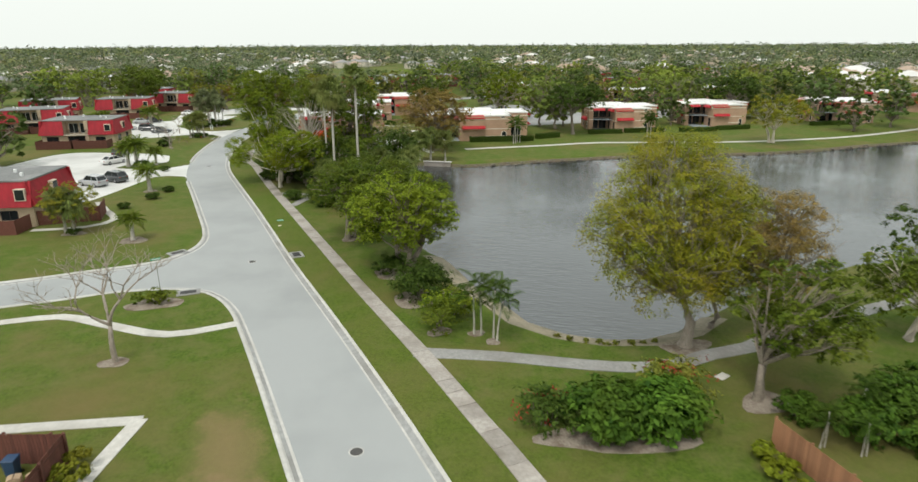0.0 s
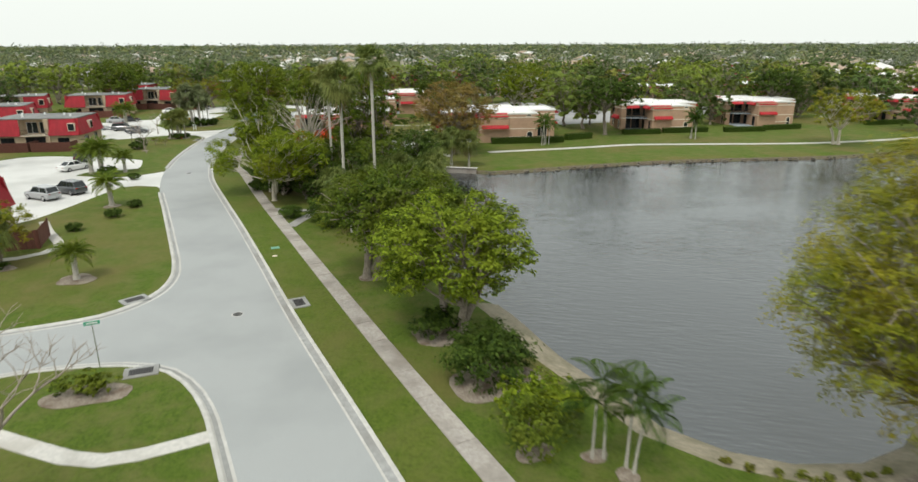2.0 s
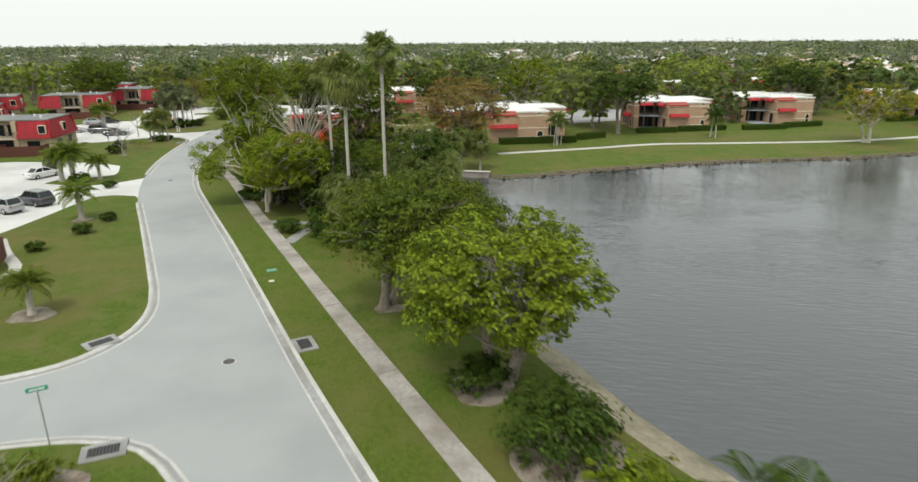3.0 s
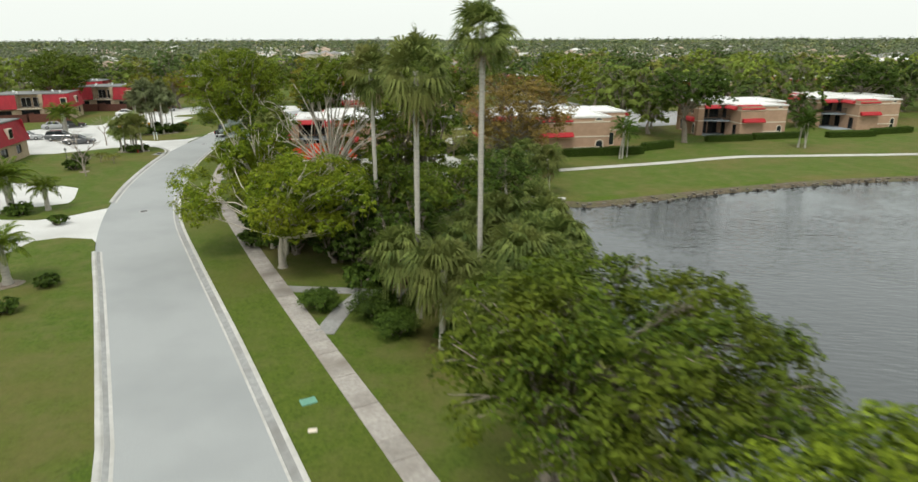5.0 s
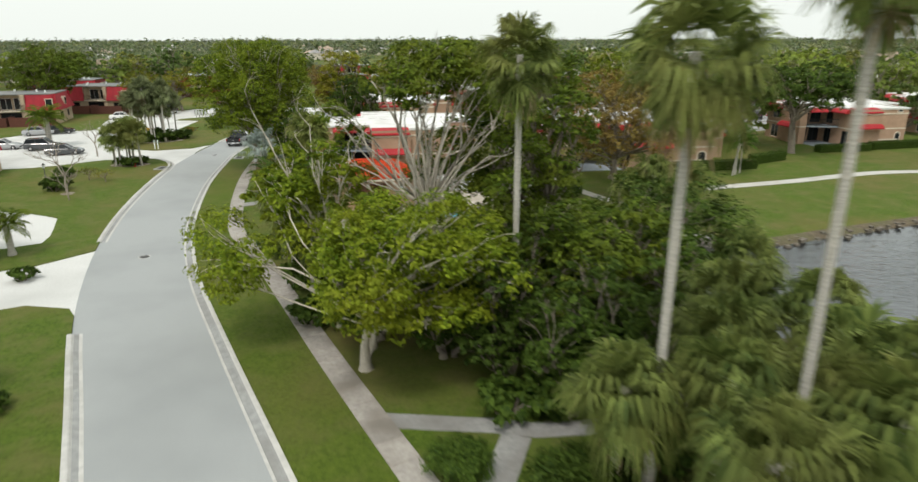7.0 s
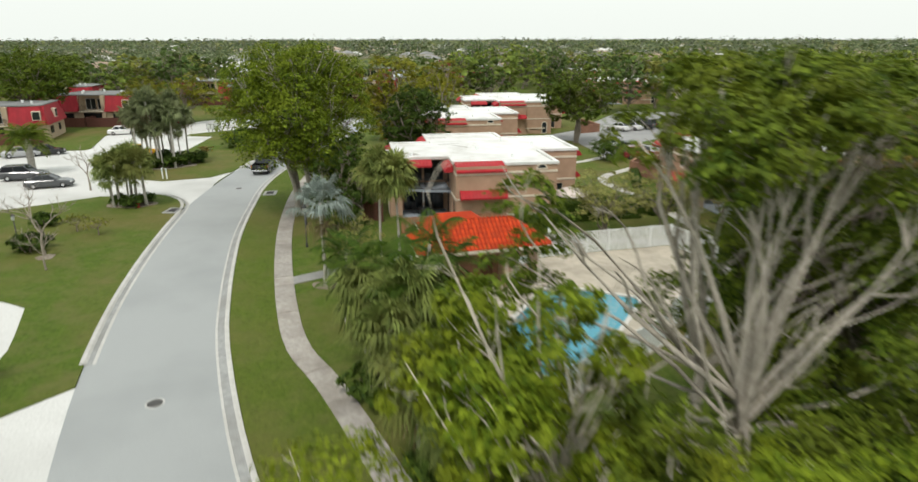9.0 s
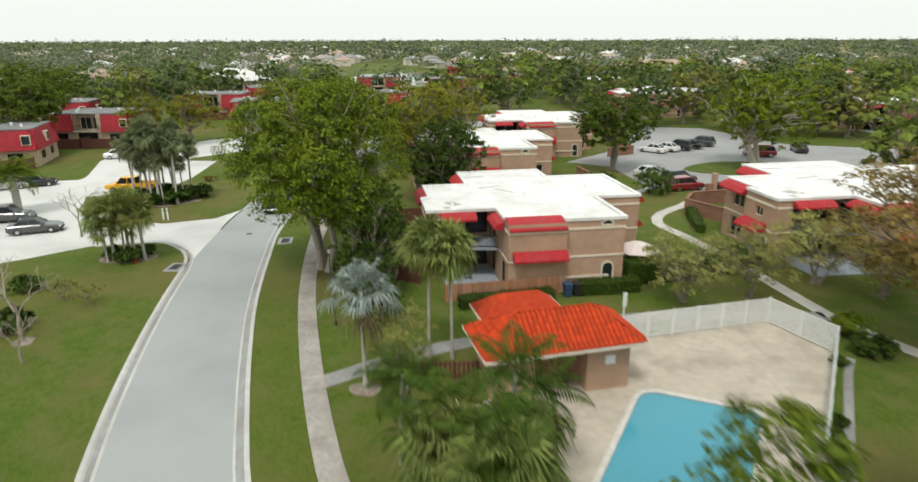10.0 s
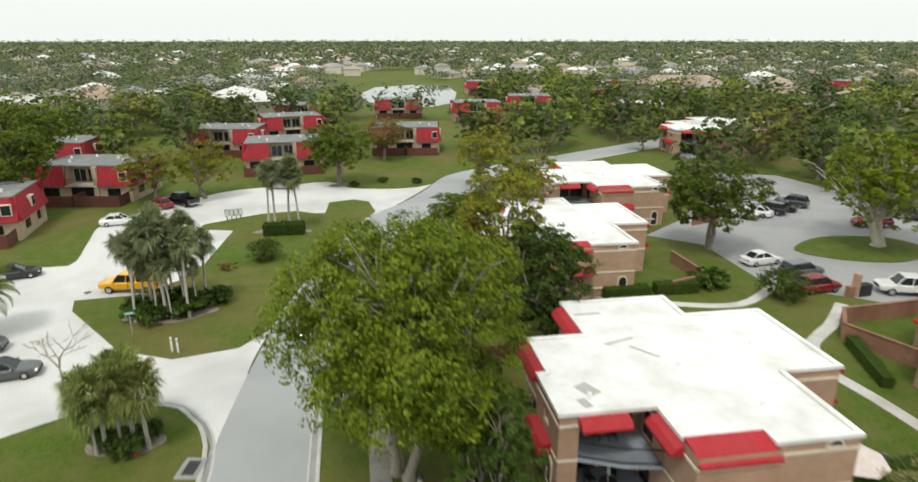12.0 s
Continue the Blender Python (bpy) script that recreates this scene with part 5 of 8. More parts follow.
def window_parts(parent, p0, p1, hole, depth=0.12, frame_mat=None, mullions=1, name="window"):
    """Frame with mullions and a dark pane, set back in an opening of the wall from p0 to p1."""
    a, b = Vector((*p0, 0)), Vector((*p1, 0))
    d = (b - a).normalized()
    n = Vector((d.y, -d.x, 0))
    u0, u1, w0, w1 = hole
    o = a + d * u0 - n * depth
    m = Matrix(((d.x, -n.x, 0, o.x), (d.y, -n.y, 0, o.y), (0, 0, 1, w0), (0, 0, 0, 1)))
    w, h = u1 - u0, w1 - w0
    bm = bmesh.new()
    t = 0.06
    for args in ((0, w, -0.03, 0.05, 0, t), (0, w, -0.03, 0.05, h - t, h), (0, t, -0.03, 0.05, t, h - t), (w - t, w, -0.03, 0.05, t, h - t)):
        box(bm, *args)
    for k in range(mullions):
        x = w * (k + 1) / (mullions + 1)
        box(bm, x - 0.025, x + 0.025, -0.02, 0.05, t, h - t)
    fr = part(name, bm, frame_mat or white_metal, parent)
    fr.matrix_basis = m
    pn = part("pane", boxed(t * 0.5, w - t * 0.5, 0.02, 0.035, t * 0.5, h - t * 0.5), dark_glass, fr)
    return fr


def arch_outline(w, h, k=10):
    pts = [(0, 0), (w, 0), (w, h - w / 2)]
    pts += [(w / 2 + w / 2 * math.cos(math.pi * i / k), h - w / 2 + w / 2 * math.sin(math.pi * i / k)) for i in range(1, k)]
    return pts + [(0, h - w / 2)]


def arched_window(parent, p0, p1, u, z, w, h, name="arched_window"):
    """A round-headed window: cream surround proud of the wall, dark pane inside it."""
    a, b = Vector((*p0, 0)), Vector((*p1, 0))
    d = (b - a).normalized()
    n = Vector((d.y, -d.x, 0))
    o = a + d * u
    m = Matrix(((d.x, -n.x, 0, o.x), (d.y, -n.y, 0, o.y), (0, 0, 1, z), (0, 0, 0, 1)))
    outer, inner = arch_outline(w, h), [(x * (w - 0.24) / w + 0.12, y * (h - 0.24) / h + 0.12) for x, y in arch_outline(w, h)]
    bm = bmesh.new()
    k = len(outer)
    rings = [[bm.verts.new((x, y0, z0)) for x, z0 in ring] for ring, y0 in ((outer, 0.0), (outer, -0.07), (inner, -0.07), (inner, 0.0))]
    for r in range(3):
        for i in range(k):
            bm.faces.new((rings[r][i], rings[r][(i + 1) % k], rings[r + 1][(i + 1) % k], rings[r + 1][i]))
    fr = part(name, bm, trim_cream, parent)
    fr.matrix_basis = m
    bm = bmesh.new()
    lo = [bm.verts.new((x, -0.012, z0)) for x, z0 in inner]
    hi = [bm.verts.new((x, -0.03, z0)) for x, z0 in inner]
    bm.faces.new(hi)
    for i in range(k):
        bm.faces.new((lo[i], lo[(i + 1) % k], hi[(i + 1) % k], hi[i]))
    part("pane", bm, dark_glass, fr)
    return fr


def awning(parent, p0, p1, z_top, z_low, out, mat=None, name="awning"):
    """A sloped red awning with ribbed tiles along the wall from p0 to p1."""
    a, b = Vector((*p0, 0)), Vector((*p1, 0))
    ln = (b - a).length
    d = (b - a) / ln
    n = Vector((d.y, -d.x, 0))
    m = Matrix(((d.x, -n.x, 0, a.x), (d.y, -n.y, 0, a.y), (0, 0, 1, 0), (0, 0, 0, 1)))
    bm = bmesh.new()
    prof = [(0, z_top), (-out * 0.62, z_top - (z_top - z_low) * 0.26), (-out, z_low + 0.14), (-out, z_low), (0, z_low)]
    k = max(3, int(ln / 0.16)) // 2 * 2 + 1
    rows = []
    for i in range(k + 1):
        up = 0.025 if i % 2 and i < k else 0.0
        rows.append([bm.verts.new((ln * i / k, y, z + (up if q < 3 else 0))) for q, (y, z) in enumerate(prof)])
    bm.faces.new(rows[0])
    bm.faces.new(rows[-1][::-1])
    for l, r in zip(rows, rows[1:]):
        for i in range(5):
            bm.faces.new((l[i], r[i], r[(i + 1) % 5], l[(i + 1) % 5]))
    ob = part(name, bm, mat or red_paint, parent)
    ob.matrix_basis = m
    return ob


def railing(parent, pts, z, h=0.95, mat=None, name="railing", gap=0.14):
    bm = bmesh.new()
    for p, q in zip(pts, pts[1:]):
        d = Vector((q[0] - p[0], q[1] - p[1], 0))
        k = max(1, int(d.length / gap))
        for i in range(k + 1):
            c = Vector((*p, 0)) + d * (i / k)
            box(bm, c.x - 0.012, c.x + 0.012, c.y - 0.012, c.y + 0.012, z, z + h)
        nrm = Vector((-d.y, d.x, 0)).normalized() * 0.03
        for z0 in (z + 0.08, z + h):
            vs = [bm.verts.new(c) for c in ((p[0] + nrm.x, p[1] + nrm.y, z0), (q[0] + nrm.x, q[1] + nrm.y, z0), (q[0] - nrm.x, q[1] - nrm.y, z0), (p[0] - nrm.x, p[1] - nrm.y, z0))]
            up = [bm.verts.new((v.co.x, v.co.y, z0 + 0.05)) for v in vs]
            bm.faces.new(up)
            bm.faces.new(vs[::-1])
            for i in range(4):
                bm.faces.new((vs[i], vs[(i + 1) % 4], up[(i + 1) % 4], up[i]))
    return part(name, bm, mat or dark_metal, parent)


def plank_fence(name, pts, h, mat, label, board=0.16, rails_mat=None):
    """A garden fence: posts, rails and single upright boards."""
    ob = thing(name, pose(pts[0][0], pts[0][1], GRASS_Z), label, "fence")
    o = pts[0]
    me = None
    for p, q in zip(pts, pts[1:]):
        d = Vector((q[0] - p[0], q[1] - p[1], 0))
        ang = math.degrees(math.atan2(d.y, d.x))
        k = max(1, int(d.length / board))
        if me is None:
            bm = boxed(-board * 0.47, board * 0.47, -0.012, 0.012, 0.04, h)
            me = bpy.data.meshes.new("board")
            bm.to_mesh(me)
            bm.free()
            me.materials.append(mat)
        for i in range(k):
            c = d * ((i + 0.5) / k)
            b = new("board", me)
            b.parent = ob
            b.matrix_basis = pose(p[0] - o[0] + c.x, p[1] - o[1] + c.y, 0.015 * ((i * 7) % 3), 0, 0, ang)
        bm = bmesh.new()
        for z in (0.35, h - 0.3):
            box(bm, 0, d.length, 0.014, 0.06, z, z + 0.09)
        for i in range(int(d.length / 2.4) + 2):
            x = min(i * 2.4, d.length)
            box(bm, x - 0.05, x + 0.05, 0.06, 0.15, -0.1, h + 0.05)
        r = part("frame", bm, rails_mat or mat, ob)
        r.matrix_basis = pose(p[0] - o[0], p[1] - o[1], 0, 0, 0, ang)
    return ob


VX, VY = -15.95, 164.65
V_ROOF = [(-24.9, 159.6), (-19.6, 159.6), (-19.6, 156.9), (-15.3, 156.9), (-15.3, 155.8), (-10.8, 155.8), (-10.8, 162.0), (-7.0, 162.0), (-7.0, 170.2), (-12.6, 170.2), (-12.6, 173.5), (-20.5, 173.5),
          (-20.5, 168.2), (-24.3, 168.2), (-24.3, 163.8), (-24.9, 163.8)]
V_WALL = [(-24.9, 159.6), (-23.8, 159.6), (-23.8, 161.9), (-19.6, 161.9), (-19.6, 155.3), (-15.3, 155.3), (-15.3, 155.8), (-10.8, 155.8), (-10.8, 162.0), (-7.0, 162.0), (-7.0, 170.2), (-12.6, 170.2), (-12.6, 173.5), (-20.5, 173.5),
          (-20.5, 168.2), (-24.3, 168.2), (-24.3, 163.8), (-24.9, 163.8)]


def make_villa():
    """A two-storey tan villa with a white flat roof, red awnings and cream bands."""
    ob = thing("villa", pose(VX, VY, 0), "two-storey tan stucco villa with white flat roof and red awnings", "house", "tan villas")
    W = [(x - VX, y - VY) for x, y in V_WALL]
    R = [(x - VX, y - VY) for x, y in V_ROOF]
    holes = {2: [(0.3, 2.0, 0.15, 2.3), (2.2, 4.0, 0.15, 2.3), (0.3, 2.0, 2.9, 4.75), (2.2, 4.0, 2.9, 4.75)],
             3: [(0.8, 2.2, 0.15, 2.2), (0.8, 2.2, 2.95, 4.6), (4.4, 5.6, 0.15, 2.2)],
             7: [(3.6, 5.4, 0.9, 2.1), (3.6, 5.4, 3.3, 4.5)], 8: [(0.8, 2.6, 0.2, 2.2)],
             9: [(1.0, 2.6, 0.9, 2.1), (5.2, 7.0, 0.9, 2.1), (1.0, 2.6, 3.3, 4.5), (5.2, 7.0, 3.3, 4.5)],
             12: [(2.0, 4.0, 0.9, 2.1), (2.0, 4.0, 3.3, 4.5)], 13: [(1.5, 3.5, 3.3, 4.5)], 15: [(1.2, 3.0, 3.2, 4.5), (1.2, 3.0, 0.3, 2.2)], 17: [(1.4, 2.4, 3.5, 4.3)]}
    bm = bmesh.new()
    for i in range(len(W)):
        wall_panel(bm, W[i], W[(i + 1) % len(W)], -0.1, 5.35, holes.get(i, ()))
    part("wall", bm, stucco_tan, ob)
    for i, hs in holes.items():
        for h in hs:
            window_parts(ob, W[i], W[(i + 1) % len(W)], h, frame_mat=dark_metal if i in (2, 3) else trim_cream, name="sliding_door" if i in (2, 3, 8) else "window")
    # roof: deck, raised rim, patches and vents
    bm = bmesh.new()
    prism(bm, R, 5.24, 5.36)
    roof = part("roof", bm, roof_white, ob)
    k = len(R)
    for i in range(k):
        bm = bmesh.new()
        p, q = Vector((*R[i], 0)), Vector((*R[(i + 1) % k], 0))
        d = (q - p).normalized()
        n = Vector((d.y, -d.x, 0))
        a, b = p - d * 0.10 + n * 0.10, q + d * 0.10 + n * 0.10
        c, e = q - n * 0.22, p - n * 0.22
        lo = [bm.verts.new((v.x, v.y, 5.30 + 0.003 * (i % 3))) for v in (a, b, c, e)]
        hi = [bm.verts.new((v.x, v.y, 5.52 + 0.003 * (i % 3))) for v in (a, b, c, e)]
        bm.faces.new(hi)
        bm.faces.new(lo[::-1])
        for j in range(4):
            bm.faces.new((lo[j], lo[(j + 1) % 4], hi[(j + 1) % 4], hi[j]))
        part("parapet", bm, roof_white, roof)
    for x, y in ((-22.8, 161.0), (-14.0, 159.0), (-16.4, 163.5), (-10.5, 165.5), (-13.0, 168.2)):
        bm = bmesh.new()
        bmesh.ops.create_cone(bm, cap_ends=True, segments=10, radius1=0.16, radius2=0.12, depth=0.35)
        v = part("roof_vent", bm, white_metal, roof)
        v.matrix_basis = pose(x - VX, y - VY, 5.52)
    for x, y, w, d in ((-22.6, 161.9, 1.3, 0.9), (-18.6, 167.2, 2.2, 0.25), (-17.6, 165.6, 0.25, 2.0), (-23.2, 160.6, 0.9, 0.5), (-19.5, 171.5, 2.4, 0.3)):
        p = part("roof_stain", boxed(-w / 2, w / 2, -d / 2, d / 2, 0, 0.008), grey_stain, roof, "grey patch on the coating")
        p.matrix_basis = pose(x - VX, y - VY, 5.362, 0, 0, 30 + 20 * x)
    # cream bands round the walls
    for z, hgt in ((2.52, 0.16), (4.62, 0.18)):
        for i in range(len(W)):
            if i in (1, 2):
                continue
            bm = bmesh.new()
            p, q = Vector((*W[i], 0)), Vector((*W[(i + 1) % len(W)], 0))
            d = (q - p).normalized()
            n = Vector((d.y, -d.x, 0))
            vs = [p + n * 0.05, q + n * 0.05, q - n * 0.02, p - n * 0.02]
            lo = [bm.verts.new((v.x, v.y, z)) for v in vs]
            hi = [bm.verts.new((v.x, v.y, z + hgt)) for v in vs]
            for f in (hi, lo[::-1], (lo[0], lo[1], hi[1], hi[0])):
                bm.faces.new(f)
            part("band", bm, trim_cream, ob)
    bm = boxed(-16.6 - VX, -11.9 - VX, 155.68 - VY, 155.78 - VY, 0.95, 1.12)
    part("band", bm, trim_cream, ob)
    L = lambda x, y: (x - VX, y - VY)
    # awnings: along the roof edge and over lower windows
    for p, q, zt, zl, o in (((-23.9, 159.5), (-21.2, 159.5), 5.28, 4.72, 0.75), ((-19.7, 159.3), (-19.7, 156.4), 5.28, 4.70, 0.7), ((-19.55, 156.85), (-15.35, 156.85), 5.5, 4.84, 1.75),
                            ((-19.3, 155.25), (-15.35, 155.25), 3.35, 2.72, 0.75), ((-10.75, 158.2), (-10.75, 161.8), 5.28, 4.70, 0.7), ((-10.75, 158.2), (-10.75, 161.0), 3.2, 2.6, 0.7),
                            ((-6.95, 162.4), (-6.95, 164.2), 5.28, 4.70, 0.6), ((-6.95, 162.4), (-6.95, 164.2), 3.2, 2.6, 0.6), ((-24.4, 167.8), (-24.4, 164.2), 5.4, 4.72, 0.75), ((-24.95, 163.6), (-24.95, 160.6), 3.1, 2.4, 0.8),
                            ((-20.6, 173.0), (-20.6, 168.9), 5.4, 4.72, 0.75), ((-20.6, 173.0), (-20.6, 168.9), 3.2, 2.6, 0.7), ((-13, 173.55), (-17, 173.55), 5.4, 4.72, 0.7)):
        awning(ob, L(*p), L(*q), zt, zl, o)
    arched_window(ob, L(-19.6, 155.78), L(-10.8, 155.78), 6.9, 4.86, 1.0, 0.62 - 0.1)
    arched_window(ob, L(-19.6, 155.78), L(-10.8, 155.78), 7.1, 0.15, 1.0, 2.0)
    arched_window(ob, L(-24.92, 163.8), L(-24.92, 159.6), 2.6, 0.3, 0.9, 1.9)
    arched_window(ob, L(-12.6, 170.22), L(-7.0, 170.22), 1.0, 0.4, 1.0, 1.9)
    arched_window(ob, L(-6.98, 162.0), L(-6.98, 170.2), 5.4, 4.84, 1.0, 0.5)
    # balcony over a paved patio
    bm = prism(bmesh.new(), [L(*p) for p in ((-23.8, 161.9), (-23.8, 159.5), (-21.6, 158.6), (-19.62, 158.2), (-19.62, 161.9))], 2.55, 2.72)
    bal = part("balcony", bm, patio_blue, ob, "blue-grey balcony slab with a dark railing")
    railing(bal, [L(-23.75, 159.6), L(-21.6, 158.7), L(-19.7, 158.3)], 2.72)
    part("patio", boxed(-23.8 - VX, -19.62 - VX, 156.0 - VY, 161.9 - VY, -0.05, 0.14), patio_blue, ob, "blue-grey painted patio floor")
    return ob


grey_stain = surface("grey_stain", (0.36, 0.35, 0.33), (0.50, 0.48, 0.44), 6.0, 0.9)
patio_blue = surface("blue_grey_paving", (0.26, 0.30, 0.34), (0.33, 0.37, 0.41), 4.0, 0.8)
villa = make_villa()
for dx, dy, sx, a in ((1.8, 30.4, 1.0, 0), (15.4, 52.6, 1.0, 0), (30.6, -1.0, 1.28, 0), (67.8, 9.4, 1.0, 0), (94.6, 15.0, 1.0, 0), (131.0, 17.0, 1.0, 0), (56.0, 98.0, 1.0, 0), (64.0, 104.0, 1.0, 0), (92.0, 66.0, 1.0, 0),
                     (128.0, 72.0, 1.0, 0), (64.0, 150.0, 1.0, 0), (168, 40, 1.0, 0)):
    c = copy_thing(villa, pose(VX + dx, VY + dy, 0, 0, 0, a) @ Matrix.Diagonal((sx, 1, 1, 1)))


def make_townhouse():
    """A two-storey house: beige ground floor, red sloped upper storey with a recessed balcony, grey roof."""
    ob = thing("townhouse", pose(0, 0, 0), "two-storey house with red mansard upper floor and grey roof", "house", "red houses")
    bm = bmesh.new()
    lo = [(-7.2, -5.0), (7.2, -5.0), (7.2, 5.0), (-7.2, 5.0)]
    holes = {0: [(1.0, 3.4, 0.2, 2.2), (5.2, 8.6, 0.15, 2.3), (10.6, 12.6, 0.9, 2.1)], 1: [(2.0, 4.0, 0.9, 2.1), (6.5, 8.0, 0.9, 2.1)], 3: [(2.0, 4.0, 0.9, 2.1)]}
    for i in range(4):
        wall_panel(bm, lo[i], lo[(i + 1) % 4], -0.1, 2.62, holes.get(i, ()))
    part("wall", bm, stucco_beige, ob)
    for i, hs in holes.items():
        for h in hs:
            window_parts(ob, lo[i], lo[(i + 1) % 4], h, frame_mat=dark_metal)

    def mansard(p, q, name="mansard_panel", win=()):
        """A red panel that leans inwards from p to q, with battens and perhaps windows."""
        a, b = Vector((*p, 0)), Vector((*q, 0))
        ln = (b - a).length
        d = (b - a) / ln
        n = Vector((d.y, -d.x, 0))
        m = Matrix(((d.x, -n.x, 0, a.x), (d.y, -n.y, 0, a.y), (0, 0, 1, 0), (0, 0, 0, 1)))
        g = bmesh.new()
        prof = [(-0.45, 2.55), (0.40, 5.50), (0.62, 5.50), (-0.1, 2.55)]
        for (ua, ub) in ((0.0, ln),):
            l = [g.verts.new((ua, y, z)) for y, z in prof]
            r = [g.verts.new((ub, y, z)) for y, z in prof]
            g.faces.new(l)
            g.faces.new(r[::-1])
            for i in range(4):
                g.faces.new((l[i], r[i], r[(i + 1) % 4], l[(i + 1) % 4]))
        o = part(name, g, crimson_paint, ob)
        o.matrix_basis = m
        for u0, u1 in win:
            g = boxed(u0, u1, -0.36, 0.3, 3.3, 4.7)
            f = part("dormer_window", g, trim_cream, o)
            part("pane", boxed(u0 + 0.1, u1 - 0.1, -0.385, -0.362, 3.4, 4.6), dark_glass, f)
        return o

    mansard((-7.3, -5.05), (-2.6, -5.05))
    mansard((2.2, -5.05), (7.3, -5.05), win=((3.4, 4.6),))
    mansard((7.25, -5.1), (7.25, 5.1), win=((4.4, 5.6),))
    mansard((7.3, 5.05), (-7.3, 5.05))
    mansard((-7.25, 5.1), (-7.25, -5.1), win=((3.0, 4.4),))
    # recess with doors, balcony and a beige pier
    bm = bmesh.new()
    wall_panel(bm, (-2.6, -3.2), (2.2, -3.2), 2.62, 5.4, [(0.3, 2.2, 2.75, 4.8), (2.5, 4.3, 2.75, 4.8)])
    wall_panel(bm, (-2.6, -5.1), (-2.6, -3.2), 2.62, 5.4)
    wall_panel(bm, (2.2, -3.2), (2.2, -5.1), 2.62, 5.4)
    part("recess_wall", bm, stucco_beige, ob)
    for h in ((0.3, 2.2, 2.75, 4.8), (2.5, 4.3, 2.75, 4.8)):
        window_parts(ob, (-2.6, -3.2), (2.2, -3.2), h, frame_mat=white_metal, name="balcony_door")
    bal = part("balcony", boxed(-2.55, 2.15, -5.5, -3.2, 2.50, 2.64), trim_cream, ob)
    railing(bal, [(-2.5, -5.4), (2.1, -5.4)], 2.64, gap=0.2)
    part("pier", boxed(1.6, 2.3, -5.3, -4.7, 0, 5.45, bevel=0.03), stucco_beige, ob)
    # roof
    bm = prism(bmesh.new(), [(-7.0, -4.75), (7.0, -4.75), (7.0, 4.75), (-7.0, 4.75)], 5.44, 5.62)
    roof = part("roof", bm, grey_roof, ob)
    for x, y in ((-4.6, 1.0), (-1.2, 2.2), (3.0, 0.4), (5.0, -2.0), (-3.0, -2.4)):
        v = part("roof_vent", boxed(-0.15, 0.15, -0.15, 0.15, 0, 0.45, bevel=0.03), white_metal, roof)
        v.matrix_basis = pose(x, y, 5.6)
    # patio fence panels in front
    for x0, x1 in ((-7.0, -0.2), (0.2, 6.8)):
        line = [(x0, -5.2), (x0, -8.4)]
        k = int((x1 - x0) / 0.2)
        for i in range(k):
            a, b = x0 + (x1 - x0) * (i + 0.08) / k, x0 + (x1 - x0) * (i + 0.92) / k
            line += [(a, -8.37), (a, -8.41), (b, -8.41), (b, -8.37)]
        line += [(x1, -8.4), (x1, -5.2)]
        back = [(x1 - 0.05, -5.2), (x1 - 0.05, -8.33), (x0 + 0.05, -8.33), (x0 + 0.05, -5.2)]
        part("patio_fence", prism(bmesh.new(), line + back, 0.05, 1.75), fence_wood, ob, "dark red-brown board fence")
    return ob


house = make_townhouse()
HOUSES = [(-53.4, 98.0, 0), (-70.6, 162.0, 2), (-94.0, 187.0, 15), (-84.0, 218.0, 8), (-75.5, 238.5, -8), (-63.0, 277.0, -6), (-49.0, 257.0, 4), (-52.0, 298.0, 15), (-24.5, 274.0, -6), (-51.5, 326.0, 5),
          (-22.5, 339.0, 0), (0.5, 326.0, 0), (50.0, 368.0, -20), (22, 345, -10), (76, 342, -10), (100, 352, 0), (128, 330, 10), (150, 300, 5), (66, 410, 0), (20, 420, 0), (-104, 215, 20), (-92, 262, 0), (96, 300, 0), (82, 412, 10), (114, 448, -5), (184, 398, 15), (163, 357, 0)]
place(house, *HOUSES[0][:2], HOUSES[0][2], z=0.0)
for x, y, a in HOUSES[1:]:
    copy_thing(house, pose(x, y, 0, 0, 0, a))

# pool house with a hipped clay-tile roof
def tile_mesh():
    bm = bmesh.new()
    k = 6
    rows = []
    for y, r in ((0.0, 0.115), (0.5, 0.10)):
        rows.append([bm.verts.new((math.cos(math.pi * i / k) * r, y, math.sin(math.pi * i / k) * r * 0.8)) for i in range(k + 1)])
    for i in range(k):
        bm.faces.new((rows[0][i], rows[0][i + 1], rows[1][i + 1], rows[1][i]))
    bm.faces.new(rows[0])
    me = bpy.data.meshes.new("tile")
    bm.to_mesh(me)
    bm.free()
    me.materials.append(orange_tile)
    return me


TILE = tile_mesh()


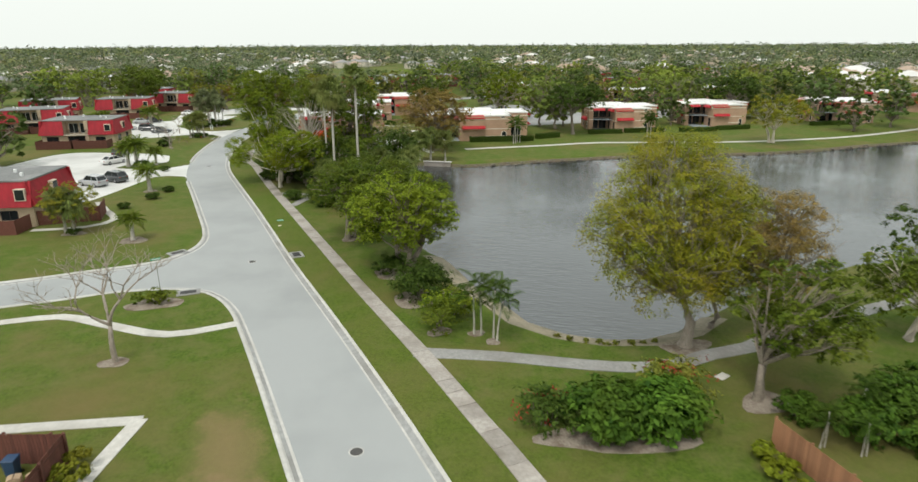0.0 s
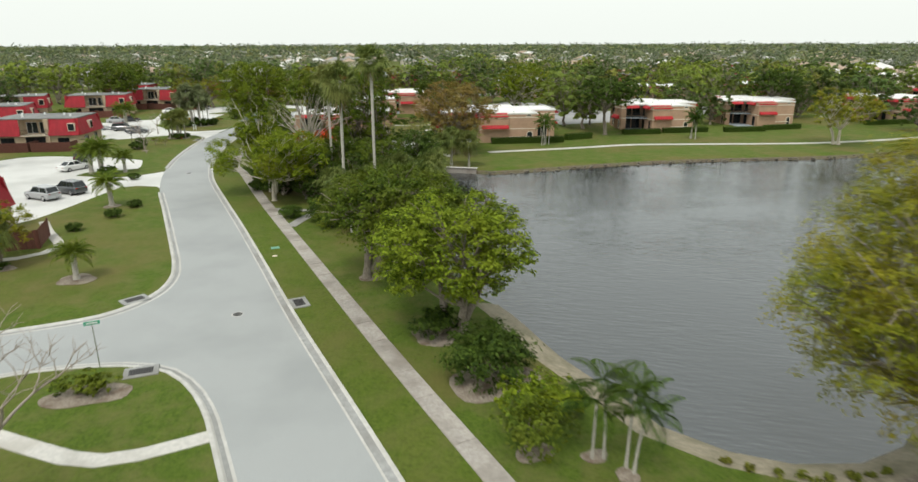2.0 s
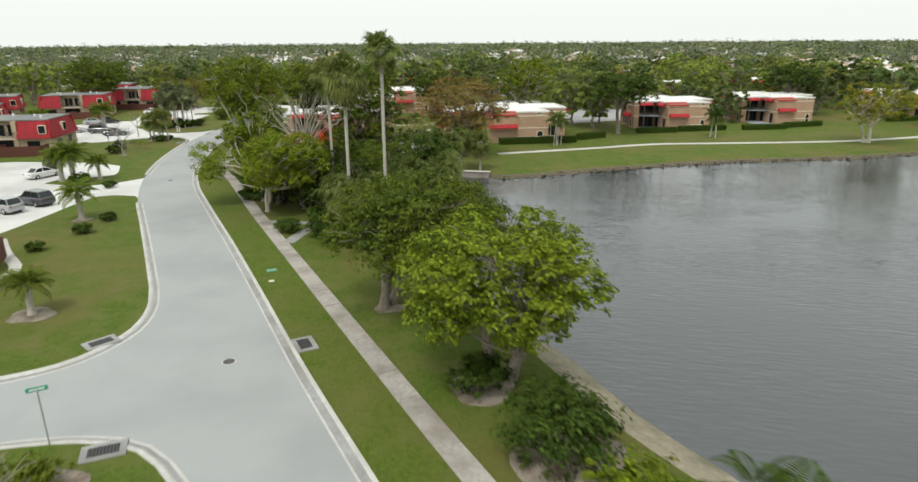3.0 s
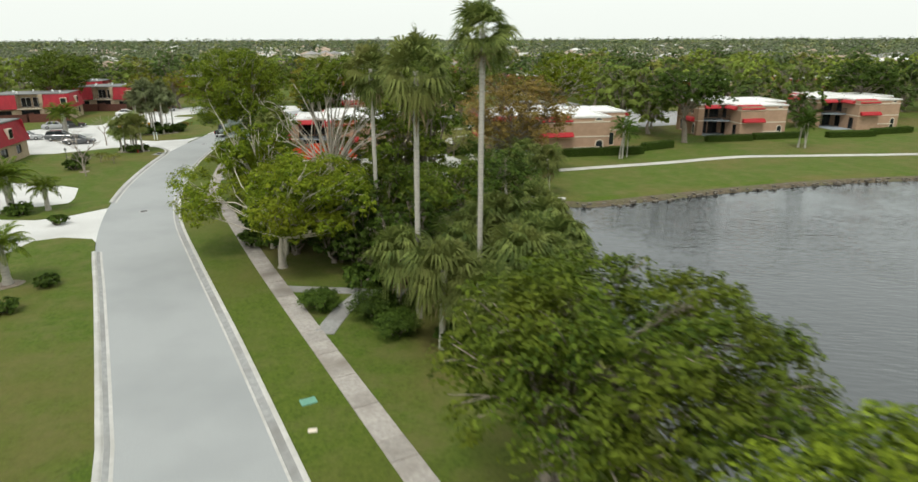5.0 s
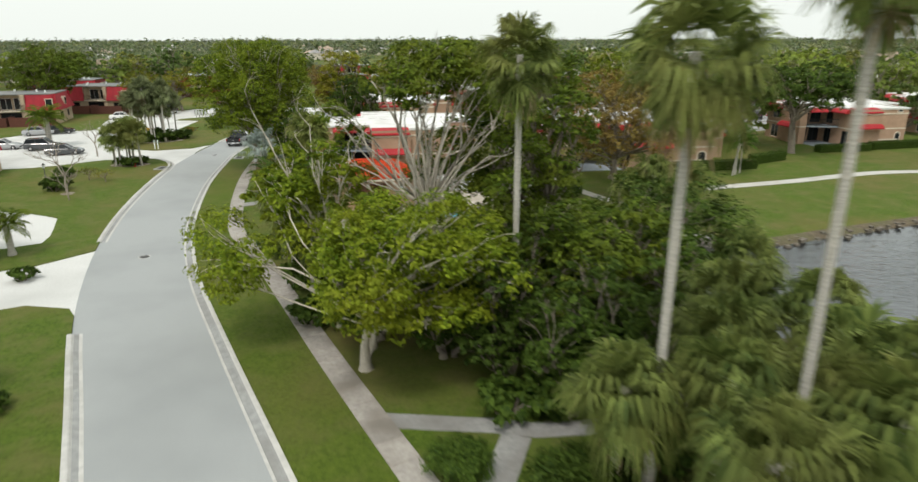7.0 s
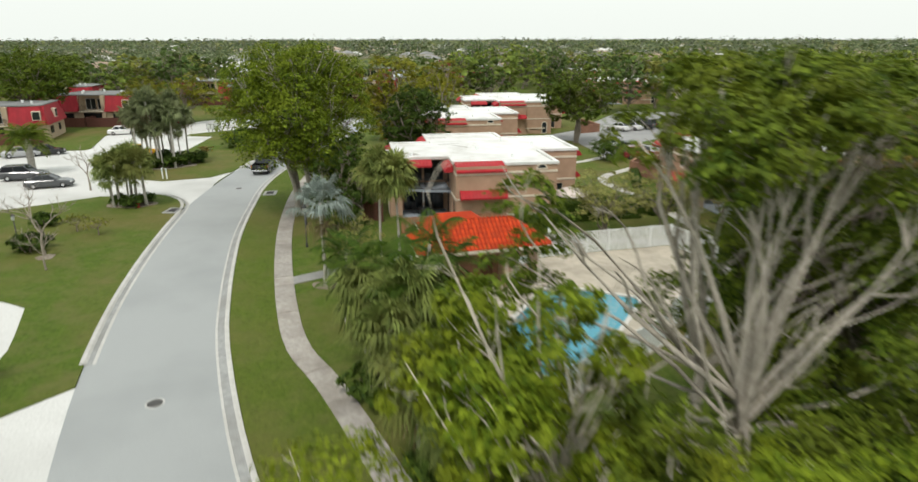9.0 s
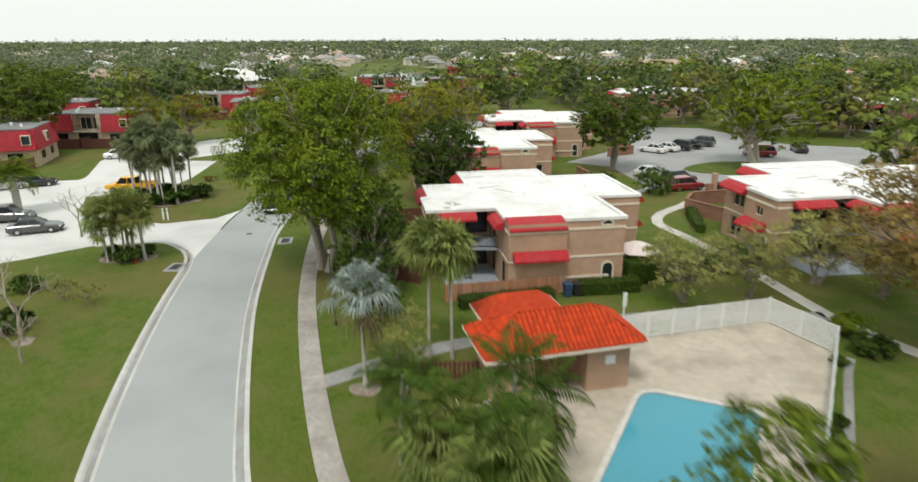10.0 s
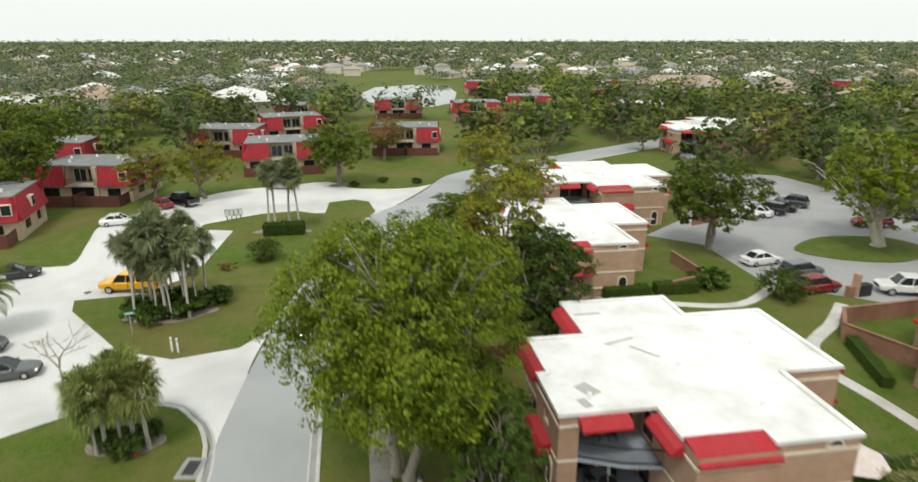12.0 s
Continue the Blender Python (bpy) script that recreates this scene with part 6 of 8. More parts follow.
def hip_roof(parent, w, d, z0, rise, name="roof", tiled=True):
    """A hipped roof over a w by d plan: under-deck with eaves, and rows of barrel tiles on each slope."""
    run = d / 2
    bm = bmesh.new()
    e = [(-w / 2, -d / 2), (w / 2, -d / 2), (w / 2, d / 2), (-w / 2, d / 2)]
    lo = [bm.verts.new((x, y, z0 - 0.16)) for x, y in e]
    mid = [bm.verts.new((x, y, z0)) for x, y in e]
    r0, r1 = bm.verts.new((-w / 2 + run, 0, z0 + rise)), bm.verts.new((w / 2 - run, 0, z0 + rise))
    for i in range(4):
        bm.faces.new((lo[i], lo[(i + 1) % 4], mid[(i + 1) % 4], mid[i]))
    bm.faces.new(lo[::-1])
    for f in ((mid[0], mid[1], r1, r0), (mid[1], mid[2], r1), (mid[2], mid[3], r0, r1), (mid[3], mid[0], r0)):
        bm.faces.new(f)
    roof = part(name, bm, orange_tile, parent, "bright orange-red barrel tiles")
    fas = bmesh.new()
    for a, b in ((0, 1), (1, 2), (2, 3), (3, 0)):
        p, q = Vector((*e[a], 0)), Vector((*e[b], 0))
        dv = (q - p).normalized()
        n = Vector((dv.y, -dv.x, 0)) * 0.05
        vs = [p, q, q + n, p + n]
        l = [fas.verts.new((v.x, v.y, z0 - 0.2)) for v in vs]
        h = [fas.verts.new((v.x, v.y, z0 - 0.02)) for v in vs]
        fas.faces.new(h)
        fas.faces.new(l[::-1])
        for i in range(4):
            fas.faces.new((l[i], l[(i + 1) % 4], h[(i + 1) % 4], h[i]))
    part("fascia", fas, trim_cream, roof)
    if tiled:
        slope = math.atan2(rise, run)
        sl = math.hypot(rise, run)
        for side, width in ((0, w), (1, d), (2, w), (3, d)):
            dist = d / 2 if side % 2 == 0 else w / 2
            k = int(width / 0.27)
            for i in range(k):
                u = -width / 2 + width * (i + 0.5) / k
                room = min(1.0, (width / 2 - abs(u)) / run) * sl
                j = 0
                while (j + 0.6) * 0.44 < room:
                    t = new("tile", TILE)
                    t.parent = roof
                    t.matrix_basis = pose(0, 0, z0, 0, 0, 90 * side) @ pose(u, -dist, 0, math.degrees(slope), 0, 0) @ pose(0, j * 0.44 - 0.04, 0.012, -2)
                    j += 1
    return roof


ph = thing("pool_house", pose(-20.0, 143.25, 0.1, 0, 0, 5.5), "small tan pool house under a bright orange clay tile roof", "building")
bm = bmesh.new()
pw = [(-3.7, -1.55), (3.7, -1.55), (3.7, 1.55), (-3.7, 1.55)]
for i in range(4):
    wall_panel(bm, pw[i], pw[(i + 1) % 4], -0.15, 2.75, {0: [(2.1, 5.0, -0.15, 2.3)], 1: [(1.0, 2.0, 1.4, 2.1)]}.get(i, ()), 1.2 if i == 0 else 0.12)
part("wall", bm, stucco_tan, ph)
# back of the alcove: its shade is put into the colour as brown
part("recess", boxed(-1.6, 1.3, -0.40, -0.34, -0.1, 2.3), brown_wall, ph, "shaded brown alcove with a door")
part("door", boxed(0.1, 0.9, -0.46, -0.405, -0.05, 2.0, bevel=0.01), fence_wood, ph)
part("notice", boxed(2.3, 2.85, -1.60, -1.555, 1.5, 2.0), white_metal, ph)
hip_roof(ph, 8.7, 4.3, 2.85, 1.35)
ph2 = thing("shelter", pose(-21.0, 147.0, 0.1, 0, 0, 5.5), "small shelter with an orange tile hip roof behind the pool house", "building")
for x in (-2.0, 2.0):
    for y in (-0.8, 0.8):
        part("post", boxed(x - 0.09, x + 0.09, y - 0.09, y + 0.09, -0.15, 2.7, bevel=0.01), trim_cream, ph2)
hip_roof(ph2, 5.0, 2.6, 2.75, 1.0, tiled=False)

# pool, deck and its fence
DECK = [(-25.8, 140.8), (-26.0, 134.5), (-20.2, 127.0), (-12.2, 132.4), (-2.7, 143.6), (-4.0, 148.2), (-12.8, 147.3), (-15.4, 146.6)]
POOL = [(-15.7, 141.3), (-16.2, 140.9), (-21.7, 133.4), (-21.9, 132.6), (-21.4, 131.9), (-18.0, 129.5), (-17.4, 129.6), (-14.3, 133.6), (-10.8, 138.1), (-10.9, 138.8), (-14.9, 141.3)]


def ring_deck(name, outer, inner, z, mat, label, low=-0.1):
    vs = [Vector(p) for p in outer] + [Vector(p) for p in inner]
    es = [(i, (i + 1) % len(outer)) for i in range(len(outer))] + [(len(outer) + i, len(outer) + (i + 1) % len(inner)) for i in range(len(inner))]
    v2, _, f2, *_ = geo2d.delaunay_2d_cdt(vs, es, [], 0, 0.001)
    verts = [(v.x, v.y, z) for v in v2]
    faces = []
    for f in f2:
        cx, cy = sum(v2[i].x for i in f) / len(f), sum(v2[i].y for i in f) / len(f)
        if inside(outer, cx, cy) and not inside(inner, cx, cy):
            faces.append(tuple(f))
    for ring in (outer, inner):
        s = len(verts)
        k = len(ring)
        verts += [(*p, z) for p in ring] + [(*p, low) for p in ring]
        faces += [(s + i, s + (i + 1) % k, s + k + (i + 1) % k, s + k + i) for i in range(k)]
    return tagged(mesh_object(name, verts, faces, mat), label, "paving", kind="structure")


deck_mat = surface("pool_deck", (0.43, 0.385, 0.31), (0.51, 0.455, 0.37), 2.0, 0.9, 0.2, 30.0, (0.34, 0.30, 0.24), 0.4, world_space=True)
coping_mat = surface("pool_coping", (0.50, 0.48, 0.44), (0.64, 0.62, 0.57), 3.0, 0.8, 0.2, 20.0)
tile_blue = surface("pool_shell", (0.30, 0.62, 0.70), (0.36, 0.68, 0.76), 6.0, 0.5)
ring_deck("pool_deck", DECK, POOL, 0.13, deck_mat, "sandy concrete deck round a swimming pool")
pool = thing("swimming_pool", pose(-16, 135, 0), "turquoise swimming pool with a white coping", "swimming pool")
cop = offset_ring(np.array(POOL), 0.14).tolist()
co2 = offset_ring(np.array(POOL), -0.14).tolist()
k = len(POOL)
vs = [(p[0] + 16, p[1] - 135, z) for ring, z in ((cop, 0.14), (cop, 0.19), (co2, 0.19), (co2, -0.6)) for p in ring]
mesh_object("coping", vs, [(r * k + i, r * k + (i + 1) % k, (r + 1) * k + (i + 1) % k, (r + 1) * k + i) for r in range(3) for i in range(k)], coping_mat, pool)
tri = geo2d.delaunay_2d_cdt([Vector(p) for p in POOL], [(i, (i + 1) % k) for i in range(k)], [], 1, 0.01)
mesh_object("water_surface", [(v.x + 16, v.y - 135, 0.09) for v in tri[0]], tri[2], pool_water, pool)
mesh_object("floor", [(v.x + 16, v.y - 135, -0.05) for v in tri[0]], tri[2], tile_blue, pool)


def metal_fence(name, pts, h, label):
    """White metal fence: posts, rails and picket panels."""
    ob = thing(name, pose(pts[0][0], pts[0][1], 0.12), label, "fence")
    o = Vector((*pts[0], 0))
    pm = bpy.data.meshes.new("post")
    bm = boxed(-0.045, 0.045, -0.045, 0.045, -0.1, h + 0.06, bevel=0.01)
    bm.to_mesh(pm)
    bm.free()
    pm.materials.append(white_metal)
    for p, q in zip(pts, pts[1:]):
        a, b = Vector((*p, 0)) - o, Vector((*q, 0)) - o
        d = b - a
        ang = math.degrees(math.atan2(d.y, d.x))
        k = max(1, round(d.length / 1.9))
        step = d.length / k
        for i in range(k):
            c = a + d * (i / k)
            post = new("post", pm)
            post.parent = ob
            post.matrix_basis = pose(c.x, c.y, 0, 0, 0, ang)
            bm = bmesh.new()
            for z in (0.08, h - 0.05):
                box(bm, 0.045, step - 0.045, -0.02, 0.02, z, z + 0.05)
            m = int(step / 0.10)
            for j in range(1, m):
                x = step * j / m
                box(bm, x - 0.033, x + 0.033, -0.008, 0.008, 0.131, h - 0.051)
            pn = tagged(part("panel", bm, white_metal, ob), kind="stuff")
            pn.matrix_basis = pose(c.x, c.y, 0, 0, 0, ang)
    return ob


metal_fence("pool_fence", [(-15.2, 146.7), (-12.7, 147.25), (-4.0, 148.1), (-2.75, 143.6), (-12.2, 132.5), (-20.2, 127.1), (-25.9, 134.5), (-25.7, 140.0)], 1.7, "white metal picket fence round the pool deck")

# garden fences and walls
plank_fence("garden_fence", [(-34, 46.6), (-23.6, 46.3), (-20.6, 46.0), (-20.5, 42.4), (-20.9, 36)], 1.8, fence_wood, "dark stained board fence round a small yard")
plank_fence("garden_fence", [(15.9, 43.9), (16.9, 38.5), (17.4, 33)], 1.7, tan_wood, "tan board fence round a planted yard")
plank_fence("garden_fence", [(-47.0, 93.2), (-39.8, 95.0), (-41.0, 99.4)], 1.8, fence_wood, "dark red-brown board fence beside a red house")
plank_fence("garden_fence", [(-24.2, 154.7), (-15.9, 155.0)], 1.35, tan_wood, "low reddish slat fence in front of a villa patio", 0.2)
plank_fence("garden_fence", [(-25.6, 158.6), (-27.2, 159.2), (-27.2, 174.5), (-20.7, 174.8)], 1.7, fence_wood, "brown board fence along the villa's side yard")


def garden_wall(pts, h, label):
    bm = bmesh.new()
    for p, q in zip(pts, pts[1:]):
        d = (Vector((*q, 0)) - Vector((*p, 0))).normalized()
        n = Vector((-d.y, d.x, 0)) * 0.1
        a, b = Vector((*p, 0)) - d * 0.1, Vector((*q, 0)) + d * 0.1
        for off, z0, z1 in ((1.0, -0.1, h), (1.5, h + 0.002, h + 0.09)):
            vs = [a + n * off, a - n * off, b - n * off, b + n * off]
            l = [bm.verts.new((v.x, v.y, z0)) for v in vs]
            u = [bm.verts.new((v.x, v.y, z1)) for v in vs]
            bm.faces.new(u)
            bm.faces.new(l[::-1])
            for i in range(4):
                bm.faces.new((l[i], l[(i + 1) % 4], u[(i + 1) % 4], u[i]))
    return tagged(part("garden_wall", bm, brown_wall), label, "wall", kind="structure")


garden_wall([(6.6, 168.8), (4.2, 174.6), (6.4, 177.4), (14.2, 178.0)], 1.5, "brown stucco wall round a villa garden")
garden_wall([(-5.1, 186.0), (-0.6, 187.4), (-0.9, 194.5)], 1.3, "brown stucco wall round a villa garden")
garden_wall([(8.8, 208), (13.5, 209.5), (13, 217)], 1.3, "brown stucco wall round a villa garden")

# clipped hedges by the villas
for x, y, w, d, h, a in ((-20.0, 153.9, 6.8, 1.0, 0.8, 4), (-12.2, 154.7, 4.4, 1.0, 1.0, 0), (-6.6, 157.0, 7.6, 2.4, 1.7, 2), (0.6, 158.4, 5.6, 2.0, 1.4, 24), (-9.9, 185.8, 4.6, 1.2, 1.1, 0), (-4.6, 186.2, 4.4, 1.2, 1.1, 0), (19, 153.2, 14, 1.2, 1.1, 2), (30, 157.0, 6, 1.2, 1.1, 20),
                         (45, 162.2, 8, 1.2, 1.0, 0), (55, 163.4, 10, 1.2, 1.0, 4), (68, 163, 9, 1.2, 1.0, 0), (78, 165.5, 9, 1.2, 1.0, 8), (108, 170.5, 14, 1.2, 1.0, 6), (5.4, 164.2, 1.0, 8, 1.0, -30), (3.0, 170.4, 0.9, 7, 0.9, -20)):
    hd = make_shrub(w, d, h, leaf_dark, int(1000 + x * 7), int(300 * (w * h + w * d)) // 2, 0.16, "clipped dark green hedge", "hedge", "hedge", boxy=True)
    place(hd, x, y, a)

tuft = place(make_shrub(0.9, 0.5, 0.4, leaf_olive, 78, 160, 0.16, "tuft of dry reeds at the water's edge", name="reed_tuft", category="reeds", group="reeds on the shore"), 8.6, 57.3)
for x, y, s_ in ((9.6, 56.8, 0.9), (10.6, 56.5, 1.1), (11.7, 56.3, 1.0), (12.8, 56.3, 1.2), (13.7, 56.4, 0.8), (7.8, 58.0, 0.9), (14.6, 56.6, 0.9), (11.1, 56.2, 0.7)):
    again(tuft, x, y, 61 * x, s_)

card = surface("brown_cardboard", (0.34, 0.24, 0.15), (0.44, 0.33, 0.22), 5.0, 0.9)


def packing_box(x, y, a, w, d, h):
    ob = thing("cardboard_box", pose(x, y, GRASS_Z, 0, 0, a), "brown cardboard box on the ground of a fenced yard", "box", "yard boxes")
    part("body", boxed(-w / 2, w / 2, -d / 2, d / 2, -0.02, h, bevel=0.01), card, ob)
    for k in (-1, 1):
        flap = part("flap", boxed(0, w * 0.46, -d / 2, d / 2, 0, 0.012), card, ob)
        flap.matrix_basis = pose(k * w / 2, 0, h + 0.002, 0, 0, 0 if k < 0 else 180) @ pose(0, 0, 0, 0, -12, 0)
    return ob


for x, y, a, w, d, h in ((-22.4, 44.6, 20, 0.6, 0.45, 0.45), (-21.7, 44.9, 55, 0.5, 0.4, 0.35), (-22.0, 43.9, -10, 0.7, 0.5, 0.3)):
    packing_box(x, y, a, w, d, h)

# ---- woods and suburb behind ----
def blocked(x, y, gap=0.0):
    """Whether a tree at (x, y) would stand on paving, in water or in a house."""
    for poly in (MAIN_ROAD, LOT_L, LOT_S, LOT_EAST, SIDE_STREET, POND):
        if inside(poly, x, y):
            return True
    for hx, hy, _ in HOUSES:
        if abs(x - hx) < 10 + gap and abs(y - hy) < 9.5 + gap:
            return True
    for dx, dy in VILLAS:
        if abs(x - VX - dx) < 11.5 + gap and abs(y - VY - dy) < 11 + gap:
            return True
    if -36 < x < 6 and 344 < y < 380:
        return True
    lx, ly = x + 11, y - 430
    return (abs(lx) < 32 + gap and abs(ly) < 70 + gap) or (abs(x + 22) < 28 and 500 < y < 570)


VILLAS = [(0, 0), (1.8, 30.4), (15.4, 52.6), (30.6, -1.0), (67.8, 9.4), (94.6, 15.0), (131.0, 17.0), (56.0, 98.0), (64.0, 104.0), (92.0, 66.0), (128.0, 72.0), (64.0, 150.0), (168, 40)]
mid_kinds = []
for k, (H, W, lf, n) in enumerate(((11.0, 12.5, hazed_garden_leaves[0], 1800), (9.5, 13.5, hazed_garden_leaves[1], 1800), (10.5, 11.5, hazed_garden_leaves[2], 1700), (12.0, 13.0, hazed_garden_leaves[3], 1900), (13.0, 11.5, hazed_garden_leaves[4], 1800))):
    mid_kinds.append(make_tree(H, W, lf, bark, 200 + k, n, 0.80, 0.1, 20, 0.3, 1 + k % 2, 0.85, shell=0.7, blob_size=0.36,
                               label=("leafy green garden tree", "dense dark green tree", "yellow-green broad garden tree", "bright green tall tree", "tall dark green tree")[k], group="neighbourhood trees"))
wrng = np.random.default_rng(5)
spots = []
tries = 0
REGIONS = [(-150, -96, 90, 330, 54), (-96, -60, 70, 150, 10), (-98, -66, 262, 345, 14), (-66, -30, 300, 345, 6), (-40, 60, 346, 400, 22), (-14, 24, 262, 310, 7), (24, 66, 216, 330, 40), (30, 70, 172, 186, 6), (60, 170, 186, 330, 80), (86, 190, 150, 200, 16)]
for x0, x1, y0, y1, want in REGIONS:
    got = 0
    for _ in range(want * 12):
        x, y = wrng.uniform(x0, x1), wrng.uniform(y0, y1)
        if got < want and not blocked(x, y) and all((x - a) ** 2 + (y - b) ** 2 > 30 for a, b in spots):
            spots.append((x, y))
            got += 1
first = set()
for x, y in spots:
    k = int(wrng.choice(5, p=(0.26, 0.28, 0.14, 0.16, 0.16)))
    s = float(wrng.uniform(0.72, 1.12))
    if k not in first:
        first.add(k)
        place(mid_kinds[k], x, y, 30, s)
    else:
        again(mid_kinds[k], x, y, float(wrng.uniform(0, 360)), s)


def far_woods(name, count, r0, r1, quads, size, height, seed, mat, label, spread=48):
    """Many distant crowns, each a dome of leaf clumps, as one sheet of woods."""
    rng = np.random.default_rng(seed)
    P, N = [], []
    made = 0
    while made < count:
        a = math.radians(rng.uniform(-spread, spread) + 6)
        r = math.sqrt(rng.uniform(r0 * r0, r1 * r1))
        x, y = -20 + r * math.sin(a), 40 + r * math.cos(a)
        if noise.noise((x * 0.006, y * 0.006, 3.0)) < -0.28 or blocked(x, y, 2.0):
            made += 0.35
            continue
        made += 1
        w = rng.uniform(0.75, 1.35) * height * 0.62
        h = height * (0.55 + 0.9 * rng.random() ** 2)
        d = unit(rng.normal(size=(quads, 3)))
        d[:, 2] = np.abs(d[:, 2])
        rr = rng.uniform(0.75, 1.05, (quads, 1))
        lump = 1 + 0.22 * np.sin(3 * np.arctan2(d[:, 1:2], d[:, 0:1]) + rng.uniform(0, 6))
        p = d * rr * lump * np.array((w, w, h * 0.62)) + np.array((x, y, h * 0.36))
        P.append(p)
        N.append(unit(d + np.array((0, 0, 0.5)) + rng.normal(size=d.shape) * 0.12))
    V, Q = leaf_quads(np.concatenate(P), np.concatenate(N), size, rng, 0.8)
    ob = new(name, fast_mesh(name, V, Q, mat))
    return tagged(ob, label, "woods", kind="stuff")


for k, (mat, share) in enumerate(((leaf_haze, 1.0), (leaf_haze_dark, 0.9), (leaf_haze_olive, 0.7), (leaf_haze_grey, 0.5))):
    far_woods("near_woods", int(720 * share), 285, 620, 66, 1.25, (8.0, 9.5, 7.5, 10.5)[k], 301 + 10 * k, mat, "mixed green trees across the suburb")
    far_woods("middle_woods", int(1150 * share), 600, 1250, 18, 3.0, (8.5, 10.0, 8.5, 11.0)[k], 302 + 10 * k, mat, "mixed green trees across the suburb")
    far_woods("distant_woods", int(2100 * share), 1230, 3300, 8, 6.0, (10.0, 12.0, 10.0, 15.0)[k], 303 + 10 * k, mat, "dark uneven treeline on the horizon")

far_wall = surface("far_house_walls", (0.52, 0.46, 0.38), (0.66, 0.62, 0.55), 0.05, 0.9, world_space=True)
far_roofs = [surface("far_white_roofs", (0.60, 0.59, 0.57), (0.74, 0.73, 0.70), 0.05, 0.8, world_space=True), surface("far_tan_roofs", (0.36, 0.26, 0.19), (0.46, 0.36, 0.28), 0.05, 0.8, world_space=True),
             surface("far_grey_roofs", (0.22, 0.22, 0.22), (0.36, 0.35, 0.34), 0.05, 0.8, world_space=True)]


def suburb():
    """Low hip-roofed houses scattered behind the woods."""
    rng = np.random.default_rng(77)
    roofs = [([], []) for _ in far_roofs]
    wv, wf = [], []
    n = 0
    while n < 680:
        a = math.radians(rng.uniform(-44, 46) + 4)
        r = 330 + 1100 * rng.random() ** 1.4
        x, y = -20 + r * math.sin(a), 40 + r * math.cos(a)
        if blocked(x, y, 6):
            continue
        n += 1
        w, d, h, t = rng.uniform(4.5, 7.5), rng.uniform(4, 5.5), rng.uniform(3.0, 5.2), rng.uniform(0, math.pi)
        if n % 29 == 0:
            w, d = w * 2.4, d * 1.5
        c, s = math.cos(t), math.sin(t)

        def at(u, v, z):
            return (x + u * c - v * s, y + u * s + v * c, z)

        e = [(-w, -d), (w, -d), (w, d), (-w, d)]
        k = len(wv)
        wv.extend([at(u, v, 0) for u, v in e] + [at(u, v, h) for u, v in e])
        wf.extend((k + i, k + (i + 1) % 4, k + 4 + (i + 1) % 4, k + 4 + i) for i in range(4))
        V, F = roofs[int(rng.choice(3, p=(0.36, 0.38, 0.26)))]
        k = len(V)
        V.extend([at(u * 1.07, v * 1.09, h - 0.1) for u, v in e] + [at(-w + d * 0.9, 0, h + d * 0.45), at(w - d * 0.9, 0, h + d * 0.45)])
        F.extend(((k, k + 1, k + 5, k + 4), (k + 1, k + 2, k + 5), (k + 2, k + 3, k + 4, k + 5), (k + 3, k, k + 4)))
    tagged(mesh_object("suburb_walls", wv, wf, far_wall), "pale walls of far suburban houses", "houses", kind="stuff")
    for (V, F), m in zip(roofs, far_roofs):
        tagged(mesh_object("suburb_roofs", V, F, m), "hipped roofs of far suburban houses", "houses", kind="stuff")


suburb()

# ---- vehicles ----
def paint(name, c, rough=0.25):
    m, nt, bs = base_mat(name)
    bs.inputs["Base Color"].default_value = (*c, 1)
    bs.inputs["Roughness"].default_value = rough
    bs.inputs["Coat Weight"].default_value = 0.6
    bs.inputs["Coat Roughness"].default_value = 0.08
    return m


PAINTS = {"black": paint("black_paint", (0.008, 0.009, 0.011)), "white": paint("white_paint", (0.72, 0.72, 0.71)), "silver": paint("silver_paint", (0.38, 0.39, 0.40)), "red": paint("red_car_paint", (0.22, 0.010, 0.018)),
          "yellow": paint("yellow_paint", (0.78, 0.40, 0.012)), "grey": paint("grey_paint", (0.07, 0.075, 0.08)), "blue": paint("dark_blue_paint", (0.015, 0.025, 0.05))}
rubber = surface("tyre_rubber", (0.018, 0.018, 0.018), (0.03, 0.03, 0.03), 20.0, 0.85)
red_lens = paint("red_lens", (0.30, 0.008, 0.008))
clear_lens = paint("clear_lens", (0.65, 0.66, 0.66), 0.1)
black_trim = surface("black_plastic", (0.012, 0.012, 0.012), (0.022, 0.022, 0.022), 10.0, 0.6)


def loft(bm, rings, cap=True):
    vs = [[bm.verts.new(p) for p in r] for r in rings]
    n = len(rings[0])
    for a, b in zip(vs, vs[1:]):
        for i in range(n):
            bm.faces.new((a[i], a[(i + 1) % n], b[(i + 1) % n], b[i]))
    if cap:
        bm.faces.new(vs[0][::-1])
        bm.faces.new(vs[-1])
    return bm


def section(x, hw, z0, z1, shoulder=0.12, tuck=0.06):
    """A rounded cross-section of a car body at x."""
    return [(x, -hw + tuck, z0), (x, hw - tuck, z0), (x, hw, z0 + 0.18), (x, hw, z1 - shoulder), (x, hw - shoulder * 0.8, z1), (x, -hw + shoulder * 0.8, z1), (x, -hw, z1 - shoulder), (x, -hw, z0 + 0.18)]


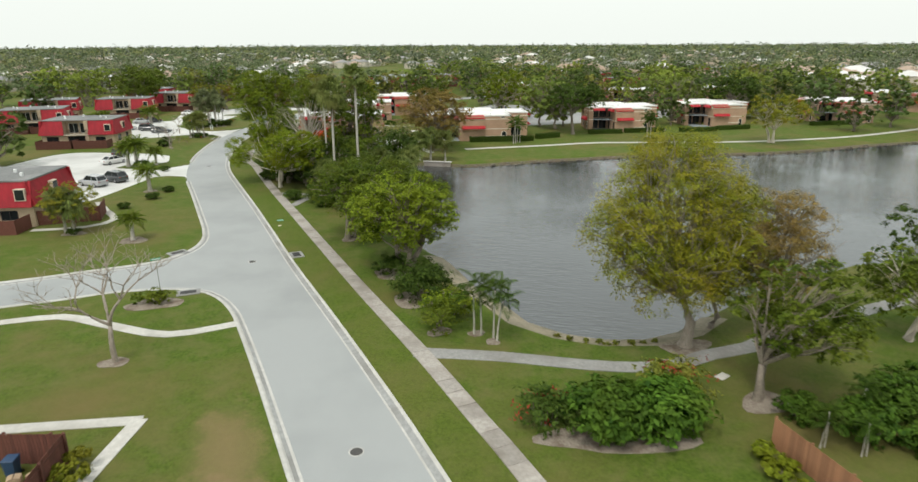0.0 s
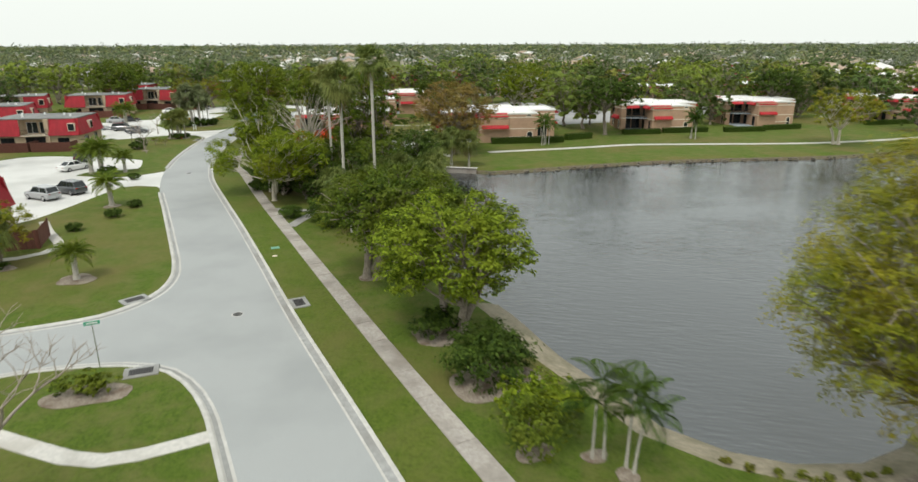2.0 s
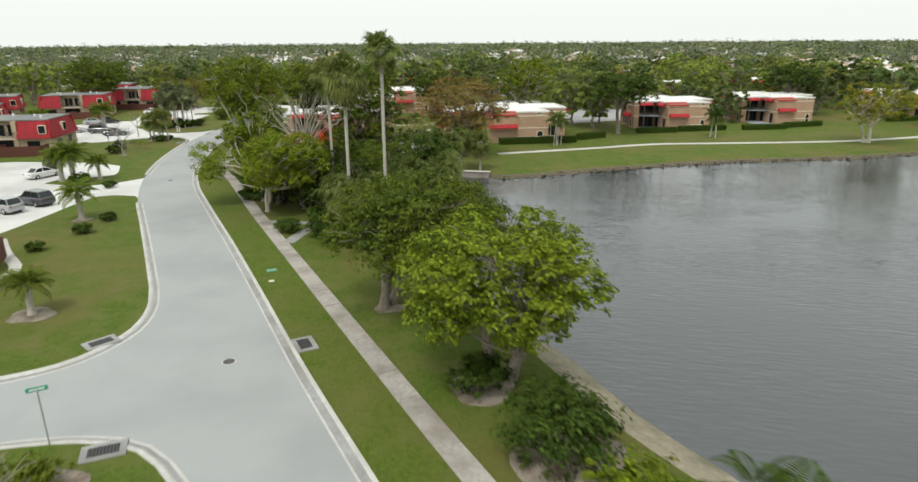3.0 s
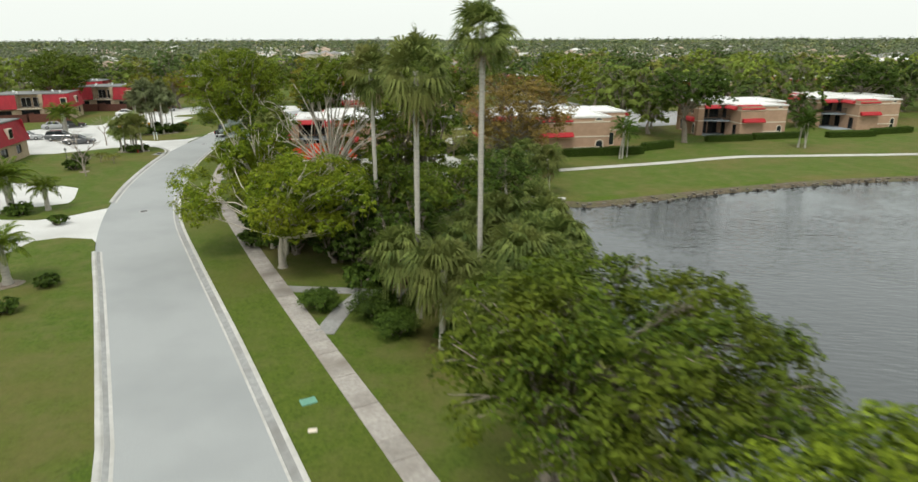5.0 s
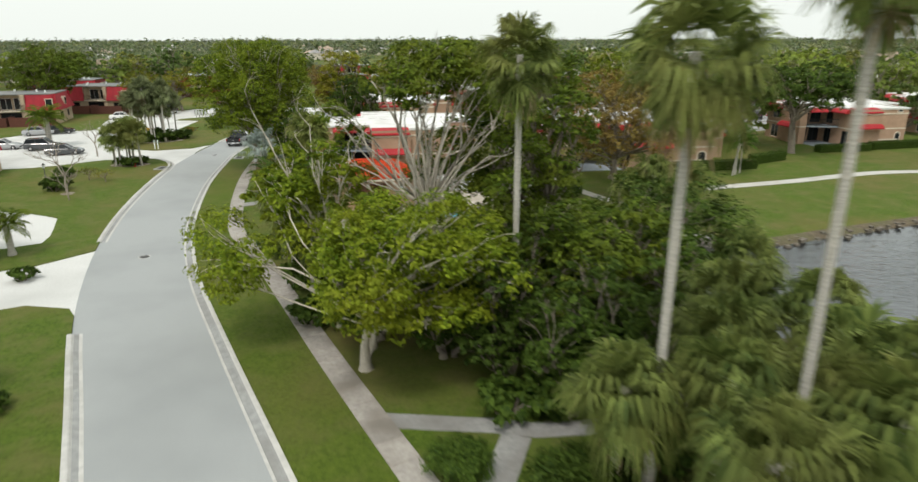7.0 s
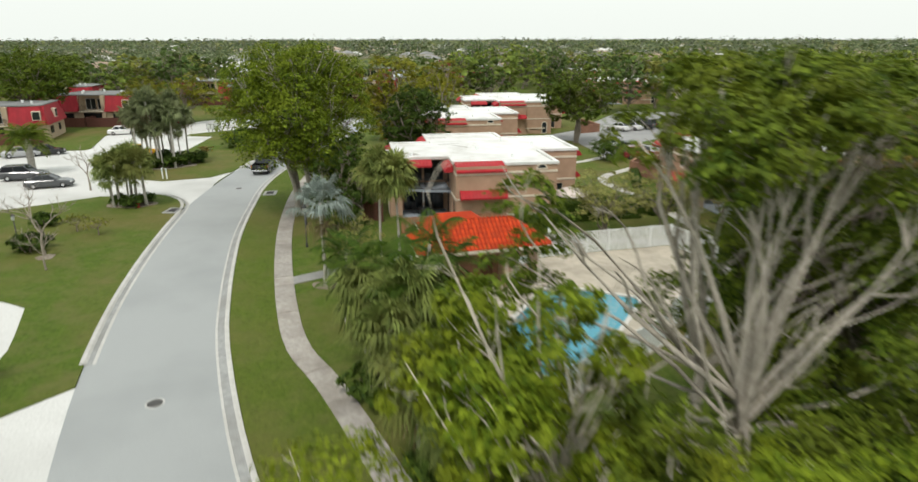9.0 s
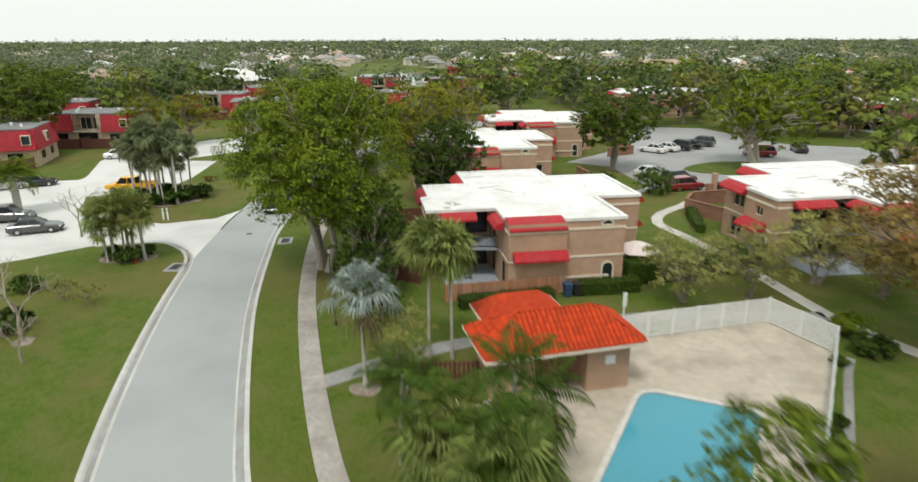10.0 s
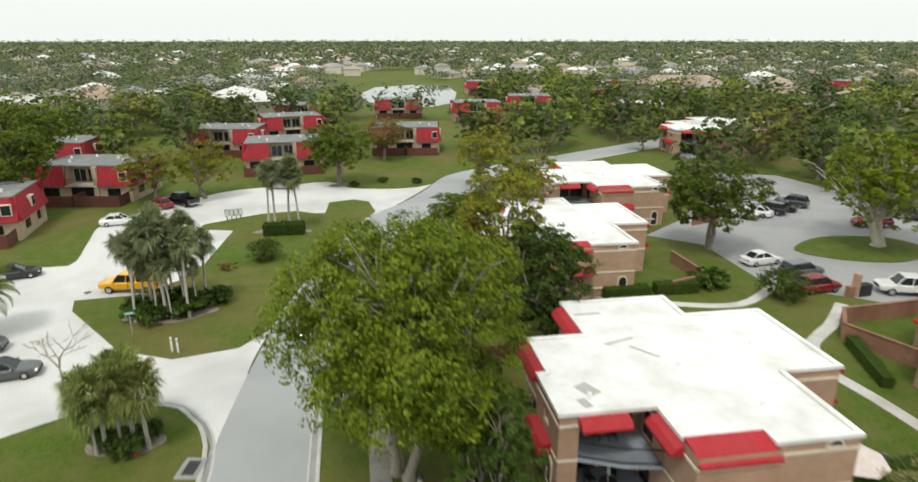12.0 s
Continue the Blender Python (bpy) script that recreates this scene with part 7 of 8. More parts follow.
def wheel(parent, x, y, r, w):
    bm = bmesh.new()
    bmesh.ops.create_cone(bm, cap_ends=True, segments=20, radius1=r, radius2=r, depth=w)
    bmesh.ops.bevel(bm, geom=[e for e in bm.edges if e.is_boundary is False and len(e.link_faces) == 2 and any(len(f.verts) > 4 for f in e.link_faces)], offset=0.035, segments=2, affect="EDGES")
    t = part("tyre", bm, rubber, parent)
    t.matrix_basis = pose(x, y, r, 90)
    bm = bmesh.new()
    bmesh.ops.create_cone(bm, cap_ends=True, segments=14, radius1=r * 0.6, radius2=r * 0.5, depth=w + 0.03)
    part("rim", bm, chrome, t)
    return t


def make_car(colour, kind="sedan", label="", group="parked cars"):
    """A car along +x: lofted body, glazed cabin, roof, wheels, lamps and bumpers."""
    mat = PAINTS[colour]
    ob = thing({"sedan": "car", "suv": "car", "pickup": "pickup_truck"}[kind], pose(0, 0, 0), label or colour + " car parked on the lot", "pickup" if kind == "pickup" else "car", group)
    if kind == "sedan":
        L, hw, zb, zr, r, st = 2.3, 0.9, 0.92, 1.44, 0.33, [(-2.3, 0.78, 0.42, 0.82), (-2.15, 0.86, 0.25, 0.92), (-1.2, 0.9, 0.2, 0.96), (0.6, 0.9, 0.2, 0.93), (1.7, 0.87, 0.22, 0.82), (2.2, 0.78, 0.28, 0.70), (2.3, 0.62, 0.4, 0.6)]
        cab = [(-1.75, 0.72, 0.93), (-1.05, 0.62, 1.42), (0.15, 0.62, 1.44), (1.0, 0.74, 0.92)]
        wx = (-1.38, 1.40)
    elif kind == "suv":
        L, hw, zb, zr, r, st = 2.35, 0.94, 1.02, 1.70, 0.37, [(-2.35, 0.84, 0.45, 1.0), (-2.25, 0.9, 0.3, 1.06), (-1.2, 0.94, 0.27, 1.08), (0.7, 0.94, 0.27, 1.04), (1.8, 0.91, 0.3, 0.96), (2.25, 0.82, 0.36, 0.84), (2.35, 0.66, 0.45, 0.75)]
        cab = [(-2.2, 0.78, 1.05), (-1.85, 0.68, 1.66), (0.3, 0.68, 1.70), (1.15, 0.78, 1.02)]
        wx = (-1.42, 1.42)
    else:
        L, hw, zb, zr, r, st = 2.95, 1.0, 1.15, 1.92, 0.42, [(0.0, 1.0, 0.45, 1.16), (0.7, 1.0, 0.45, 1.18), (1.6, 0.99, 0.45, 1.16), (2.6, 0.96, 0.5, 1.10), (2.9, 0.88, 0.55, 1.0), (2.95, 0.7, 0.65, 0.92)]
        cab = [(-0.85, 0.88, 1.14), (-0.72, 0.76, 1.88), (0.85, 0.76, 1.92), (1.6, 0.88, 1.14)]
        wx = (-1.85, 1.85)
    body = part("body", loft(bmesh.new(), [section(*s) for s in st]), mat, ob)
    bm = bmesh.new()
    rings = []
    for x, w, z in cab:
        rings.append((x, w, z))
    base = [(cab[0][0], cab[0][1], cab[0][2] - 0.05), (cab[3][0], cab[3][1], cab[3][2] - 0.05)]
    lo = [(cab[0][0], -cab[0][1], cab[0][2] - 0.06), (cab[3][0], -cab[3][1], cab[3][2] - 0.06), (cab[3][0], cab[3][1], cab[3][2] - 0.06), (cab[0][0], cab[0][1], cab[0][2] - 0.06)]
    hi = [(cab[1][0], -cab[1][1], cab[1][2]), (cab[2][0], -cab[2][1], cab[2][2]), (cab[2][0], cab[2][1], cab[2][2]), (cab[1][0], cab[1][1], cab[1][2])]
    part("glasshouse", loft(bmesh.new(), [lo, hi]), dark_glass, ob)
    bm = loft(bmesh.new(), [[(p[0] * 1.0 + (0.03 if p[0] > 0 else -0.03), p[1] * 1.03, p[2] - 0.03) for p in hi], [(p[0], p[1] * 0.97, p[2] + 0.05) for p in hi]])
    part("roof", bm, mat, ob)
    for i in range(4):
        v, f = [], []
        tube(v, f, [lo[i], hi[i]], [0.055, 0.05], 6)
        mesh_object("pillar", v, f, mat, ob)
    xm = (cab[1][0] + cab[2][0]) / 2
    for sy in (-1, 1):
        v, f = [], []
        tube(v, f, [(xm + 0.1, sy * (cab[0][1] + 0.005), zb - 0.04), (xm, sy * (cab[1][1] + 0.01), zr - 0.02)], [0.05, 0.045], 6)
        mesh_object("pillar", v, f, mat, ob)
        part("mirror", boxed(cab[3][0] - 0.35, cab[3][0] - 0.2, sy * (hw + 0.03) - 0.09, sy * (hw + 0.03) + 0.09, zb, zb + 0.16, bevel=0.03), mat, ob)
        part("headlight", boxed(L - 0.22, L - 0.05, sy * hw * 0.70 - 0.16, sy * hw * 0.70 + 0.16, st[-2][3] - 0.16, st[-2][3] - 0.02, bevel=0.02), clear_lens, ob)
        if kind == "pickup":
            part("bed_side", boxed(-2.85, -0.05, sy * 0.93 - 0.065, sy * 0.93 + 0.065, 0.5, 1.22, bevel=0.04), mat, ob)
            part("wheel_arch", boxed(-2.35, -1.35, sy * 1.0 - 0.03, sy * 1.0 + 0.03, 0.72, 0.92, bevel=0.02), mat, ob)
            part("tail_light", boxed(-2.93, -2.84, sy * 0.92 - 0.07, sy * 0.92 + 0.07, 0.85, 1.18, bevel=0.015), red_lens, ob)
        else:
            part("tail_light", boxed(-L - 0.01, -L + 0.12, sy * hw * 0.68 - 0.14, sy * hw * 0.68 + 0.14, st[0][3] - 0.16, st[0][3] - 0.02, bevel=0.02), red_lens, ob)
        for x in wx:
            wheel(ob, x, sy * (hw - 0.12), r, 0.24)
    if kind == "pickup":
        part("bed_floor", boxed(-2.85, -0.02, -0.86, 0.86, 0.5, 0.72), black_trim, ob)
        part("tailgate", boxed(-2.93, -2.85, -0.85, 0.85, 0.62, 1.2, bevel=0.02), mat, ob)
        part("rear_bumper", boxed(-3.06, -2.90, -0.92, 0.92, 0.48, 0.64, bevel=0.03), chrome, ob, "bright metal bumper")
        part("plate", boxed(-3.075, -3.062, -0.16, 0.16, 0.50, 0.62), clear_lens, ob)
        part("grille", boxed(2.9, 2.98, -0.5, 0.5, 0.68, 0.95, bevel=0.02), black_trim, ob)
    else:
        part("rear_bumper", boxed(-L - 0.04, -L + 0.1, -hw * 0.85, hw * 0.85, 0.35, 0.55, bevel=0.04), mat, ob)
        part("front_bumper", boxed(L - 0.12, L + 0.04, -hw * 0.75, hw * 0.75, 0.30, 0.48, bevel=0.04), black_trim, ob)
    return ob


def park(ob, x, y, a):
    ob.matrix_basis = pose(x, y, 0.0, 0, 0, a)
    return ob


truck = park(make_car("black", "pickup", "black crew-cab pickup on the road", "road traffic"), -39.0, 184.0, 86)
for k in range(5):
    p = part("roof_rack_bar", boxed(-0.55 + 0.3 * k, -0.5 + 0.3 * k, -0.62, 0.62, 1.98, 2.03, bevel=0.01), chrome if k % 2 else black_trim, truck)
part("chrome_badge", boxed(-2.945, -2.932, -0.12, 0.12, 0.92, 1.02), chrome, truck)

kinds = {}
for x, y, a, colour, kind in ((-50.0, 116.4, 150, "silver", "suv"), (-48.2, 119.4, 150, "grey", "suv"), (-57.2, 144.0, 100, "black", "suv"), (-65.6, 183.0, 5, "grey", "suv"), (-71.6, 184.6, 8, "silver", "sedan"),
                              (-73.3, 199.2, 20, "silver", "sedan"), (-70.6, 200.4, 20, "black", "sedan"), (-61.0, 178.4, 12, "grey", "sedan"), (-67.0, 220.0, 12, "white", "sedan"), (-57.4, 195.0, 172, "yellow", "pickup"),
                              (-61.4, 229.8, 140, "black", "pickup"), (-64.2, 228.6, 140, "red", "sedan"), (-48.0, 238.6, 170, "silver", "suv"), (9.4, 184.6, 8, "red", "suv"), (10.6, 188.6, 8, "grey", "suv"),
                              (8.8, 192.8, 8, "white", "sedan"), (17.8, 182.6, 160, "white", "pickup"), (32.0, 204.0, 165, "red", "suv"), (17.4, 210.6, 130, "white", "sedan"), (20.0, 211.4, 130, "white", "sedan"),
                              (22.6, 212.2, 130, "black", "suv"), (25.2, 213.4, 130, "black", "sedan"), (28.4, 215.4, 130, "grey", "suv"), (41, 207, 70, "black", "sedan"), (56, 199, 60, "black", "suv"), (66, 204, 60, "red", "sedan"),
                              (74, 207, 60, "white", "suv"), (62, 191.5, 60, "silver", "sedan"), (-55, 136, 60, "white", "sedan")):
    if (colour, kind) in kinds:
        copy_thing(kinds[(colour, kind)], pose(x, y, 0, 0, 0, a))
    else:
        what = {"sedan": "saloon car", "suv": "tall estate car", "pickup": "pickup truck"}[kind]
        kinds[(colour, kind)] = park(make_car(colour, kind, colour + " " + what + " standing on the parking lot"), x, y, a)

# ---- street furniture and small things ----
def disc(bm, r, z0, z1, k=20):
    lo = [bm.verts.new((r * math.cos(2 * math.pi * i / k), r * math.sin(2 * math.pi * i / k), z0)) for i in range(k)]
    hi = [bm.verts.new((v.co.x, v.co.y, z1)) for v in lo]
    bm.faces.new(hi)
    for i in range(k):
        bm.faces.new((lo[i], lo[(i + 1) % k], hi[(i + 1) % k], hi[i]))
    return bm


iron = surface("cast_iron", (0.06, 0.06, 0.06), (0.11, 0.105, 0.10), 12.0, 0.7, 0.5, 30.0, metal=0.3)
mh = None
for x, y in ((-6.0, 45.7), (-18.1, 77.6), (-36.8, 131.0), (-40.5, 174.4), (-61.6, 195.0)):
    if mh:
        copy_thing(mh, pose(x, y, 0))
    else:
        mh = thing("manhole_cover", pose(x, y, 0), "round cast iron manhole cover in the road", "manhole", "manhole covers")
        part("rim", disc(bmesh.new(), 0.42, -0.05, 0.008), kerb_mat, mh)
        part("lid", disc(bmesh.new(), 0.34, 0.0, 0.016), iron, mh)


def make_inlet():
    ob = thing("storm_drain", pose(0, 0, 0), "concrete storm drain inlet with a dark grate", "drain", "storm drains")
    part("apron", boxed(-0.95, 0.95, -0.65, 0.65, -0.1, 0.145, bevel=0.02), channel_mat, ob)
    gr = part("grate_frame", boxed(-0.65, 0.65, -0.36, 0.36, 0.13, 0.15), black_trim, ob)
    for i in range(9):
        part("grate_bar", boxed(-0.6 + 0.14 * i, -0.55 + 0.14 * i, -0.34, 0.34, 0.15, 0.165), iron, gr)
    return ob


inlet = make_inlet()
inlet.matrix_basis = pose(-26.3, 81.0, 0, 0, 0, 40)
for x, y, a in ((-14.0, 79.0, -70), (-21.8, 69.6, 15), (-44.9, 165.4, 80), (-36.8, 171.2, 90)):
    copy_thing(inlet, pose(x, y, 0, 0, 0, a))

green_plastic = surface("green_plastic", (0.12, 0.30, 0.22), (0.16, 0.36, 0.27), 6.0, 0.5)
lid = thing("utility_lid", pose(-17.95, 92.6, GRASS_Z, 0, 0, 20), "pale green utility box lid set in the verge", "utility box")
part("lid", boxed(-0.38, 0.38, -0.28, 0.28, -0.05, 0.06, bevel=0.02), green_plastic, lid)
l2 = thing("utility_lid", pose(-17.6, 90.2, GRASS_Z), "small pale utility lid set in the verge", "utility box")
part("lid", boxed(-0.2, 0.2, -0.15, 0.15, -0.05, 0.05, bevel=0.02), trim_cream, l2)
l3 = thing("utility_lid", pose(16.9, 51.1, GRASS_Z, 0, 0, 30), "pale concrete utility lid in the grass", "utility box")
part("lid", boxed(-0.45, 0.45, -0.3, 0.3, -0.05, 0.06, bevel=0.02), pale_walk_mat, l3)

hyd_red = surface("hydrant_red", (0.50, 0.012, 0.012), (0.60, 0.02, 0.02), 6.0, 0.4)
hy = thing("fire_hydrant", pose(-48.5, 167.2, GRASS_Z), "bright red fire hydrant in a mulched bed", "hydrant")
v, f = [], []
tube(v, f, [(0, 0, -0.05), (0, 0, 0.05), (0, 0, 0.06), (0, 0, 0.55), (0, 0, 0.58), (0, 0, 0.62), (0, 0, 0.74), (0, 0, 0.78)], [0.17, 0.17, 0.12, 0.12, 0.16, 0.16, 0.09, 0.03], 12)
mesh_object("barrel", v, f, hyd_red, hy, smooth=True)
for a in (0, 90, 180):
    v, f = [], []
    c, s = math.cos(math.radians(a)), math.sin(math.radians(a))
    tube(v, f, [(c * 0.08, s * 0.08, 0.42), (c * 0.2, s * 0.2, 0.42)], [0.06, 0.06], 8)
    mesh_object("nozzle", v, f, hyd_red, hy)

for x, y in ((-49.95, 180.7), (-49.45, 180.5)):
    b = thing("bollard", pose(x, y, GRASS_Z), "white marker post on the grass island", "bollard", "marker posts")
    part("post", boxed(-0.07, 0.07, -0.07, 0.07, -0.1, 1.25, bevel=0.02), white_metal, b)
    part("band", boxed(-0.075, 0.075, -0.075, 0.075, 0.95, 1.05), green_plastic, b)


def street_sign(x, y, a, h, label):
    ob = thing("street_sign", pose(x, y, GRASS_Z, 0, 0, a), label, "sign")
    v, f = [], []
    tube(v, f, [(0, 0, -0.1), (0, 0, h)], [0.03, 0.03], 8)
    mesh_object("post", v, f, chrome, ob)
    bl = part("blade", boxed(-0.42, 0.42, -0.012, 0.012, h - 0.02, h + 0.20, bevel=0.004), sign_green, ob, "green sign blade")
    part("lettering", boxed(-0.30, 0.30, -0.018, -0.0125, h + 0.05, h + 0.13), white_metal, bl)
    return ob


sign_green = surface("sign_green", (0.02, 0.28, 0.16), (0.03, 0.33, 0.19), 5.0, 0.4)
street_sign(-24.4, 70.4, 20, 2.8, "green street name sign on a metal post at the corner")
street_sign(-53.4, 182.6, 10, 2.6, "green sign on a metal post at the lot entrance")


def lamp_post(x, y, h=3.2):
    ob = thing("lamp_post", pose(x, y, GRASS_Z), "black lamp post with a lantern beside the footpath", "street lamp", "lamp posts")
    v, f = [], []
    tube(v, f, [(0, 0, -0.1), (0, 0, 0.3), (0, 0, 0.32), (0, 0, h - 0.4)], [0.10, 0.09, 0.05, 0.04], 10)
    mesh_object("post", v, f, dark_metal, ob, smooth=True)
    v, f = [], []
    tube(v, f, [(0, 0, h - 0.4), (0, 0, h - 0.36), (0, 0, h - 0.05)], [0.06, 0.10, 0.15], 8)
    mesh_object("lantern_glass", v, f, clear_lens, ob)
    v, f = [], []
    tube(v, f, [(0, 0, h - 0.05), (0, 0, h + 0.1), (0, 0, h + 0.16)], [0.19, 0.06, 0.02], 8)
    mesh_object("lantern_cap", v, f, dark_metal, ob)
    return ob


lamp_post(-31.7, 152.3)
lamp_post(-32.2, 158.6)
lamp_post(-53.6, 155.6, 2.6)

mb = thing("mailbox_cluster", pose(-52.2, 220.2, 0.0, 0, 0, 20), "bank of pale metal mailboxes on the lot's edge", "mailbox")
for i in range(4):
    c = part("mailbox", boxed(-1.2 + 0.6 * i, -0.66 + 0.6 * i, -0.22, 0.22, 0.55, 1.45, bevel=0.02), chrome, mb)
    part("flap", boxed(-1.14 + 0.6 * i, -0.72 + 0.6 * i, -0.235, -0.222, 0.62, 1.38), white_metal, c)
    part("leg", boxed(-0.97 + 0.6 * i, -0.89 + 0.6 * i, -0.04, 0.04, -0.05, 0.56), dark_metal, mb)

notice = thing("notice_post", pose(-13.2, 149.7, GRASS_Z), "white marker board on a post behind the pool fence", "sign")
part("post", boxed(-0.04, 0.04, -0.04, 0.04, -0.1, 2.0), white_metal, notice)
part("board", boxed(-0.14, 0.14, -0.06, -0.04, 1.1, 2.1, bevel=0.01), white_metal, notice)

# patio things by the near villa
blue_plastic = surface("blue_plastic", (0.02, 0.05, 0.11), (0.03, 0.07, 0.14), 6.0, 0.5)
for x, y, col, lb in ((-15.4, 154.5, blue_plastic, "dark blue wheeled rubbish bin by a hedge"), (-14.7, 154.5, black_trim, "black wheeled rubbish bin by a hedge"), (-22.9, 45.4, blue_plastic, "dark blue wheeled rubbish bin in a fenced yard")):
    b = thing("rubbish_bin", pose(x, y, GRASS_Z), lb, "bin", "rubbish bins")
    part("body", loft(bmesh.new(), [[(-0.22, -0.24, 0), (0.22, -0.24, 0), (0.22, 0.24, 0), (-0.22, 0.24, 0)], [(-0.29, -0.32, 0.95), (0.29, -0.32, 0.95), (0.29, 0.32, 0.95), (-0.29, 0.32, 0.95)]]), col, b)
    part("lid", boxed(-0.31, 0.31, -0.35, 0.34, 0.955, 1.03, bevel=0.03), col, b)
    for sx in (-1, 1):
        wheel(b, sx * 0.27, 0.25, 0.11, 0.06)


def patio_chair(x, y, z, a, col):
    ob = thing("patio_chair", pose(x, y, z, 0, 0, a), "dark metal patio chair with a sling seat", "chair", "patio chairs")
    part("seat", boxed(-0.24, 0.24, -0.24, 0.24, 0.42, 0.46, bevel=0.01), col, ob)
    bk = part("backrest", boxed(-0.24, 0.24, 0.0, 0.04, 0.0, 0.55, bevel=0.01), col, ob)
    bk.matrix_basis = pose(0, 0.22, 0.45, -12)
    for sx in (-1, 1):
        for sy in (-1, 1):
            part("leg", boxed(sx * 0.21 - 0.02, sx * 0.21 + 0.02, sy * 0.21 - 0.02, sy * 0.21 + 0.02, 0, 0.42), dark_metal, ob)
    return ob


for x, y, z, a in ((-22.6, 160.6, 0.14, 20), (-21.2, 160.9, 0.14, -30), (-21.9, 158.9, 0.14, 170), (-22.4, 160.9, 2.72, 10), (-21.4, 160.9, 2.72, -10)):
    patio_chair(x, y, z, a, black_trim)
tb = thing("patio_table", pose(-21.9, 159.8, 0.14), "round dark patio table with a folded white parasol", "table")
v, f = [], []
tube(v, f, [(0, 0, 0), (0, 0, 0.03), (0, 0, 0.031), (0, 0, 0.70)], [0.28, 0.28, 0.04, 0.04], 12)
mesh_object("pedestal", v, f, dark_metal, tb)
part("tabletop", disc(bmesh.new(), 0.5, 0.70, 0.74), black_trim, tb)
v, f = [], []
tube(v, f, [(0, 0, 0.74), (0, 0, 1.2), (0, 0, 1.25), (0, 0, 2.1), (0, 0, 2.2)], [0.025, 0.025, 0.10, 0.05, 0.02], 8)
mesh_object("parasol", v, f, white_metal, tb)

shade_cloth = surface("pinkish_canvas", (0.62, 0.54, 0.50), (0.70, 0.62, 0.58), 4.0, 0.85)
um = thing("parasol", pose(-8.6, 158.2, GRASS_Z), "faded pinkish canvas parasol beside the villa", "parasol")
v, f = [], []
tube(v, f, [(0, 0, -0.1), (0, 0, 2.5)], [0.03, 0.03], 8)
mesh_object("pole", v, f, white_metal, um)
v, f = [], []
tube(v, f, [(0, 0, 1.95), (0, 0, 2.0), (0, 0, 2.45), (0, 0, 2.6)], [1.75, 1.72, 0.7, 0.03], 8)
mesh_object("canopy", v, f, shade_cloth, um)
for x, y in ((-6.2, 157.4), (-5.4, 159.4)):
    ac = thing("air_conditioner", pose(x, y, GRASS_Z), "grey outdoor air conditioning unit", "air conditioner", "cooling units")
    part("case", boxed(-0.4, 0.4, -0.4, 0.4, -0.05, 0.8, bevel=0.03), grey_roof, ac)
    part("fan_grille", disc(bmesh.new(), 0.32, 0.79, 0.815), dark_metal, ac)

dumpster_wall = thing("bin_enclosure", pose(12.4, 182.9, 0.05, 0, 0, 10), "tan masonry bin enclosure by the parking lot", "enclosure")
part("pier", boxed(-0.5, 0.0, -0.3, 0.3, -0.1, 2.3, bevel=0.03), stucco_tan, dumpster_wall)
part("side_wall", boxed(-1.3, -0.52, -0.25, 0.25, -0.1, 1.1, bevel=0.02), brown_wall, dumpster_wall)
part("bin", boxed(0.1, 1.5, -0.4, 0.4, -0.1, 1.1, bevel=0.05), black_trim, dumpster_wall)

screen = thing("slatted_screen", pose(-25.2, 144.2, 0.08, 0, 0, -8), "low brown slatted timber screen beside the pool house", "fence")
for i in range(15):
    part("slat", boxed(-1.75 + 0.25 * i, -1.60 + 0.25 * i, -0.02, 0.02, 0.0, 1.15), fence_wood, screen)
for z in (0.25, 0.9):
    part("rail", boxed(-1.8, 1.95, 0.024, 0.06, z, z + 0.08), fence_wood, screen)

# beds of mulch and sand under plants
def bed(x, y, rx, ry, mat, label, seed, z=0.03):
    rng = np.random.default_rng(seed)
    k = 22
    ph = rng.uniform(0, 6, 3)
    pts = []
    for i in range(k):
        a = 2 * math.pi * i / k
        w = 1 + 0.12 * math.sin(2 * a + ph[0]) + 0.08 * math.sin(3 * a + ph[1]) + 0.05 * math.sin(5 * a + ph[2])
        pts.append((x + rx * w * math.cos(a), y + ry * w * math.sin(a)))
    v = [(x, y, ground_height(x, y) + z + 0.05)] + [(*p, ground_height(*p) + z) for p in pts] + [(*p, ground_height(*p) - 0.05) for p in pts]
    f = [(0, 1 + i, 1 + (i + 1) % k) for i in range(k)] + [(1 + i, 1 + k + i, 1 + k + (i + 1) % k, 1 + (i + 1) % k) for i in range(k)]
    return tagged(mesh_object("planting_bed", v, f, mat), label, "planting bed", kind="structure")


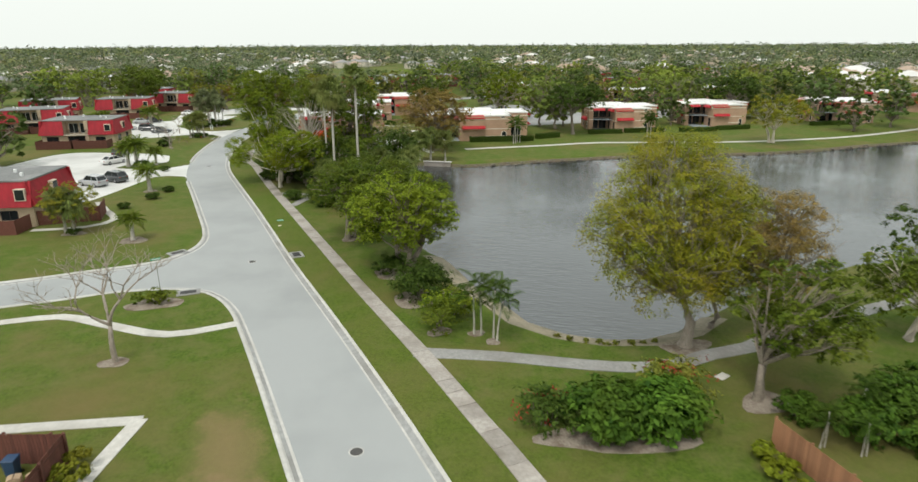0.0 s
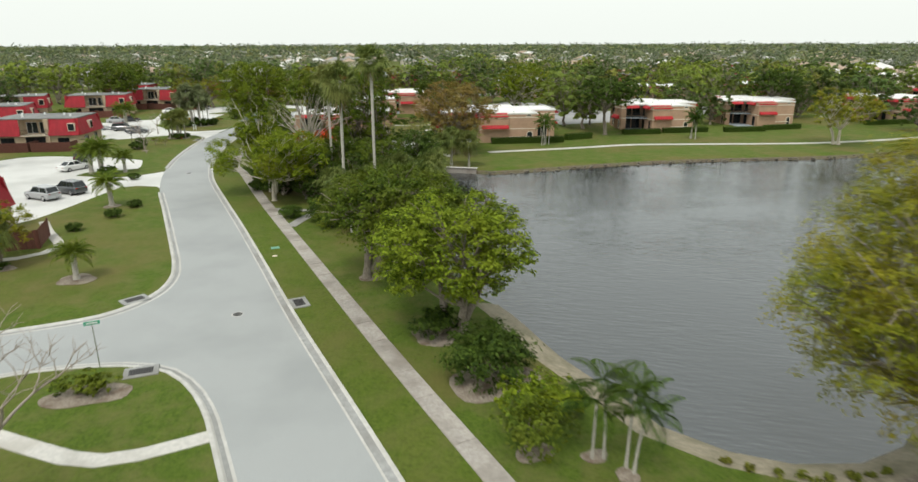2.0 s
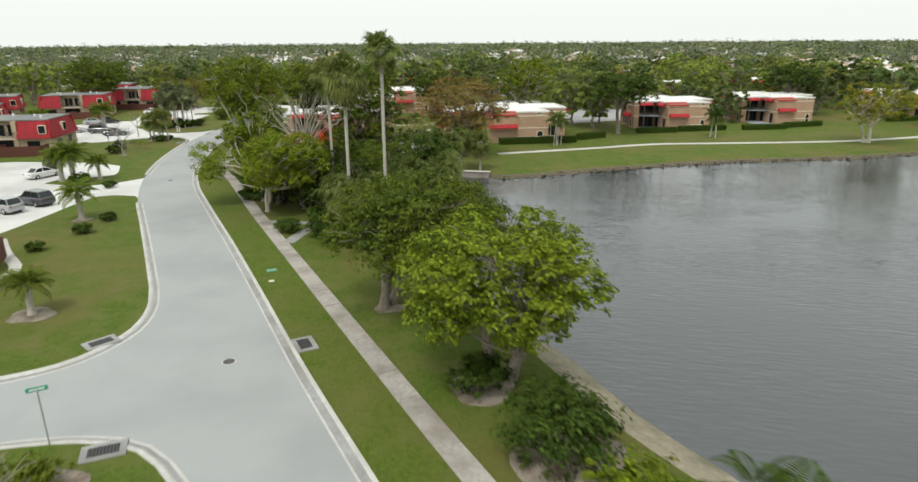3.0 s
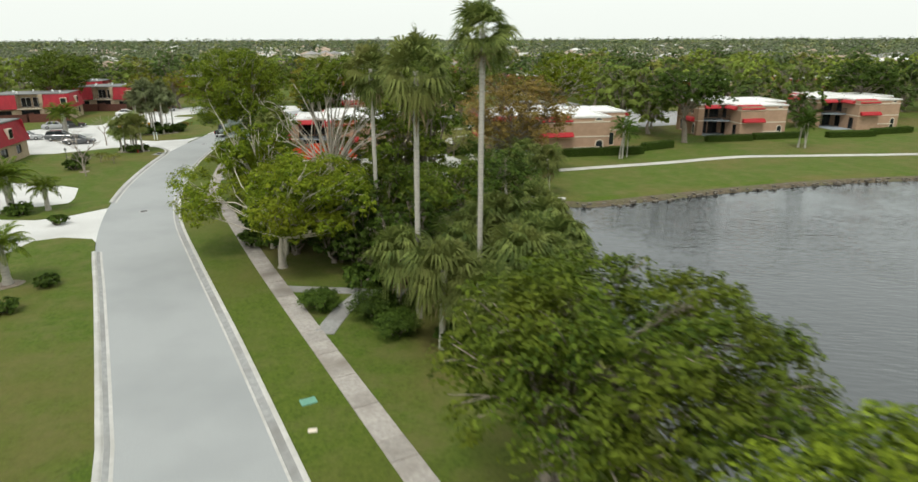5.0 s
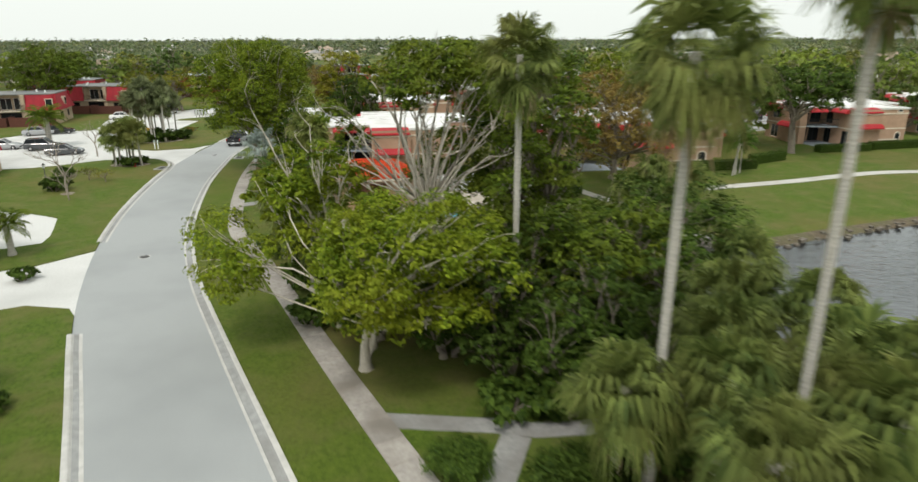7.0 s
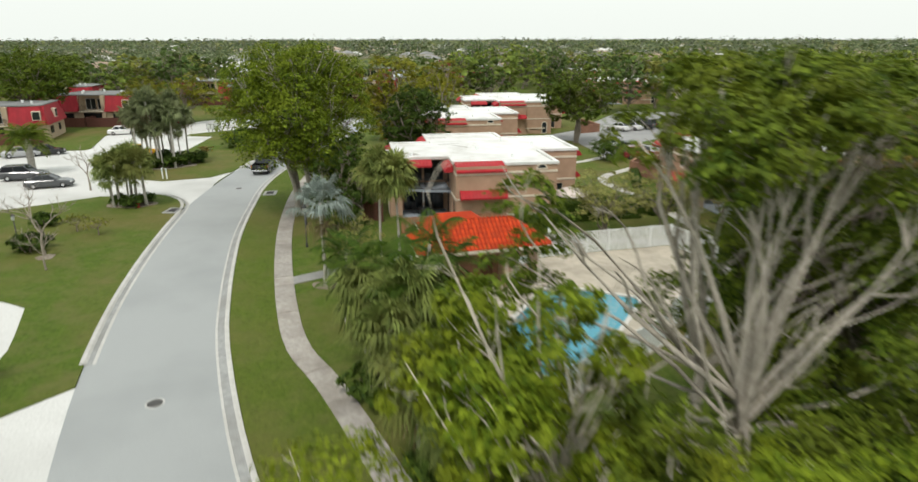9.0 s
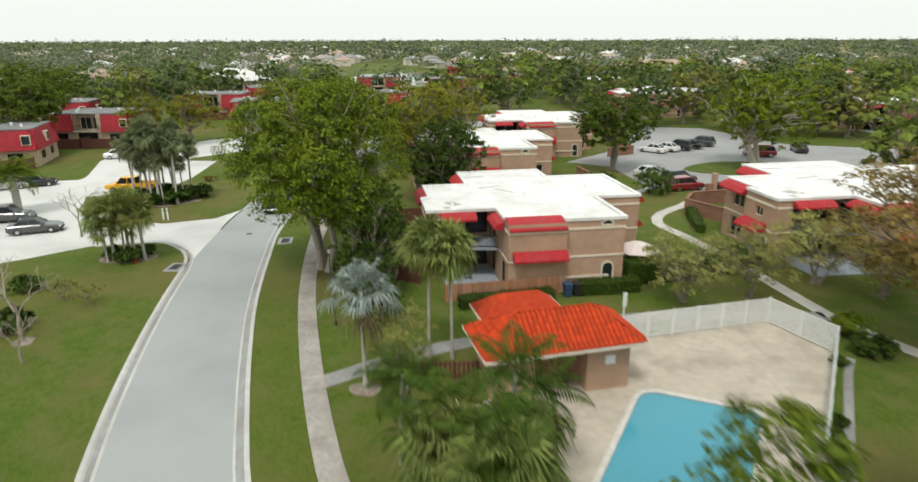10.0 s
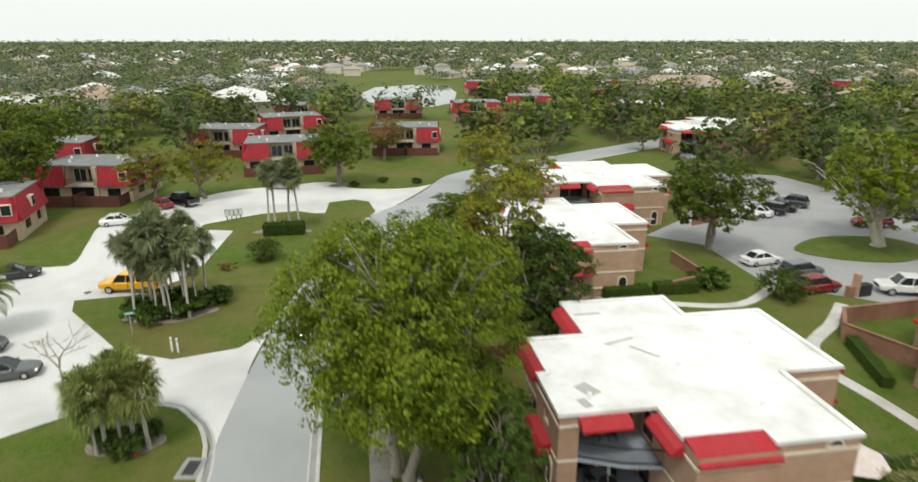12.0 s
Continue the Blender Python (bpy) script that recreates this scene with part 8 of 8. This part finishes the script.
beds = [(-22.9, 57.1, 0.9, 0.8), (-32.6, 86.0, 1.6, 1.2), (-49.4, 168.4, 2.1, 1.4), (-52.2, 188.4, 3.8, 2.2), (-40.4, 89.5, 1.2, 1.0), (-39.8, 111.2, 1.0, 0.9), (16.4, 55.4, 1.8, 1.2), (-1.6, 66.2, 2.4, 2.2), (-4.4, 72.4, 1.6, 1.5),
        (-8.8, 83.7, 1.0, 0.9), (8.4, 45.4, 4.3, 1.5), (2.0, 59.0, 0.6, 0.55), (3.0, 57.5, 0.55, 0.5), (-0.7, 59.6, 0.9, 0.8), (-45.0, 213.2, 3.4, 1.6), (-50.6, 152.9, 0.7, 0.6), (18.0, 47.9, 1.6, 1.2),
        (-23.8, 67.3, 2.4, 1.2), (-29.9, 144.0, 0.8, 0.8), (-38.4, 239.4, 1.6, 1.2), (-22.2, 124.2, 2.6, 2.2)]
for i, (x, y, rx, ry) in enumerate(beds):
    bed(x, y, rx, ry, mulch_mat, "irregular bed of pale mulch round plants", 400 + i, 0.03)

# strip of bare sand along the near shore, rocks along the far one
shore = [p for p in POND if p[0] < 21 and p[1] < 80 and p[0] > -2]
sweep("sand_shore", shore[::-1] if shore[0][1] < shore[-1][1] else shore, [(-1.0, WATER_Z - 0.15), (0.0, WATER_Z + 0.04), (0.5, WATER_Z + 0.24), (1.0, WATER_Z + 0.375), (1.6, WATER_Z + 0.50), (1.95, WATER_Z + 0.50), (1.95, -0.9), (-1.0, -0.9)], sand_mat, -1, "bare wet sand along the pond's edge", "shore")
flip = shore[0][1] < shore[-1][1]
bank = [p for p in POND if p[1] > 108]
soil_mat = surface("bank_soil", (0.075, 0.058, 0.036), (0.150, 0.118, 0.075), 3.0, 0.95, 0.7, 9.0, (0.105, 0.105, 0.045), 0.3, world_space=True)
sweep("eroded_bank", bank[::-1] if flip else bank, [(-0.5, WATER_Z - 0.15), (0.0, WATER_Z + 0.10), (0.4, WATER_Z + 0.26), (0.9, WATER_Z + 0.36), (1.1, WATER_Z + 0.28), (1.1, -0.9), (-0.5, -0.9)], soil_mat, -1, "eroded brown soil bank along the far waterline", "shore")
rock_mat = surface("shore_rock", (0.10, 0.085, 0.065), (0.20, 0.175, 0.14), 3.0, 0.9, 0.5, 10.0, (0.13, 0.12, 0.09), 0.5, world_space=True, spread=0.2)
rrng = np.random.default_rng(9)
RV, RF = [], []
far_shore = [p for p in POND if p[1] > 112 and p[0] > 2]
for p, q in zip(far_shore, far_shore[1:]):
    for k in range(6):
        t = rrng.random()
        x, y = p[0] + (q[0] - p[0]) * t + rrng.normal() * 0.35, p[1] + (q[1] - p[1]) * t + rrng.normal() * 0.35
        s = rrng.uniform(0.06, 0.26)
        d = unit(rrng.normal(size=(8, 3)))
        k0 = len(RV)
        z = WATER_Z + rrng.uniform(0.0, 0.3)
        c = np.array([(sx, sy, sz) for sz in (-0.6, 0.6) for sx, sy in ((-1, -1), (1, -1), (1, 1), (-1, 1))]) * rrng.uniform(0.6, 1.1, (8, 3)) * s
        RV.extend((c + np.array((x, y, z))).tolist())
        RF.extend([(k0 + 4, k0 + 5, k0 + 6, k0 + 7)] + [(k0 + i, k0 + (i + 1) % 4, k0 + 4 + (i + 1) % 4, k0 + 4 + i) for i in range(4)])
tagged(mesh_object("shore_rocks", RV, RF, rock_mat), "rough grey rocks along the far waterline", "rocks", kind="stuff")

# low concrete outfall at the pond's corner
of = thing("outfall", pose(3.4, 128.4, 0, 0, 0, -18), "weathered concrete outfall at the pond's corner", "outfall")
part("headwall", boxed(-2.4, 2.4, -0.2, 0.2, -1.2, 0.35, bevel=0.03), walk_mat, of)
part("cap", boxed(-2.6, 2.6, -0.32, 0.32, 0.352, 0.46, bevel=0.02), pale_walk_mat, of)

# footpath of concrete slabs beside the road
slab_walk = tagged(sweep("pavement", WALK[::6], [(-0.62, 0.095), (0.62, 0.095), (0.62, -0.1), (-0.62, -0.1)], walk_mat, 1, "grey concrete slab footpath along the road", "footpath"), kind="structure")
slab_len = 1.48
bm = boxed(-slab_len / 2, slab_len / 2, -0.61, 0.61, -0.04, 0.05, bevel=0.012)
slab = bpy.data.meshes.new("slab")
bm.to_mesh(slab)
bm.free()
slab.materials.append(walk_mat)
run = 0.0
prev = WALK[0]
next_at = 0.75
n = 0
for p in WALK[1:]:
    run += math.dist(prev, p)
    if run >= next_at:
        a = math.atan2(p[1] - prev[1], p[0] - prev[0])
        s = new("slab", slab)
        s.parent = slab_walk
        s.matrix_basis = pose(p[0], p[1], 0.085 + 0.006 * ((n * 7) % 5) / 5, 0, 0, math.degrees(a) + 0.5 * ((n * 5) % 3 - 1))
        next_at += 1.5
        n += 1
    prev = p
